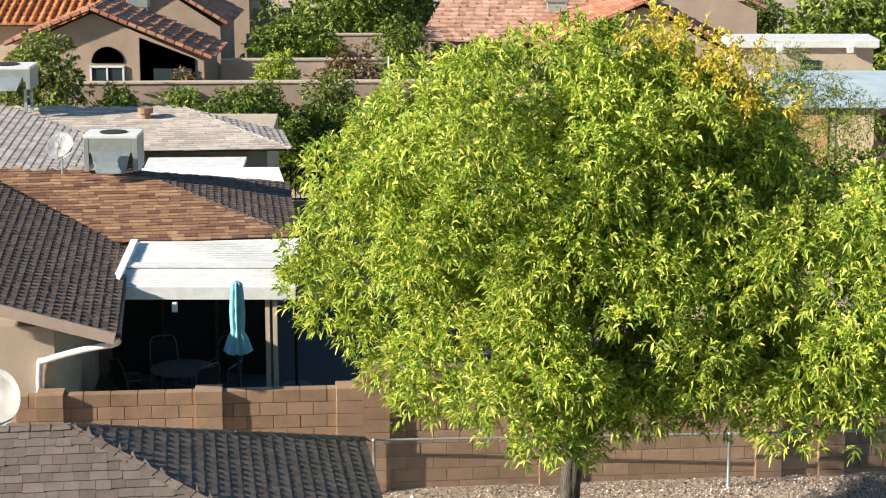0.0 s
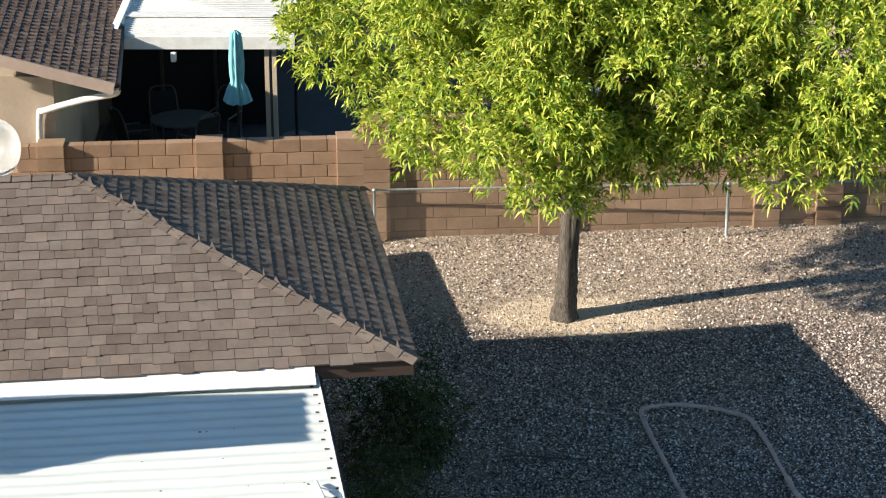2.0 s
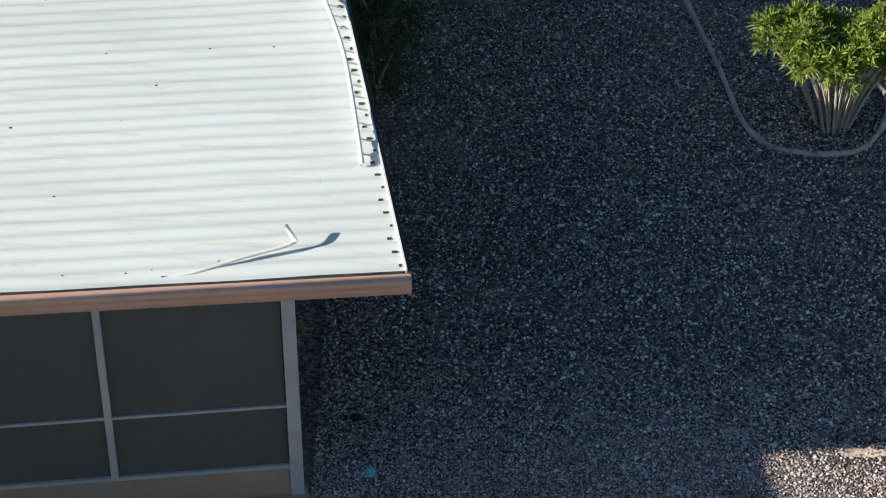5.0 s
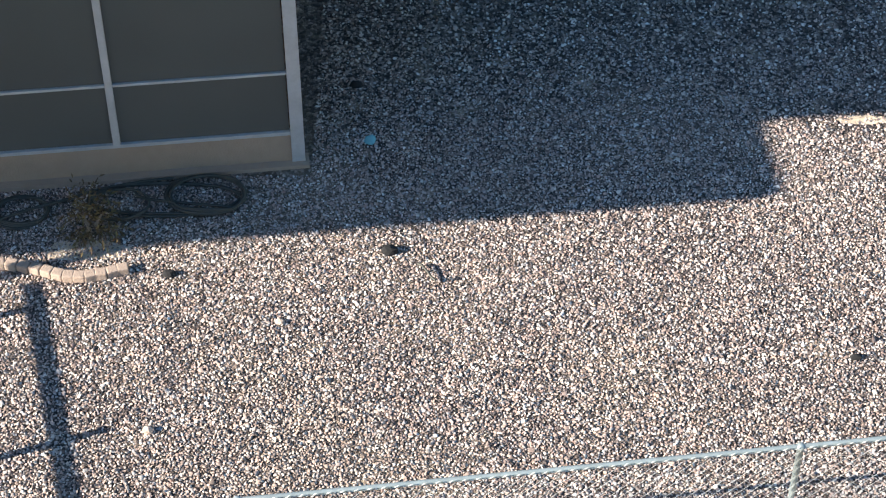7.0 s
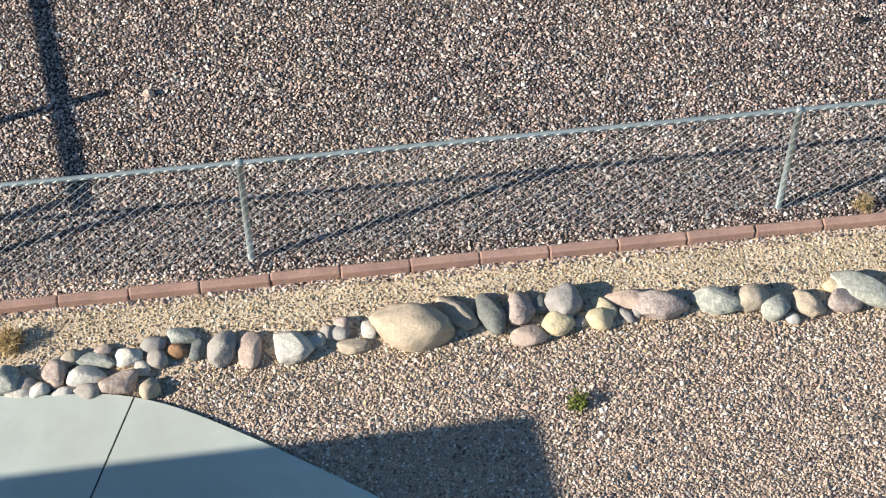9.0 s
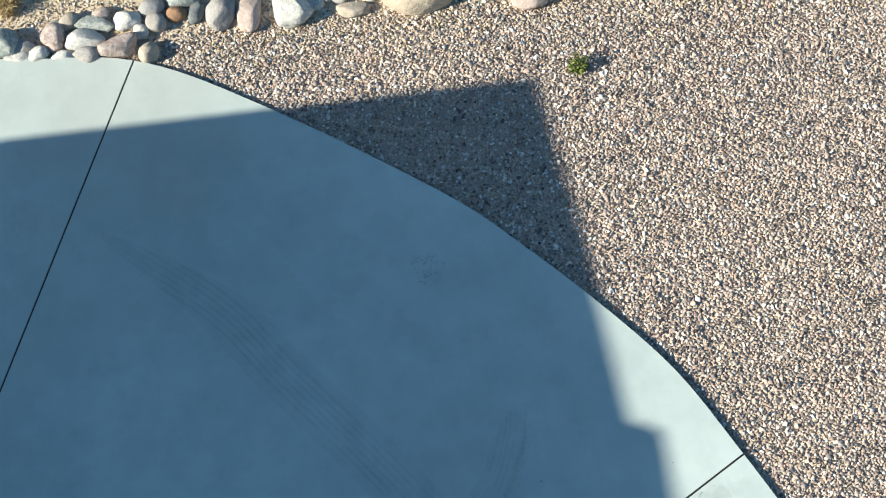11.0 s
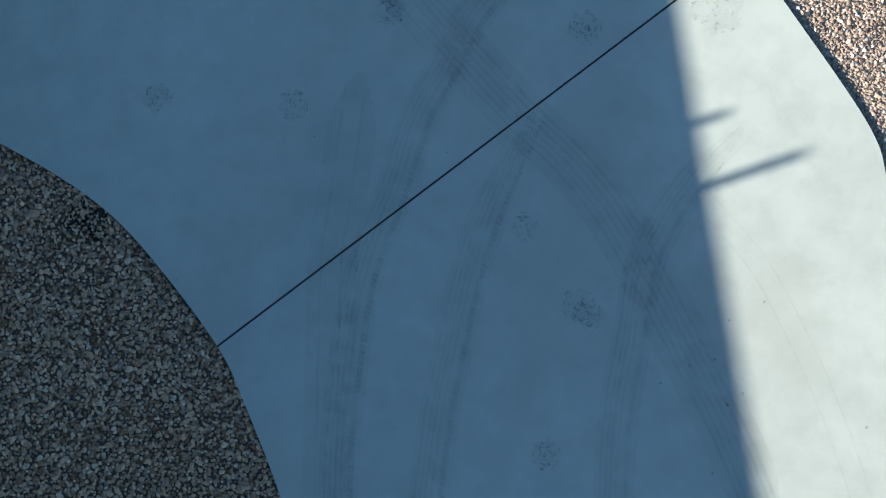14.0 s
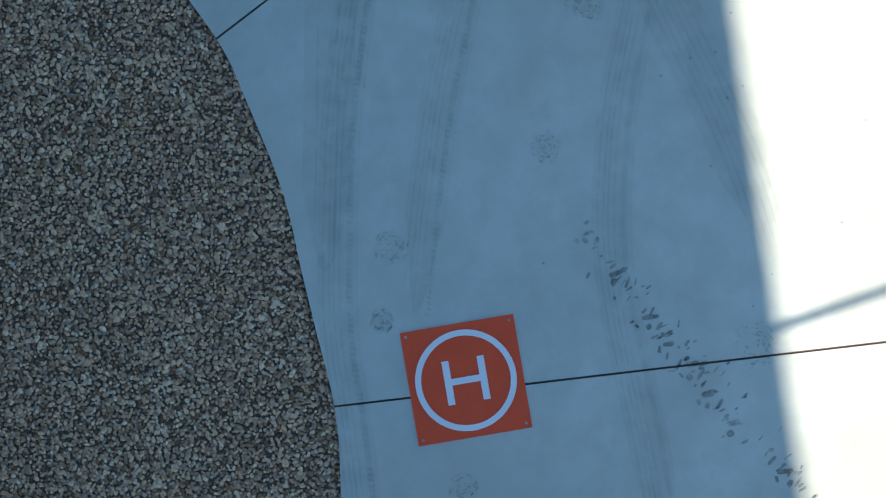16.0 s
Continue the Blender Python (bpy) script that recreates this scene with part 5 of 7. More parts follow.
rock(-0.21, 7.55, 0.278, 0.159, -8, "tan", 0.12)
rock(0.09, 7.69, 0.164, 0.088, -42, "tan", 0.05)
rock(0.33, 7.68, 0.156, 0.097, -65, "slate", 0.2)
rock(0.53, 7.71, 0.133, 0.094, 85, "mauve", 0.1)
rock(0.67, 7.75, 0.078, 0.055, 80, "slate", 0.0)
rock(0.84, 7.77, 0.121, 0.127, -40, "grey", 0.0)
rock(0.78, 7.59, 0.109, 0.084, 0, "yellow", 0.0)
rock(0.58, 7.50, 0.128, 0.075, 5, "pink", 0.0)
rock(1.12, 7.73, 0.102, 0.051, -35, "yellow", 0.0)
rock(1.07, 7.64, 0.094, 0.076, -25, "yellow", 0.0)
rock(0.94, 7.62, 0.055, 0.038, 0, "grey", 0.0)
rock(1.26, 7.68, 0.070, 0.035, -50, "grey", 0.0)
rock(1.34, 7.69, 0.039, 0.034, 0, "grey", 0.0)
rock(1.29, 7.80, 0.165, 0.068, -4, "pink", 0.0)
rock(1.49, 7.74, 0.212, 0.097, -12, "mauve", 0.15)
rock(1.87, 7.77, 0.181, 0.098, -5, "green", 0.7)
rock(2.14, 7.79, 0.107, 0.107, -30, "tan", 0.0)
rock(2.29, 7.72, 0.099, 0.094, 0, "green", 0.0)
rock(2.41, 7.65, 0.047, 0.043, 0, "white", 0.2)
rock(2.52, 7.76, 0.123, 0.082, -30, "tan", 0.1)
rock(2.72, 7.91, 0.072, 0.056, 0, "yellow", 0.0)
rock(2.77, 7.78, 0.132, 0.095, -8, "mauve", 0.5)
rock(2.93, 7.86, 0.233, 0.104, -27, "green", 0.15)
rock(3.19, 7.93, 0.161, 0.096, 5, "tan", 0.1)
rock(-3.09, 7.08, 0.102, 0.076, 0, "mauve", 0.3)
rock(-3.26, 7.07, 0.118, 0.076, 0, "white", 0.3)

# ---------------------------------------------------------------- house behind the wall
def quad(name, pts, thick, mat, parent, label=""):
    bm = bmesh.new()
    slab3(bm, pts, thick)
    return part(name, bm, M[mat], parent, label)


hb = thing("house", (-6, 35, gz(35)), "tan stucco house with red-brown shingle roofs", "house")
ER, EL = Vector((-2.55, 33.92, 4.4)), Vector((-12, 32.55, 4.4))
RR, RLb = Vector((-5.84, 36.8, 5.06)), Vector((-12, 36.6, 5.06))
BRb = Vector((-3.15, 39.2, 4.4))
shingles(EL, ER, [RR, RLb], "shingle_b", hb, seed=21, expo=0.14, wmin=0.15, wmax=0.3, skip=lambda p: p.x < -9.3)
# right-facing slopes take the darker shingle_bl, shade painted as colour
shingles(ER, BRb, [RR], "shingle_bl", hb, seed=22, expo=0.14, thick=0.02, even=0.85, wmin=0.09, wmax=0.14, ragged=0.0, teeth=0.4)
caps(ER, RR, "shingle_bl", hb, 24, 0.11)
caps(RR, RLb, "shingle_b", hb, 34, 0.11)
WA, WB = Vector((-4.82, 27.95, 4.2)), Vector((-5.5, 33.4, 4.33))
WT0 = WA + Vector((-4.2, -0.2, 1.15))
WT1 = WB + Vector((-5.2, 4.2, 0))
wn_ = (WB - WA).cross(WT0 - WA)
WT1.z = WA.z - (wn_.x * (WT1.x - WA.x) + wn_.y * (WT1.y - WA.y)) / wn_.z
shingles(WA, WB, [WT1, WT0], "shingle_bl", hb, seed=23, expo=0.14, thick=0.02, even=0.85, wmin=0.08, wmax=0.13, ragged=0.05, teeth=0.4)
bm = bmesh.new()
d = WT0 - WA
c = (WA + WT0) / 2 + Vector((0, -0.03, -0.06))
box(bm, c, (d.length, 0.05, 0.17), math.degrees(math.atan2(d.y, d.x)), Matrix.Rotation(-math.asin(d.z / d.length), 4, "Y"))
part("rake_board", bm, M["stucco_pink"], hb, "pinkish tan rake board")
bm = bmesh.new()
prism(bm, [(-5.88, 28.75), (-12, 28.2), (-12, 38.8), (-3.8, 38.8), (-3.6, 34.5), (-6.2, 34.2), (-5.9, 30.1)], 1.2, lambda x, y: min(4.36, 4.1 + (-5.88 - x) * 0.2) if y < 31 else 4.3)
bmesh.ops.triangulate(bm, faces=[f for f in bm.faces if len(f.verts) > 4])
part("wall", bm, M["stucco"], hb)
quad("patio_cover", [(-5.38, 33.1, 4.46), (-5.24, 31.0, 4.2), (-2.40, 31.0, 4.2), (-2.5, 33.5, 4.46)], 0.05, "white", hb, "white ribbed metal patio cover")
bm = bmesh.new()
for i in range(24):
    t = (i + 0.5) / 24
    y0, z0 = 31.0 + 2.2 * t, 4.2 + 0.26 * t
    box(bm, (-3.85, y0, z0 + 0.012), (2.75, 0.03, 0.02), 0)
part("patio_ribs", bm, M["white_dull"], hb)["kind"] = "stuff"
quad("ridge_step", [(-5.34, 32.0, 4.37), (-5.33, 31.75, 4.36), (-2.42, 31.75, 4.36), (-2.42, 32.0, 4.37)], 0.03, "white_dull", hb)
bm = bmesh.new()
box(bm, (-3.82, 30.97, 4.09), (2.86, 0.06, 0.2))
part("patio_fascia", bm, M["white_dull"], hb)
bm = bmesh.new()
box(bm, (-5.3, 32.0, 4.35), (0.12, 2.1, 0.14), 0, Matrix.Rotation(0.12, 4, "X"))
part("patio_gutter", bm, M["white"], hb)
for x in (-2.86, -2.74):
    bm = bmesh.new()
    box(bm, (x, 31.1, 2.85), (0.07, 0.09, 2.6))
    part("patio_post", bm, M["stucco"], hb)
# near-black doors carry the porch shade; the third is added over the wall
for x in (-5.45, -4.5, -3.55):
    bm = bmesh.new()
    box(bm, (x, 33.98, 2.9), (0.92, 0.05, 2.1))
    dr = part("sliding_door", bm, M["dark"], hb, "sliding glass door, blackened with porch shade")
    bm = bmesh.new()
    box(bm, (x + 0.46, 33.94, 2.9), (0.05, 0.06, 2.1))
    part("door_frame", bm, M["brown_trim"], dr)
# floor runs on to y 38.5 so its dark colour shades the yard there
quad("shaded_patio_floor", [(-6, 29.3, 1.64), (2.2, 30.0, 1.68), (2.2, 38.5, 2.1), (-6, 38.5, 2.1)], 0.1, "shaded_patio_floor", hb)
bm = bmesh.new()
tube(bm, spline([(-4.80, 27.98, 4.14), (-4.84, 28.1, 4.02), (-5.35, 28.35, 3.86), (-5.98, 28.62, 3.62), (-6.1, 28.66, 3.5), (-6.12, 28.66, 2.6), (-6.12, 28.66, 1.6)], 5), 0.05, 8)
part("downspout", bm, M["white_dull"], hb, "pale downspout", True)
bm = bmesh.new()
box(bm, (-5.14, 30.7, 4.2), (0.09, 5.5, 0.1), 7.5, Matrix.Rotation(0.02, 4, "X"))
part("gutter", bm, M["brown_trim"], hb)
bm = bmesh.new()
box(bm, (-4.35, 30.95, 3.86), (0.09, 0.09, 0.16), bevel=0.02)
part("porch_lamp", bm, M["white_dull"], hb)

um = thing("patio_umbrella", (-3.3, 30.6, 1.75), "closed teal patio umbrella on a dark pole", "umbrella")
bm = bmesh.new()
tube(bm, [(-3.3, 30.6, 1.6), (-3.3, 30.6, 4.38)], 0.022, 8)
part("pole", bm, M["black_iron"], um)
bm = bmesh.new()
prof = [(4.38, 0.02), (4.34, 0.07), (4.2, 0.085), (3.9, 0.10), (3.68, 0.095), (3.55, 0.085), (3.45, 0.13), (3.2, 0.19)]
rings = []
for z, r in prof:
    rings.append([bm.verts.new((-3.3 + math.cos(a) * r * (1 + 0.28 * math.cos(8 * a)), 30.6 + math.sin(a) * r * (1 + 0.28 * math.cos(8 * a)), z + (0.03 * math.cos(8 * a) if z < 3.3 else 0))) for a in [2 * math.pi * i / 32 for i in range(32)]])
for a, b in zip(rings, rings[1:]):
    for i in range(32):
        bm.faces.new((a[i], a[(i + 1) % 32], b[(i + 1) % 32], b[i]))
part("canopy", bm, M["teal"], um, "folded teal canvas", True)
us = thing("umbrella_stand", (-2.5, 32.4, 1.8), "dark umbrella pole in a round stand", "stand")
bm = bmesh.new()
tube(bm, [(-2.5, 32.4, 1.8), (-2.5, 32.4, 3.9)], 0.03, 8)
part("pole", bm, M["black_iron"], us)
for z, r in ((1.88, 0.3), (2.06, 0.28)):
    bm = bmesh.new()
    bmesh.ops.create_cone(bm, segments=20, radius1=r, radius2=r * 0.9, depth=0.15, cap_ends=True, matrix=Matrix.Translation((-2.5, 32.4, z)))
    part("weight", bm, M["black_rubber"], us)


def patio_chair(x, y, z, yaw):
    ob = thing("patio_chair", (x, y, z), "metal patio chair in the shade of a porch", "chair", "patio chairs")
    m = Matrix.Translation((x, y, z)) @ Matrix.Rotation(yaw, 4, "Z")
    for nm, c, s in (("seat", (0, 0, 0.42), (0.46, 0.46, 0.02)), ("backrest", (0, 0.29, 0.72), (0.42, 0.015, 0.5))):
        bm = bmesh.new()
        box(bm, c, s, tilt=Matrix.Rotation(-0.2, 4, "X") if nm == "backrest" else None, bevel=0.006)
        bm.transform(m)
        # sling is black to match the porch shade
        part(nm, bm, M["dark"], ob, "woven sling, blackened with porch shade")
    bm = bmesh.new()
    tube(bm, spline([(-0.24, 0.2, 0.3), (-0.24, 0.27, 0.7), (-0.2, 0.36, 1.0), (0, 0.38, 1.04), (0.2, 0.36, 1.0), (0.24, 0.27, 0.7), (0.24, 0.2, 0.3)], 4), 0.014, 6)
    bm.transform(m)
    part("back_frame", bm, M["chair"], ob)
    for sx in (-0.23, 0.23):
        for sy in (-0.22, 0.24):
            bm = bmesh.new()
            tube(bm, [(sx, sy, 0), (sx * 0.95, sy, 0.42)], 0.015, 6)
            bm.transform(m)
            part("leg", bm, M["chair"], ob)
        bm = bmesh.new()
        tube(bm, [(sx, -0.22, 0.42), (sx * 1.08, -0.22, 0.62), (sx * 1.08, 0.26, 0.66)], 0.015, 6)
        bm.transform(m)
        part("arm", bm, M["chair"], ob)


for x, y, yaw in ((-5.2, 31.9, 2.2), (-4.75, 32.6, 0.3), (-4.1, 31.6, -2.4), (-3.8, 32.6, -0.4)):
    patio_chair(x, y, gz(y) + 0.1, yaw)
tb = thing("patio_table", (-4.4, 32.1, 1.8), "round patio table darkened with porch shade", "table")
bm = bmesh.new()
bmesh.ops.create_cone(bm, segments=28, radius1=0.55, radius2=0.55, depth=0.03, cap_ends=True, matrix=Matrix.Translation((-4.4, 32.1, 2.5)))
part("tabletop", bm, M["chair"], tb)
for a in (0.5, 2.1, 3.6, 5.2):
    bm = bmesh.new()
    tube(bm, [(-4.4 + 0.4 * math.cos(a), 32.1 + 0.4 * math.sin(a), 1.78), (-4.4 + 0.35 * math.cos(a), 32.1 + 0.35 * math.sin(a), 2.49)], 0.02, 6)
    part("leg", bm, M["chair"], tb)


def roof_cooler(c, w, h, deep, label):
    """A roof cooler: cabinet, top plate with vent, cowl and legs."""
    ob = thing("evaporative_cooler", c, label, "cooler")
    x, y, z = c
    for nm, cc, s, mt in (("top_plate", (x, y, z + h - 0.03), (w, deep, 0.06), "white_dull"), ("side_panel", (x - w / 2 + 0.05, y, z + h / 2), (0.1, deep, h - 0.1), "cooler"),
                          ("side_panel", (x + w / 2 - 0.05, y, z + h / 2), (0.1, deep, h - 0.1), "cooler"), ("back_panel", (x, y + deep / 2 - 0.02, z + h / 2), (w - 0.2, 0.04, h - 0.1), "cooler"),
                          ("header", (x, y - deep / 2 + 0.03, z + h - 0.2), (w - 0.2, 0.05, 0.28), "cooler")):
        bm = bmesh.new()
        box(bm, cc, s, bevel=0.008)
        part(nm, bm, M[mt], ob)
    bm = bmesh.new()
    vs = [bm.verts.new(p) for p in ((x - w * 0.38, y - deep * 0.48, z + h * 0.66), (x + w * 0.38, y - deep * 0.48, z + h * 0.66), (x + w * 0.27, y - deep * 0.6, z + 0.03), (x - w * 0.27, y - deep * 0.6, z + 0.03))]
    bm.faces.new(vs)
    bmesh.ops.solidify(bm, geom=bm.faces[:], thickness=0.01)
    part("cowl", bm, M["blue_metal"], ob, "pale blue sheet-metal cowl")
    bm = bmesh.new()
    bmesh.ops.create_cone(bm, segments=20, radius1=w * 0.25, radius2=w * 0.25, depth=0.02, cap_ends=True, matrix=Matrix.Translation((x, y, z + h + 0.008)))
    part("vent", bm, M["dark"], ob)
    return ob


roof_cooler((-6.25, 36.90, 5.05), 1.02, 0.74, 0.8, "grey sheet-metal evaporative cooler on a roof ridge")
c2 = roof_cooler((-9.73, 43.50, 5.72), 1.3, 0.55, 0.9, "pale grey evaporative cooler on roof legs")
for dx in (-0.5, 0.5):
    for dy in (-0.3, 0.3):
        bm = bmesh.new()
        x, y, z = (-9.73, 43.50, 5.72)
        box(bm, (x + dx, y + dy, z - 0.3), (0.06, 0.06, 0.7))
        part("leg", bm, M["galv"], c2)


def dish(c, r, to, label, stem=0.5):
    ob = thing("satellite_dish", (c[0], c[1], c[2] - stem), label, "satellite dish")
    q = Vector(to).to_track_quat("Z", "Y").to_matrix().to_4x4()
    bm = bmesh.new()
    n = 28
    prev = None
    rows = [[bm.verts.new((math.cos(2 * math.pi * i / n) * rr, math.sin(2 * math.pi * i / n) * rr * 1.08, rr * rr / r * 0.3)) for i in range(n)] for rr in (r * 0.02, r * 0.35, r * 0.7, r)]
    for a, b in zip(rows, rows[1:]):
        for i in range(n):
            bm.faces.new((a[i], a[(i + 1) % n], b[(i + 1) % n], b[i]))
    bm.faces.new(rows[0])
    bmesh.ops.solidify(bm, geom=bm.faces[:], thickness=0.008)
    bm.transform(Matrix.Translation(c) @ q)
    part("reflector", bm, M["white_dull"], ob, "", True)
    bm = bmesh.new()
    e = Vector(c) + q.to_3x3() @ Vector((0, -r * 0.2, r * 0.85))
    tube(bm, [Vector(c) + q.to_3x3() @ Vector((0, -r, r * 0.25)), e], 0.014, 6)
    part("arm", bm, M["galv"], ob)
    bm = bmesh.new()
    box(bm, e, (0.06, 0.06, 0.09))
    part("receiver", bm, M["white_dull"], ob)
    bm = bmesh.new()
    tube(bm, [(c[0], c[1] + 0.05, c[2] - stem), (c[0], c[1] + 0.05, c[2])], 0.02, 6)
    part("mast", bm, M["galv"], ob)


dish((-7.08, 36.00, 5.64), 0.26, (-0.1, -0.8, 0.6), "grey satellite dish on a shingle roof")
dish((-6.40, 27.00, 3.51), 0.40, (-0.05, -0.95, 0.25), "white satellite dish on a pole beside a house", 3.2)

# ---------------------------------------------------------------- pale-roofed house beyond
hc = thing("house", (-7, 44, gz(44)), "stucco house with pale beige shingle roof", "house")
CE0, CE1 = Vector((-14, 40.3, 4.75)), Vector((-3.23, 41.3, 4.75))
CR1, CR0 = Vector((-5.85, 44.3, 5.19)), Vector((-14, 44.1, 5.19))
CB = Vector((-3.63, 43.69, 4.75))
shingles(CE0, CE1, [CR1, CR0], "shingle_c", hc, seed=31, expo=0.15, wmin=0.2, wmax=0.4)
shingles(CE1, CB, [CR1], "shingle_c", hc, seed=32, expo=0.15, thick=0.02, even=0.85, wmin=0.12, wmax=0.16, ragged=0.0, teeth=0.5)
caps(CE1, CR1, "shingle_c", hc, 20, 0.1)
W0, W1 = Vector((-6.35, 37.3, 4.55)), Vector((-6.6, 41.2, 4.72))
WT2 = W0 + Vector((-4.6, 0, 0.85))
WT3 = W1 + Vector((-5.0, 3.6, 0))
wn_ = (W1 - W0).cross(WT2 - W0)
WT3.z = W0.z - (wn_.x * (WT3.x - W0.x) + wn_.y * (WT3.y - W0.y)) / wn_.z
shingles(W0, W1, [WT3, WT2], "shingle_c", hc, seed=33, expo=0.16, thick=0.013, even=0.85, wmin=0.12, wmax=0.16, ragged=0.05, teeth=0.5)
bm = bmesh.new()
prism(bm, [(-14, 37.8), (-6.9, 37.8), (-6.9, 41.8), (-3.8, 42.0), (-4.0, 47.2), (-14, 47.2)], 1.5, 4.62)
bmesh.ops.triangulate(bm, faces=[f for f in bm.faces if len(f.verts) > 4])
part("wall", bm, M["stucco"], hc)
quad("porch_roof", [(-6.2, 40.9, 4.62), (-6.2, 39.9, 4.5), (-4.15, 39.9, 4.5), (-4.15, 41.0, 4.62)], 0.1, "white_dull", hc, "cream porch roof")
quad("patio_cover", [(-6.5, 40.0, 4.55), (-6.5, 38.8, 4.36), (-3.15, 38.85, 4.38), (-3.4, 40.1, 4.56)], 0.16, "white", hc, "bright white patio cover")
for x in (-4.5, -3.9, -3.5):
    bm = bmesh.new()
    box(bm, (x, 38.8, 4.28), (0.06, 0.1, 0.08))
    part("bracket", bm, M["white"], hc)
for x in (-3.3,):
    bm = bmesh.new()
    box(bm, (x, 39.0, 3.2), (0.1, 0.1, 2.4))
    part("post", bm, M["white"], hc)
bm = bmesh.new()
tube(bm, [(-6.62, 43.4, 5.0), (-6.62, 43.4, 5.2)], 0.11, 12)
tube(bm, [(-6.62, 43.4, 5.2), (-6.62, 43.4, 5.32)], 0.17, 12)
part("roof_vent", bm, M["rock_rust"], hc, "rusty round roof vent")

# iron fence and side walls between the houses
irf = thing("iron_fence", (-3.2, 46, gz(46)), "black iron picket fence", "fence")
for z in (2.75, 3.45):
    bm = bmesh.new()
    box(bm, (-2.6, 46, z), (2.8, 0.03, 0.04))
    part("rail", bm, M["black_iron"], irf)
for k in range(26):
    bm = bmesh.new()
    box(bm, (-3.95 + k * 0.11, 46, 2.85), (0.02, 0.02, 1.5))
    part("picket", bm, M["black_iron"], irf)
sw = thing("yard_wall", (-2.6, 41, gz(41)), "reddish block side wall", "wall", kind="structure")
bm = bmesh.new()
box(bm, (-1.9, 41.0, 2.7), (3.2, 0.2, 1.95), 3)
part("blockwork", bm, M["block"], sw)

# ---------------------------------------------------------------- far walls, houses and planting
def yard_wall(p0, p1, z0, z1, mat, label):
    ob = thing("yard_wall", ((p0[0] + p1[0]) / 2, (p0[1] + p1[1]) / 2, z0), label, "wall", kind="structure")
    d = Vector(p1) - Vector(p0)
    bm = bmesh.new()
    box(bm, ((p0[0] + p1[0]) / 2, (p0[1] + p1[1]) / 2, (z0 + z1) / 2), (d.length, 0.22, z1 - z0), math.degrees(math.atan2(d.y, d.x)), bevel=0.02)
    part("stuccoed_wall", bm, M[mat], ob)
    bm = bmesh.new()
    box(bm, ((p0[0] + p1[0]) / 2, (p0[1] + p1[1]) / 2, z1 + 0.03), (d.length, 0.3, 0.07), math.degrees(math.atan2(d.y, d.x)), bevel=0.015)
    part("coping", bm, M["stucco"], ob)


yard_wall((-16, 55.6), (1.5, 56.4), 1.9, 4.2, "stucco_d", "tan stuccoed garden wall behind shrubs")
yard_wall((-7, 61.8), (3, 62.2), 1.9, 4.15, "stucco_pink", "rose-tan stuccoed garden wall")
yard_wall((-7, 70), (1, 70.4), 2.0, 4.05, "stucco_pink", "rose-tan stuccoed garden wall further up")
yard_wall((-8, 76), (-2, 76.3), 2.0, 4.4, "stucco_d", "tan stuccoed garden wall further up")


def tile_house(x0, x1, xp, y, z_l, z_r, zp, deep, label, wall, base=2.0, seed=50, win=()):
    """A gable house, its gable to the camera: roof ends x0 and x1 at z_l and z_r, peak xp, zp."""
    ob = thing("house", ((x0 + x1) / 2, y + deep / 2, base), label, "house")
    bm = bmesh.new()
    f = [(x0 + 0.3, base), (x1 - 0.3, base), (x1 - 0.3, z_r - 0.1), (xp, zp - 0.15), (x0 + 0.3, z_l - 0.1)]
    a = [bm.verts.new((px, y + 0.3, pz)) for px, pz in f]
    b = [bm.verts.new((px, y + deep - 0.3, pz)) for px, pz in f]
    bm.faces.new(a)
    bm.faces.new(b[::-1])
    for i in range(5):
        bm.faces.new((a[i], a[(i + 1) % 5], b[(i + 1) % 5], b[i]))
    part("wall", bm, M[wall], ob)
    shingles((x1, y, z_r), (x1, y + deep, z_r), [(xp, y + deep, zp), (xp, y, zp)], "tile", ob, expo=0.36, wmin=0.24, wmax=0.26, thick=0.07, seed=seed)
    shingles((x0, y + deep, z_l), (x0, y, z_l), [(xp, y, zp), (xp, y + deep, zp)], "tile", ob, expo=0.36, wmin=0.24, wmax=0.26, thick=0.07, seed=seed + 1)
    bm = bmesh.new()
    for (ax, az), (bx, bz) in (((x0, z_l), (xp, zp)), ((xp, zp), (x1, z_r))):
        n = max(4, int(math.hypot(bx - ax, bz - az) / 0.3))
        for i in range(n):
            t = (i + 0.5) / n
            box(bm, (ax + (bx - ax) * t, y - 0.02, az + (bz - az) * t + 0.05), (0.26, 0.16, 0.1), 0, Matrix.Rotation(-math.atan2(bz - az, bx - ax), 4, "Y"))
    part("rake_tiles", bm, M["tile"], ob)["kind"] = "stuff"
    for k, (wx, wz, ww, wh, arch) in enumerate(win):
        bm = bmesh.new()
        if arch:
            vs = [bm.verts.new((wx + math.cos(math.pi * i / 16) * ww / 2, y + 0.27, wz + math.sin(math.pi * i / 16) * wh)) for i in range(17)]
            bm.faces.new(vs)
            bmesh.ops.solidify(bm, geom=bm.faces[:], thickness=0.02)
        else:
            box(bm, (wx, y + 0.28, wz), (ww, 0.03, wh))
        w = part("window", bm, M["glass"], ob)
        if not arch:
            for ex, ez, sx, sz in ((0, wh / 2, ww + 0.08, 0.06), (0, -wh / 2, ww + 0.08, 0.06), (-ww / 2, 0, 0.06, wh), (ww / 2, 0, 0.06, wh), (0, 0, 0.05, wh)):
                bm = bmesh.new()
                box(bm, (wx + ex, y + 0.25, wz + ez), (sx, 0.06, sz))
                part("window_frame", bm, M["white_dull"], w)
    return ob


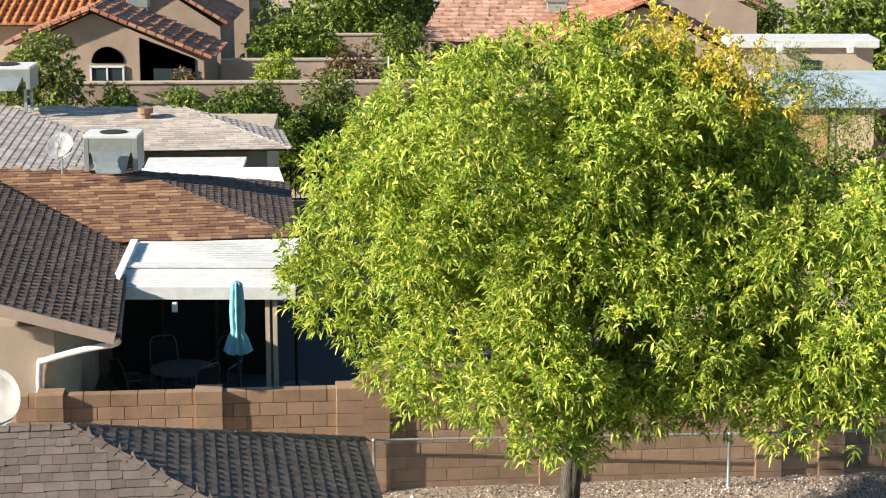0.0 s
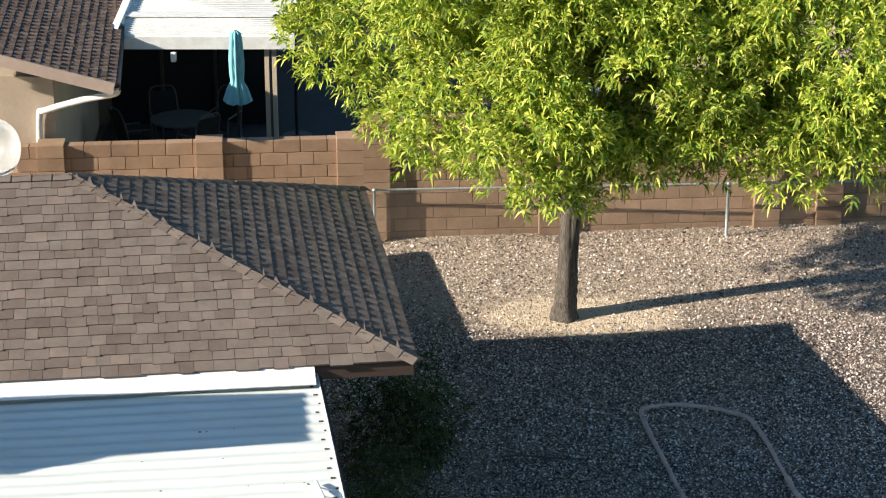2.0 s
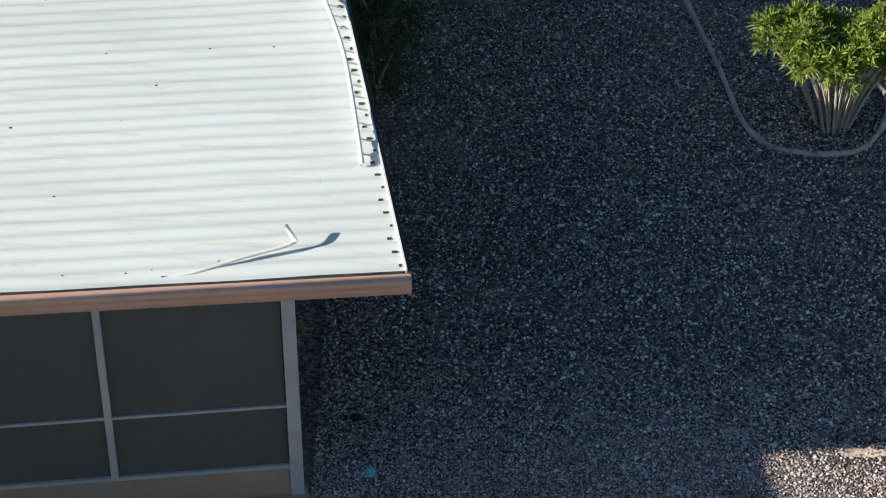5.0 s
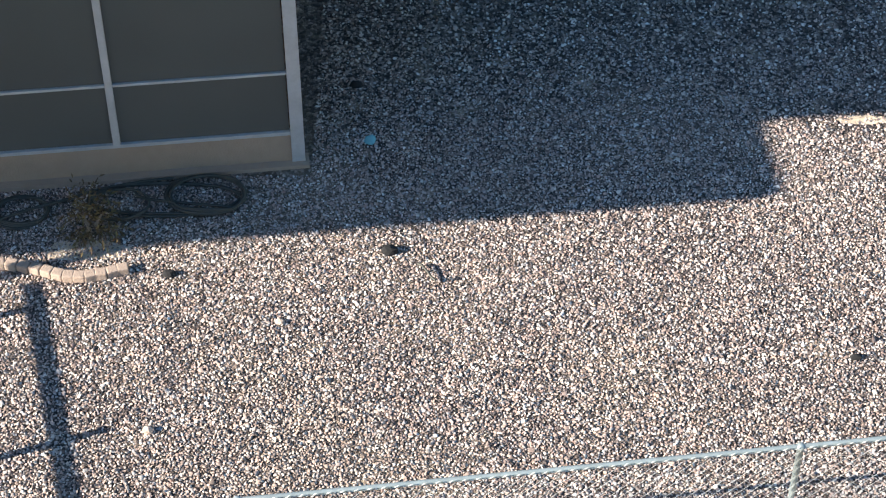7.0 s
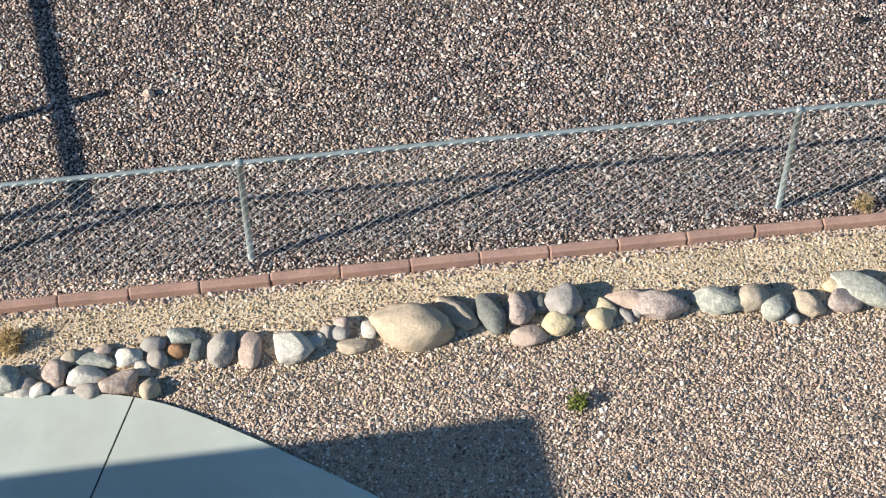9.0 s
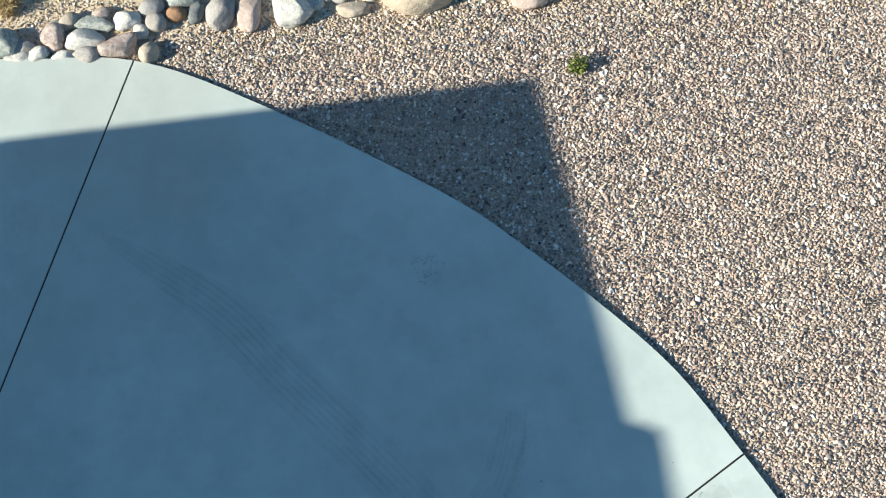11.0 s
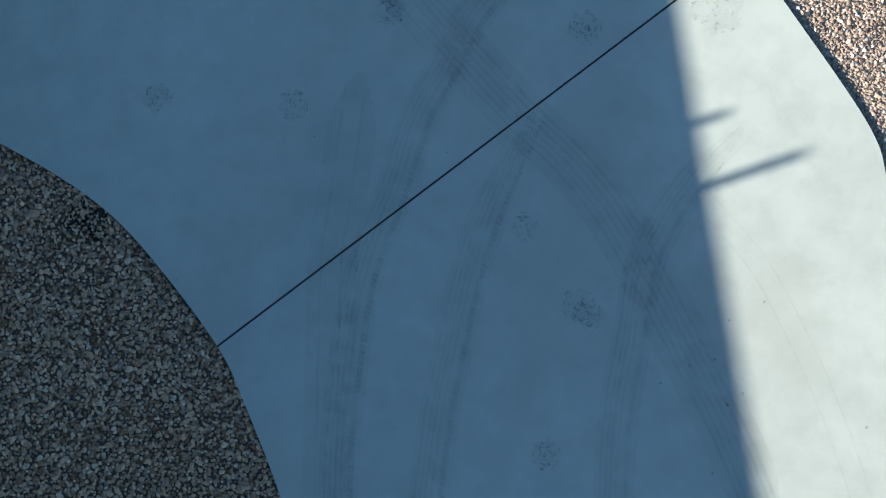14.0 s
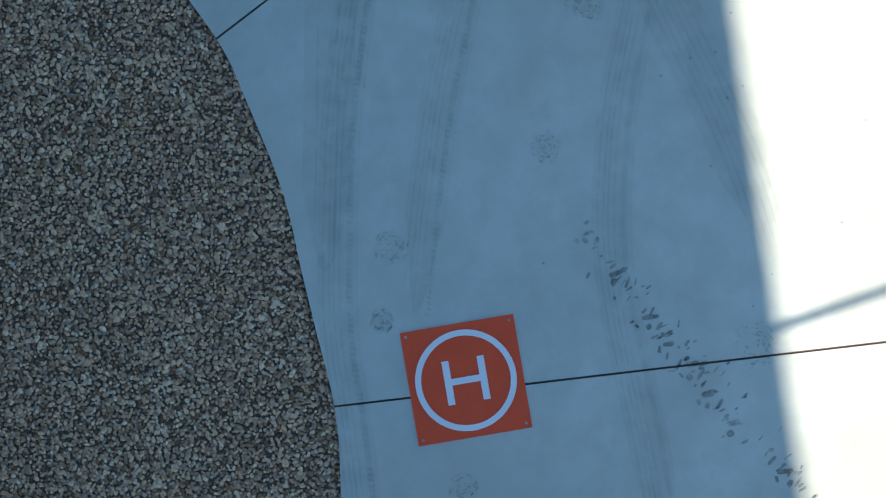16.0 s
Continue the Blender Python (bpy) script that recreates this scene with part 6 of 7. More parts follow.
hd = tile_house(-13.4, -7.05, -10.73, 60, 4.85, 4.42, 5.93, 4.2, "tan stucco house with clay tile gable roof", "stucco_d", seed=50,
                win=((-10.31, 4.26, 1.0, 0.5, True), (-10.33, 3.84, 1.0, 0.62, False)))
(rx0, rz1), (rx1, rz0) = (-9.32, 5.05), (-7.63, 3.60)
bm = bmesh.new()
vs = [bm.verts.new(p) for p in ((rx0, 60.27, rz0 - 0.5), (rx1, 60.27, rz0 - 0.5), (rx1, 60.27, rz0 + (rz1 - rz0) * 0.55), (rx0, 60.27, rz1))]
bm.faces.new(vs)
bmesh.ops.solidify(bm, geom=bm.faces[:], thickness=0.04)
part("porch_wall", bm, M["brown_trim"], hd, "dark recessed porch wall")
for t in (0.42, 0.78):
    bm = bmesh.new()
    box(bm, (rx0 + (rx1 - rx0) * t, 60.22, rz0 + 0.12), ((rx1 - rx0) * 0.34, 0.04, 0.75))
    part("patio_door", bm, M["glass"], hd, "dark green glass door")
tile_house(-12.5, -7.2, -9.8, 66, 4.7, 4.85, 6.4, 5, "tan house with dark red tile roof", "stucco_d", seed=54)
tile_house(-12, -7.0, -9.0, 74, 4.7, 5.0, 6.6, 5, "tan house with dark red tile roof further up", "stucco_d", seed=56)
hl = thing("house", (-14, 68, 2.2), "house with glowing orange barrel tile roof", "house")
shingles((-22, 64.5, 5.0), (-11.5, 64.5, 5.0), [(-11.5, 70, 6.6), (-22, 70, 6.6)], "tile", hl, expo=0.4, wmin=0.24, wmax=0.26, thick=0.08, seed=58)
bm = bmesh.new()
for i in range(38):
    x = -21.9 + i * 0.28
    for j in range(14):
        p, q = Vector((x, 64.45, 5.06)).lerp(Vector((x, 70, 6.68)), j / 14), Vector((x, 64.45, 5.06)).lerp(Vector((x, 70, 6.68)), (j + 1.12) / 14)
        tube(bm, [p + Vector((0, 0, 0.03)), q], 0.09, 6)
part("barrel_tiles", bm, M["tile_orange"], hl, "rows of orange barrel tiles")["kind"] = "stuff"
bm = bmesh.new()
box(bm, (-16.7, 68, 3.5), (10, 6, 2.9))
part("wall", bm, M["stucco_pink"], hl)
he = tile_house(2.77, 9.12, 5.91, 58, 4.9, 4.7, 6.32, 6, "pinkish stucco house with clay tile roof", "stucco_pink", seed=60, win=((7.4, 4.1, 0.6, 0.4, False),))
hp = thing("house", (2.5, 66, 2.2), "house with long pale pink clay tile roof", "house")
shingles((-0.78, 62.00, 4.76), (4.03, 62.00, 4.69), [(5.09, 67.00, 6.07), (0.31, 67.00, 6.07)], "tile_pale", hp, expo=0.36, wmin=0.24, wmax=0.26, thick=0.07, seed=64)
bm = bmesh.new()
prism(bm, [(-0.4, 63.2), (5.6, 63.2), (5.6, 68), (-0.4, 68)], 2.0, 4.6)
part("wall", bm, M["stucco_pink"], hp)
tile_house(5.0, 11.5, 8.2, 70, 5.0, 5.0, 6.5, 6, "house with pink clay tile roof and chimney", "stucco_pink", seed=66)
fl = thing("house", (10.5, 58, 2.2), "flat-roofed tan stucco house with white roof edge", "house")
bm = bmesh.new()
box(bm, (10.3, 56.75, 3.7), (4.0, 1.3, 3.1))
part("wall", bm, M["stucco"], fl)
bm = bmesh.new()
box(bm, (10.3, 56.75, 5.33), (4.3, 1.6, 0.24), bevel=0.03)
part("roof", bm, M["white_dull"], fl, "white roof edge")
for x in (9.6, 11.6):
    bm = bmesh.new()
    box(bm, (x, 55.9, 5.18), (0.18, 0.2, 0.2), bevel=0.02)
    part("scupper", bm, M["white_dull"], fl)
bm = bmesh.new()
box(bm, (10.5, 56.09, 4.55), (0.55, 0.04, 0.6))
part("window", bm, M["glass"], fl)
bm = bmesh.new()
box(bm, (10.2, 69, 6.3), (0.6, 0.6, 1.8))
part("chimney", bm, M["stucco_pink"], fl)
fm = thing("house", (10, 48, gz(48)), "wood-panelled building with pale blue metal roof", "house")
quad("roof", [(7.7, 49.2, 5.42), (7.9, 45.8, 4.98), (14, 45.8, 4.98), (14, 49.2, 5.42)], 0.1, "blue_metal", fm, "pale blue weathered metal roof")
bm = bmesh.new()
box(bm, (10.95, 45.78, 4.88), (6.1, 0.08, 0.16))
part("fascia", bm, M["brown_trim"], fm)
for x, w, mt in ((8.6, 0.85, "wood_panel"), (9.15, 0.1, "stucco"), (9.68, 0.86, "tan_panel")):
    bm = bmesh.new()
    box(bm, (x, 45.72, 3.3), (w, 0.12, 3.0))
    part("panel", bm, M[mt], fm)
bm = bmesh.new()
box(bm, (11.0, 48.8, 3.4), (6.0, 0.15, 3.0))
part("back_wall", bm, M["brown_trim"], fm)
# roof units
for c, s in (((-9.88, 64.00, 5.68), 0.55), ((-9.71, 68.00, 5.50), 0.5), ((3.68, 64.00, 5.86), 0.6)):
    ob = thing("roof_unit", c, "grey rooftop air unit on a tile roof", "air conditioner")
    bm = bmesh.new()
    box(bm, (c[0], c[1], c[2] + s * 0.4), (s * 1.3, s, s), bevel=0.03)
    part("cabinet", bm, M["cooler"], ob)
    bm = bmesh.new()
    box(bm, (c[0], c[1], c[2] - 0.2), (s, s * 0.8, 0.3))
    part("stand", bm, M["galv"], ob)
pole = thing("utility_pole", (-1.48, 54.00, 2.10), "thin pale metal pole", "pole")
bm = bmesh.new()
tube(bm, [(-1.48, 54.00, 1.90), (-1.49, 54.00, 5.21)], 0.03, 8)
part("shaft", bm, M["white_dull"], pole)

BUSHES = [(-11.00, 54.0, 5.86, 1.20, 2), (-11.79, 54.0, 5.44, 0.73, 2), (-1.41, 52.0, 4.47, 0.74, 2), (-0.60, 53.0, 4.56, 0.71, 3), (-9.03, 54.0, 4.39, 0.64, 0), (-7.03, 53.0, 4.56, 0.71, 1), (-5.34, 50.5, 4.82, 1.06, 0), (-4.71, 52.0, 4.84, 0.67, 2), (-3.04, 53.0, 4.87, 0.80, 2), (-2.91, 58.0, 4.82, 1.17, 3), (-5.19, 66.0, 5.12, 1.55, 1), (-4.25, 66.0, 4.55, 1.00, 5), (-5.08, 60.0, 4.58, 0.81, 5), (-1.32, 62.0, 5.47, 1.08, 0), (-3.04, 74.0, 5.75, 2.23, 1), (-1.39, 76.0, 5.65, 1.78, 2), (-8.10, 80.0, 4.54, 1.34, 1), (13.10, 64.0, 6.13, 2.36, 1), (12.50, 80.0, 4.42, 1.34, 0), (-1.83, 49.0, 4.66, 0.46, 4), (-3.83, 50.0, 4.08, 0.51, 0), (-7.73, 59.0, 4.14, 0.50, 3), (5.56, 90.0, 3.78, 2.41, 0)]
for x, y, zt_, r, mt in BUSHES:
    b0 = gz(y)
    h = zt_ - b0
    shrub((x, y), r, h, ("leaf_dark", "leaf_mid", "leaf_olive", "leaf_rust", "leaf_grey", "leaf")[mt],
          ("dense dark green garden shrub", "mid-green leafy garden shrub", "olive-green leafy garden shrub", "rust-tinged leafy garden shrub", "silvery grey-leaved garden shrub", "bright green leafy shrub")[mt],
          44, 26, r * 0.38, 6, 0.13 * max(0.9, r), 0.026 * max(0.9, r), stems=3, twig=0.13)
hedge = thing("hedge", (-3.3, 51.5, gz(51)), "clipped dark green hedge", "hedge")
crown("foliage", [((-4.3 + 0.3 * i, 51.5, 2.5 + 0.42 * j), (0.4, 0.5, 0.4)) for i in range(9) for j in range(4)], 60, 6, 0.12, 0.12, 0.028, "leaf_dark", hedge, 0, 0.8)
hedge2 = thing("hedge", (9.4, 42, gz(42)), "dark green clipped hedge beyond the wall", "hedge")
crown("foliage", [((7.0 + 0.35 * i, 42, 2.5 + 0.42 * j), (0.45, 0.5, 0.42)) for i in range(16) for j in range(5)], 50, 6, 0.12, 0.12, 0.028, "leaf_dark", hedge2, 0, 0.8)

# ---------------------------------------------------------------- marks on the driveway
def on_slab(x, y, lift=0.003):
    return (x, y, gz(y) + DECK + lift)


def ribbon(bm, pts, wide, off, lift=0.003):
    """A flat strip along plan points, moved sideways by off."""
    prev = None
    for i, (x, y) in enumerate(pts):
        a, b = pts[max(i - 1, 0)], pts[min(i + 1, len(pts) - 1)]
        n = Vector((-(b[1] - a[1]), b[0] - a[0])).normalized()
        near = min(1.0, 0.1 + min(i, len(pts) - 1 - i) / 10)
        w = wide * near
        l = bm.verts.new(on_slab(x + n.x * (off - w / 2), y + n.y * (off - w / 2), lift))
        r = bm.verts.new(on_slab(x + n.x * (off + w / 2), y + n.y * (off + w / 2), lift))
        if prev:
            bm.faces.new((prev[0], prev[1], r, l))
        prev = (l, r)


def path_at(pts, s):
    """The place and heading at a distance along plan points."""
    for (x0, y0), (x1, y1) in zip(pts, pts[1:]):
        d = math.hypot(x1 - x0, y1 - y0)
        if s <= d:
            return x0 + (x1 - x0) * s / d, y0 + (y1 - y0) * s / d, math.atan2(y1 - y0, x1 - x0)
        s -= d
    return None


FINE = [(0.24, 0.0, "tyre_faint"), (0.012, -0.085, "tyre"), (0.009, -0.05, "tyre"), (0.012, -0.022, "tyre"), (0.009, 0.012, "tyre"), (0.035, 0.07, "tyre")]
BROAD = [(0.34, 0.0, "tyre_faint"), (0.014, -0.10, "tyre"), (0.012, -0.06, "tyre"), (0.012, -0.02, "tyre"), (0.014, 0.02, "tyre"), (0.012, 0.06, "tyre"), (0.02, 0.10, "tyre")]
SOFT = [(0.30, 0.0, "tyre_faint"), (0.012, -0.07, "tyre"), (0.012, 0.05, "tyre")]
TRACKS = [
    ([(0.45, 4.6), (0.42, 4.35), (0.33, 4.06), (0.16, 3.81), (0.02, 3.52), (-0.15, 3.21), (-0.28, 2.79), (-0.42, 2.43), (-0.50, 2.13), (-0.56, 1.70), (-0.60, 1.30), (-0.61, 1.06), (-0.62, 0.40), (-0.60, 0.0), (-0.56, -0.25), (-0.48, -0.86), (-0.40, -1.6)], FINE, 0.07),
    ([(-0.50, 3.5), (-0.54, 3.22), (-0.60, 2.74), (-0.65, 2.40), (-0.665, 1.89), (-0.67, 1.39), (-0.68, 0.90), (-0.69, 0.46)], SOFT, None),
    ([(0.55, 3.25), (0.32, 2.74), (0.22, 2.47), (0.14, 2.20), (0.05, 1.79), (-0.01, 1.49), (-0.06, 1.15), (-0.11, 0.73), (-0.16, 0.20)], FINE, 0.07),
    ([(-2.2, 5.75), (-1.44, 5.25), (-1.0, 4.80), (-0.64, 4.45), (-0.29, 4.09), (0.05, 3.70), (0.45, 3.25), (0.75, 2.96), (1.0, 2.64), (1.23, 2.23), (1.45, 1.79), (1.65, 1.39), (1.81, 1.0), (1.96, 0.54)], BROAD, None),
    ([(1.8, 3.15), (1.50, 2.84), (1.33, 2.60), (1.19, 2.30), (1.12, 1.90), (1.04, 1.50), (1.0, 1.08), (0.995, 0.63), (1.05, 0.21), (1.15, -0.25), (1.25, -0.75), (1.4, -1.6)], FINE, None),
    ([(1.2, 3.1), (1.63, 2.64), (1.90, 2.30), (2.12, 1.86), (2.31, 1.39), (2.47, 0.86), (2.6, 0.2)], SOFT[1:], None),
]
for tr, lines, lugs in TRACKS:
    pts = spline(tr, 8)
    ob = thing("tyre_mark", on_slab(*pts[0]), "faint grey tyre mark on pale concrete", "tyre mark")
    for k, (w, off, mt) in enumerate(lines):
        bm = bmesh.new()
        ribbon(bm, pts, w, off, 0.0025 + 0.0004 * k)
        part("tread_line", bm, M[mt], ob)
    if lugs:
        bm = bmesh.new()
        s = 0.0
        while path_at(pts, s):
            x, y, h = path_at(pts, s)
            cx, cy = x - math.sin(h) * lugs, y + math.cos(h) * lugs
            vs = []
            for u, v in ((-0.009, -0.02), (0.004, -0.02), (0.013, 0.02), (0.0, 0.02)):
                vs.append(bm.verts.new(on_slab(cx + u * math.cos(h) - v * math.sin(h), cy + u * math.sin(h) + v * math.cos(h), 0.0055)))
            bm.faces.new(vs)
            s += 0.034
        part("lug_trace", bm, M["tyre_faint"], ob)["kind"] = "stuff"
trail = thing("muddy_tread", on_slab(1.0, -0.3), "trail of dark muddy tread dabs on concrete", "dirt mark")
g4 = random.Random(21)
def dab(x, y, l, w, a, mat, parent, lift=0.006):
    bm = bmesh.new()
    vs = []
    for i in range(9):
        q = 2 * math.pi * i / 9
        u, v = math.copysign(abs(math.cos(q)) ** 0.7, math.cos(q)) * l * g4.uniform(0.8, 1.1), math.copysign(abs(math.sin(q)) ** 0.7, math.sin(q)) * w * g4.uniform(0.75, 1.2)
        vs.append(bm.verts.new(on_slab(x + u * math.cos(a) - v * math.sin(a), y + u * math.sin(a) + v * math.cos(a), lift)))
    bm.faces.new(vs)
    part("dab", bm, M[mat], parent)


# each press of the tread: blocks in the middle, slanted bars beside them
PRESS = [(0.0, 0.03, 0.032, 0.013, 0.2), (-0.012, -0.03, 0.018, 0.014, 0.9), (0.055, -0.03, 0.03, 0.009, 1.0), (-0.065, -0.02, 0.013, 0.008, 2.1), (0.045, 0.025, 0.014, 0.008, 0.1), (-0.03, 0.075, 0.016, 0.008, 0.7), (0.075, -0.075, 0.02, 0.006, 0.6)]
for px, py, force in ((0.86, 0.68, 0.45), (1.02, 0.44, 1.0), (1.21, 0.18, 0.9), (1.35, 0.03, 0.8), (1.46, -0.11, 0.9), (1.56, -0.27, 1.1), (1.70, -0.45, 0.6), (1.88, -0.6, 0.7), (2.03, -0.73, 1.15), (2.2, -0.93, 1.0)):
    for dx, dy, l, w, a in PRESS:
        if g4.random() < 0.35 + 0.6 * force:
            dab(px + dx + g4.gauss(0, 0.008), py + dy + g4.gauss(0, 0.008), l * g4.uniform(1.0, 1.45) * (0.65 + 0.45 * force), w * g4.uniform(1.0, 1.6), a + g4.gauss(0, 0.12), "scuff", trail)
for k in range(70):
    t = g4.random()
    dab(0.85 + 1.35 * t + g4.gauss(0, 0.07), 0.68 - 1.6 * t + g4.gauss(0, 0.06), g4.uniform(0.008, 0.03), g4.uniform(0.004, 0.009), g4.choice((0.3, 0.8, 1.0)) + g4.gauss(0, 0.2), "scuff", trail)
specks = thing("dirt_specks", on_slab(1.6, 1.5), "scatter of small dark dirt specks on concrete", "dirt mark")
for x, y in ((1.69, 1.99), (1.60, 1.76), (1.45, 1.72), (1.67, 1.49), (1.28, 1.62), (1.76, 1.56), (1.57, 1.09), (0.59, 0.52), (2.34, 0.76), (2.48, 1.36), (2.37, -0.64), (1.82, 0.27), (-0.77, 3.1), (0.02, 3.0), (1.9, 2.1), (0.6, 4.1)):
    dab(x, y, g4.uniform(0.006, 0.011), g4.uniform(0.005, 0.009), g4.uniform(0, 3), "scuff", specks)
for cx, cy, rad in [(0.80, 2.08, 0.1), (-0.31, 0.61, 0.1), (-0.36, 0.18, 0.07), (1.83, 0.04, 0.13), (0.60, 1.20, 0.09), (-0.32, 3.88, 0.09), (-0.90, 3.29, 0.09), (0.86, 3.77, 0.1), (-1.71, 3.33, 0.09), (1.66, 3.90, 0.16), (-0.10, 5.51, 0.11), (0.48, 2.55, 0.08), (0.12, -0.8, 0.09), (0.86, 2.02, 0.09)]:
    ob = thing("scuff_mark", on_slab(cx, cy), "round dirty scuff mark on concrete", "dirt mark")
    bm = bmesh.new()
    bm.faces.new([bm.verts.new(on_slab(cx + math.cos(q * 0.35) * rad * (1 + 0.2 * math.sin(q * 2.1)), cy + math.sin(q * 0.35) * rad * (1 + 0.2 * math.sin(q * 2.1)), 0.0022)) for q in range(18)])
    part("smudge", bm, M["tyre_faint"], ob)
    for k in range(46):
        a0, r = g4.uniform(0, 6.28), rad * g4.random() ** 0.6
        x, y, q0 = cx + math.cos(a0) * r, cy + math.sin(a0) * r * 1.1, a0 + g4.uniform(0.9, 2.2)
        l, w = g4.uniform(0.006, 0.02), g4.uniform(0.003, 0.007)
        bm = bmesh.new()
        vs = [bm.verts.new(on_slab(x + u * math.cos(q0) - v * math.sin(q0), y + u * math.sin(q0) + v * math.cos(q0), 0.0045 + 0.0001 * (k % 8))) for u, v in ((-l, -w * 0.4), (-l * 0.3, -w), (l * 0.7, -w * 0.7), (l, 0), (l * 0.4, w), (-l * 0.6, w * 0.8))]
        bm.faces.new(vs)
        part("dab", bm, M["scuff_soft"], ob)

# weeds
shrub((0.90, 6.99), 0.035, 0.05, "leaf_olive", "small green weed growing in gravel", 12, 4, 0.035, 5, 0.03, 0.007, name="weed", stems=2, twig=0.04)
shrub((-2.96, 7.45), 0.05, 0.06, "straw", "dry yellowish tuft of grass", 30, 6, 0.05, 6, 0.05, 0.003, name="grass_tuft", stems=2, twig=0.05)
shrub((3.00, 8.60), 0.035, 0.07, "straw", "dry tuft of grass at the fence", 22, 5, 0.03, 5, 0.035, 0.0025, name="grass_tuft", stems=2, twig=0.05)

# ---------------------------------------------------------------- gravel stones
def gravel(name, gap, area, size, mat, test, label, flat=0.75, domed=False):
    """Stones on a loose grid with the given gap; domed ones have two rings of facets."""
    g = np.random.default_rng(int(gap * 1e5) + int(abs(area[2]) * 10))
    nx, ny = int((area[1] - area[0]) / gap), int((area[3] - area[2]) / (gap * 0.87))
    i, j = np.meshgrid(np.arange(nx), np.arange(ny))
    x = (area[0] + (i + 0.5 * (j % 2)) * gap).ravel() + g.normal(0, gap * 0.24, nx * ny)
    y = (area[2] + j * gap * 0.87).ravel() + g.normal(0, gap * 0.24, nx * ny)
    ok = test(x, y)
    x, y = x[ok], y[ok]
    n = len(x)
    z = np.interp(y, [p[0] for p in PROFILE], [p[1] for p in PROFILE])
    if domed:
        ang = np.arange(6) * math.pi / 3
        base = np.array([(math.cos(a), math.sin(a), -0.1) for a in ang] + [(math.cos(a + 0.5) * 0.68, math.sin(a + 0.5) * 0.68, 0.62) for a in ang] + [(0.05, 0, 0.85)])
        fc = np.array([t for k in range(6) for t in ((k, (k + 1) % 6, 6 + k), ((k + 1) % 6, 6 + (k + 1) % 6, 6 + k), (6 + k, 6 + (k + 1) % 6, 12))])
    else:
        base = np.array([(1, 0, 0), (0.31, 0.95, 0.1), (-0.8, 0.6, -0.1), (-0.8, -0.6, 0.1), (0.31, -0.95, -0.1), (0.1, 0.05, 0.85)])
        fc = np.array([(0, 1, 5), (1, 2, 5), (2, 3, 5), (3, 4, 5), (4, 0, 5)])
    m = len(base)
    s = size * np.exp(g.normal(0, 0.2 if domed else 0.24, (n, 1, 1)))
    v = base[None] * g.uniform(0.8 if domed else 0.72, 1.2 if domed else 1.25, (n, m, 1))
    v = v * np.stack([g.uniform(0.85, 1.35, n), g.uniform(0.65, 1.0, n), np.full(n, flat)], 1)[:, None, :]
    tip = 0.2 if domed else 0.45
    a, b, c = g.uniform(0, 6.28, n), g.normal(0, tip, n), g.normal(0, tip, n)

    def rot(v, ang, i, j):
        ca, sa = np.cos(ang)[:, None], np.sin(ang)[:, None]
        p, q = v[:, :, i].copy(), v[:, :, j].copy()
        v[:, :, i], v[:, :, j] = p * ca - q * sa, p * sa + q * ca
        return v
    v = rot(rot(rot(v, b, 0, 2), c, 1, 2), a, 0, 1) * s
    v += np.stack([x, y, z + size * 0.35], 1)[:, None, :]
    f = fc[None] + (np.arange(n) * m)[:, None, None]
    ob = mesh_part(name, np_mesh(name, v.reshape(-1, 3), f.reshape(-1, 3)), M[mat], smooth=mat in ("pebble_grey", "pebble_sand"))
    return tagged(ob, label, "gravel", kind="stuff")


DRV = ring
gb = random.Random(3)
xs = [-4.5 + 0.06 * i for i in range(151)]
band = [(x, 7.46 + 0.1176 * x + 0.10 * noise.noise(Vector((x * 1.3, 2, 0))) + 0.07 * noise.noise(Vector((x * 6, 5, 0))) + gb.uniform(-0.03, 0.03)) for x in xs] + [(x, 8.06 + 0.1176 * x) for x in reversed(xs)]
bm = bmesh.new()
bm.faces.new([bm.verts.new((x, y, gz(y) + 0.002)) for x, y in band])
bmesh.ops.triangulate(bm, faces=bm.faces[:])
tagged(part("sand_strip", bm, M["sand"]), "ragged strip of yellowish sand under fine gravel", "sand", kind="structure")
# first patch paints sunlit gravel in sand colour; second is bare earth
for cx, cy, rx, ry in ((3.62, 12.98, 0.22, 0.06), (-2.89, 11.44, 0.35, 0.12)):
    bm = bmesh.new()
    rim = []
    for i in range(48):
        a = 2 * math.pi * i / 48
        k = 1 + 0.35 * noise.noise(Vector((math.cos(a) * 1.5 + cx, math.sin(a) * 1.5, 0))) + 0.18 * noise.noise(Vector((math.cos(a) * 6, math.sin(a) * 6 + cx, 0)))
        rim.append(bm.verts.new((cx + math.cos(a) * rx * k, cy + math.sin(a) * ry * k, gz(cy + math.sin(a) * ry * k) + 0.003)))
    bm.faces.new(rim)
    bmesh.ops.triangulate(bm, faces=bm.faces[:])
    tagged(part("pale_patch", bm, M["sand"]), "pale patch in the gravel, bare earth and painted sunlight", "sand", kind="structure")
RAILY = lambda x: 8.09 + 0.1176 * x
gravel("gravel", 0.0235, (-2.85, 0.0, -1.1, 3.4), 0.0137, "pebble_grey", lambda x, y: ~inside(DRV, x, y) & (x < 0.0), "grey and brown crushed gravel inside the driveway curve", 0.8, True)
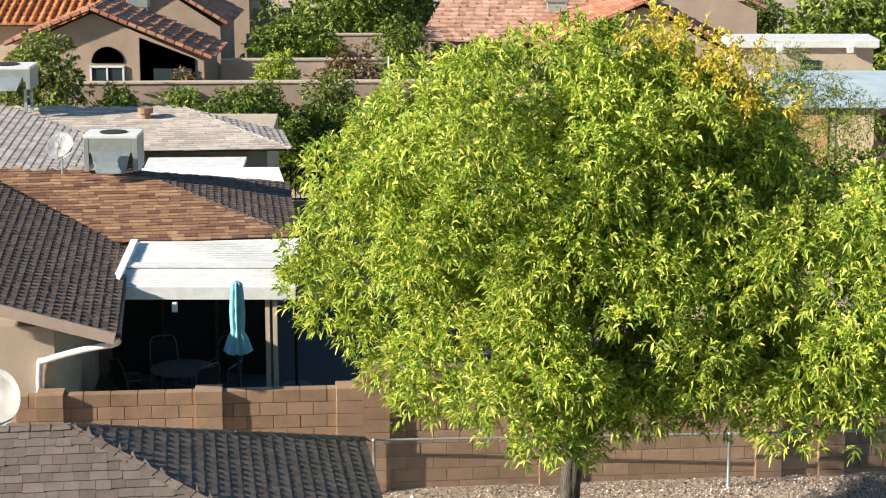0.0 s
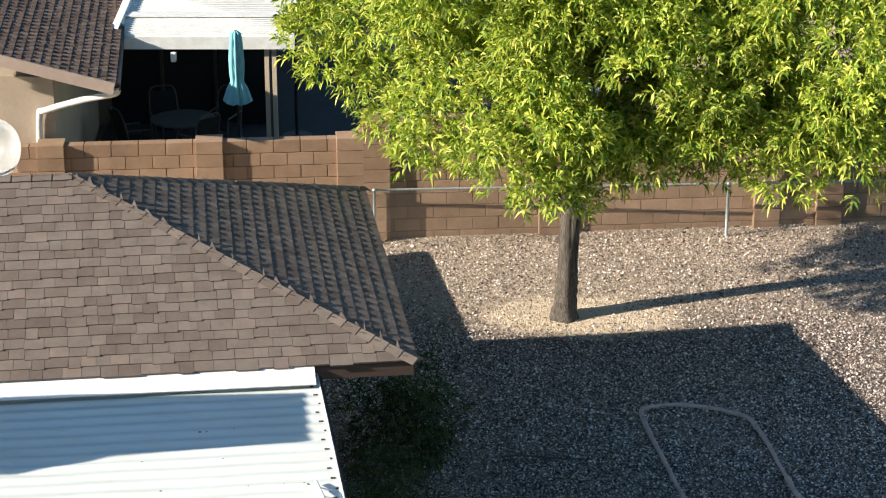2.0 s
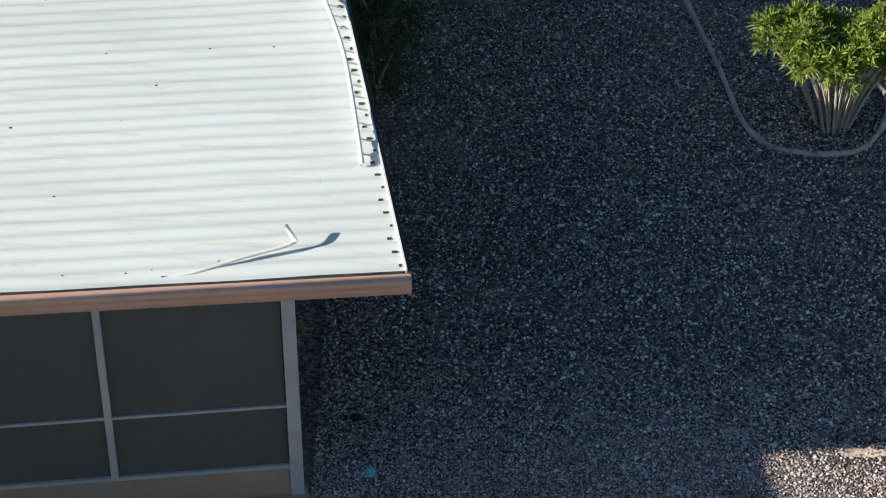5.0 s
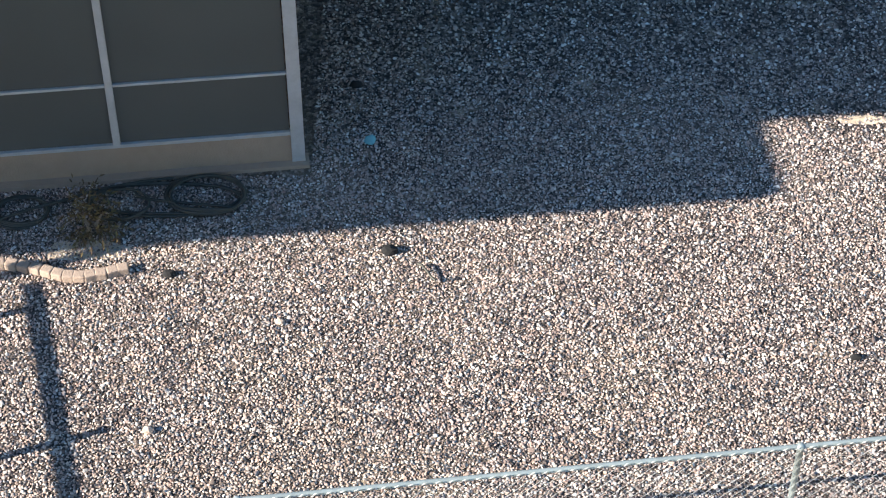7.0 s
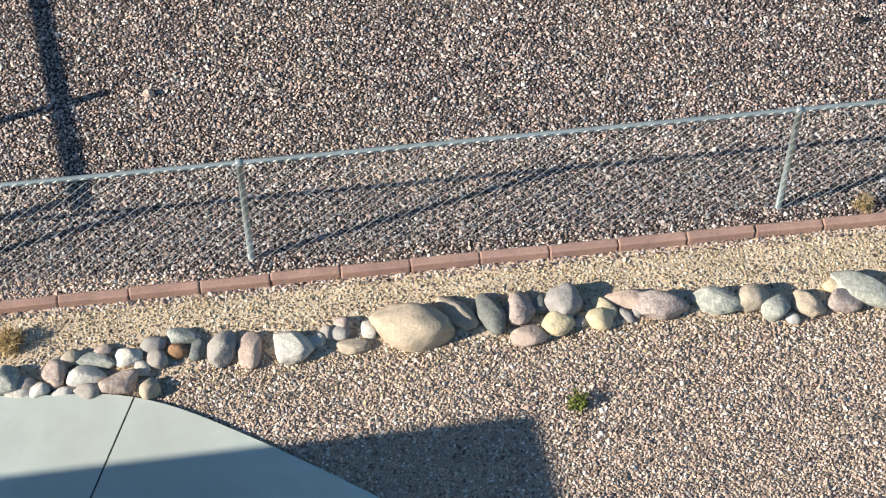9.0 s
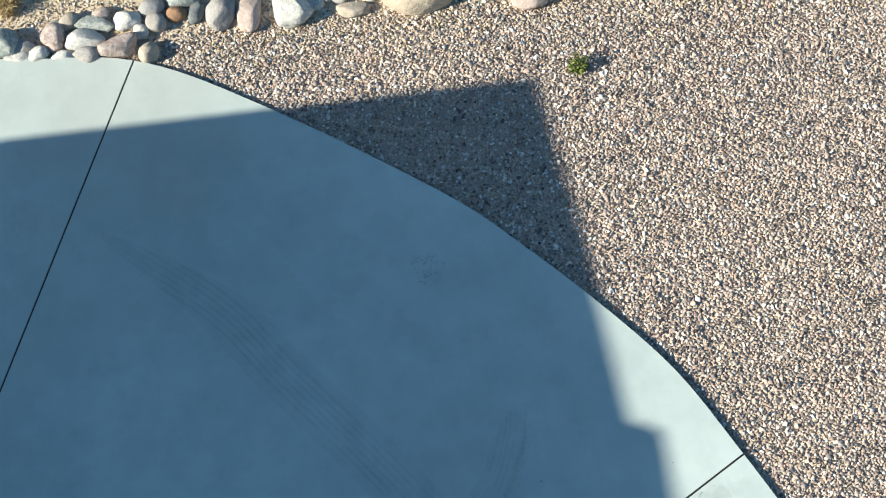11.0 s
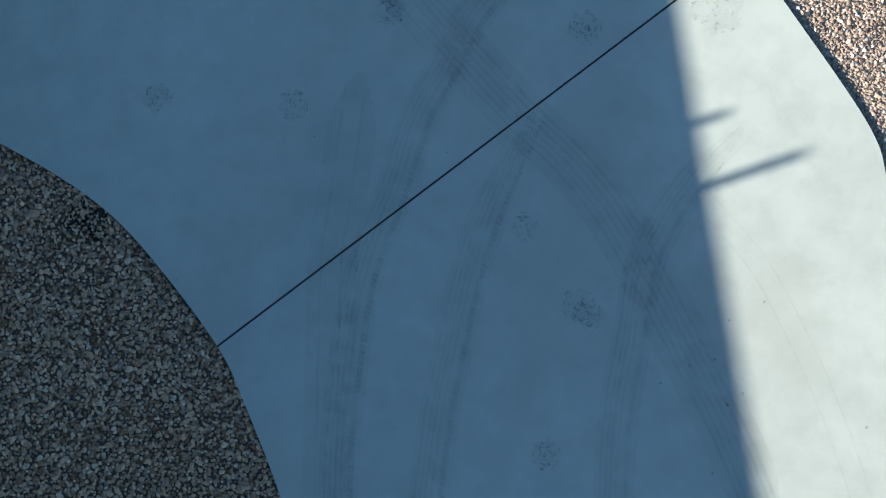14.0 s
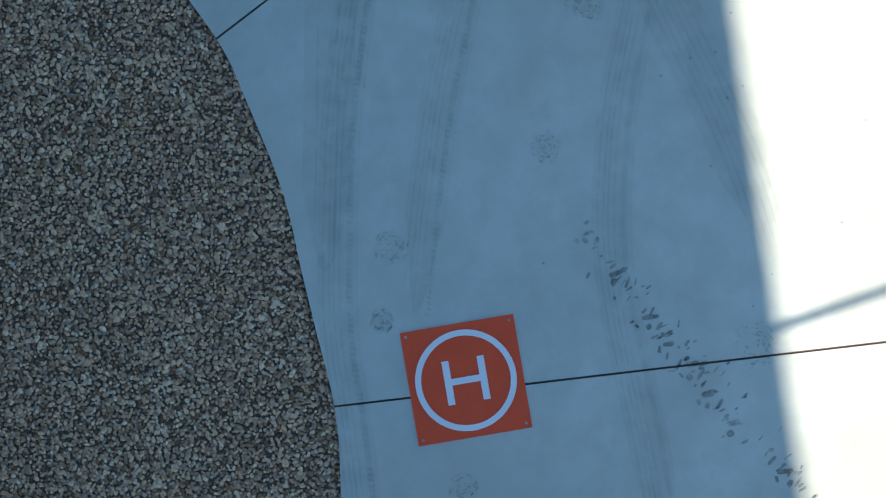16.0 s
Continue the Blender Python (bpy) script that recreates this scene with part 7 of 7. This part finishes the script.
gravel("gravel", 0.0215, (-3.6, 4.4, -1.0, 9.0), 0.0108, "pebble_sand", lambda x, y: ~inside(DRV, x, y) & (x - y * 0.3 > -5.0) & (y < RAILY(x) - 0.1) & (np.random.default_rng(4).uniform(0.1, 0.75, len(x)) > y - 7.1 - 0.1176 * x) & (y > 2.4) & ((x > 0.2) | (y > 4.3)), "sandy tan gravel beside the driveway", 0.85)
gravel("gravel", 0.0185, (-3.6, 4.4, 6.8, 9.0), 0.0092, "pebble_gold", lambda x, y: (y < RAILY(x) - 0.06) & (np.random.default_rng(5).uniform(-0.35, 0.3, len(x)) < y - 7.35 - 0.1176 * x) & (np.random.default_rng(6).uniform(0, 1, len(x)) < 0.8), "fine golden tan gravel between edging and rocks")
# stones thin out round (3.75, 13.05) to let that painted sunlight show
gravel("gravel", 0.0235, (-4.3, 4.6, 7.5, 14.7), 0.0115, "pebble", lambda x, y: (y > RAILY(x) - 0.09) & (y < 12.9 + np.random.default_rng(10).uniform(0, 1.8, len(x))) & ~((x < -1.1) & (y > 12.3)) & (((x - 3.75) / 0.75) ** 2 + ((y - 13.05) / 0.3) ** 2 > np.random.default_rng(8).uniform(-1.2, 1.4, len(x))), "pinkish brown and white gravel yard", 0.88)
gravel("gravel", 0.036, (-1.6, 6.9, 12.9, 29.5), 0.0148, "pebble_far", lambda x, y: (y < 28.78 + 0.0925 * (x + 0.9)) & (y > 12.9 + np.random.default_rng(11).uniform(0, 1.8, len(x))) & ~((x < -1.1) & (y < 18)) & (((x - 1.95) / 1.75) ** 2 + ((y - 25.9) / 0.8) ** 2 > np.random.default_rng(1).uniform(0.0, 1.5, len(x)) ** 2) & (np.random.default_rng(2).uniform(0, 1, len(x)) < np.interp(y, [25.0, 26.5], [1.0, 0.72])), "pinkish brown gravel yard under a tree", 0.95)
gravel("gravel", 0.021, (-2.32, -1.95, 2.38, 2.72), 0.0145, "pebble_dark", lambda x, y: ~inside(DRV, x, y) & (((x + 2.12) / 0.16) ** 2 + ((y - 2.58) / 0.12) ** 2 < np.random.default_rng(9).uniform(0.0, 1.3, len(x))), "dark damp patch of gravel at the driveway edge", 1.0)
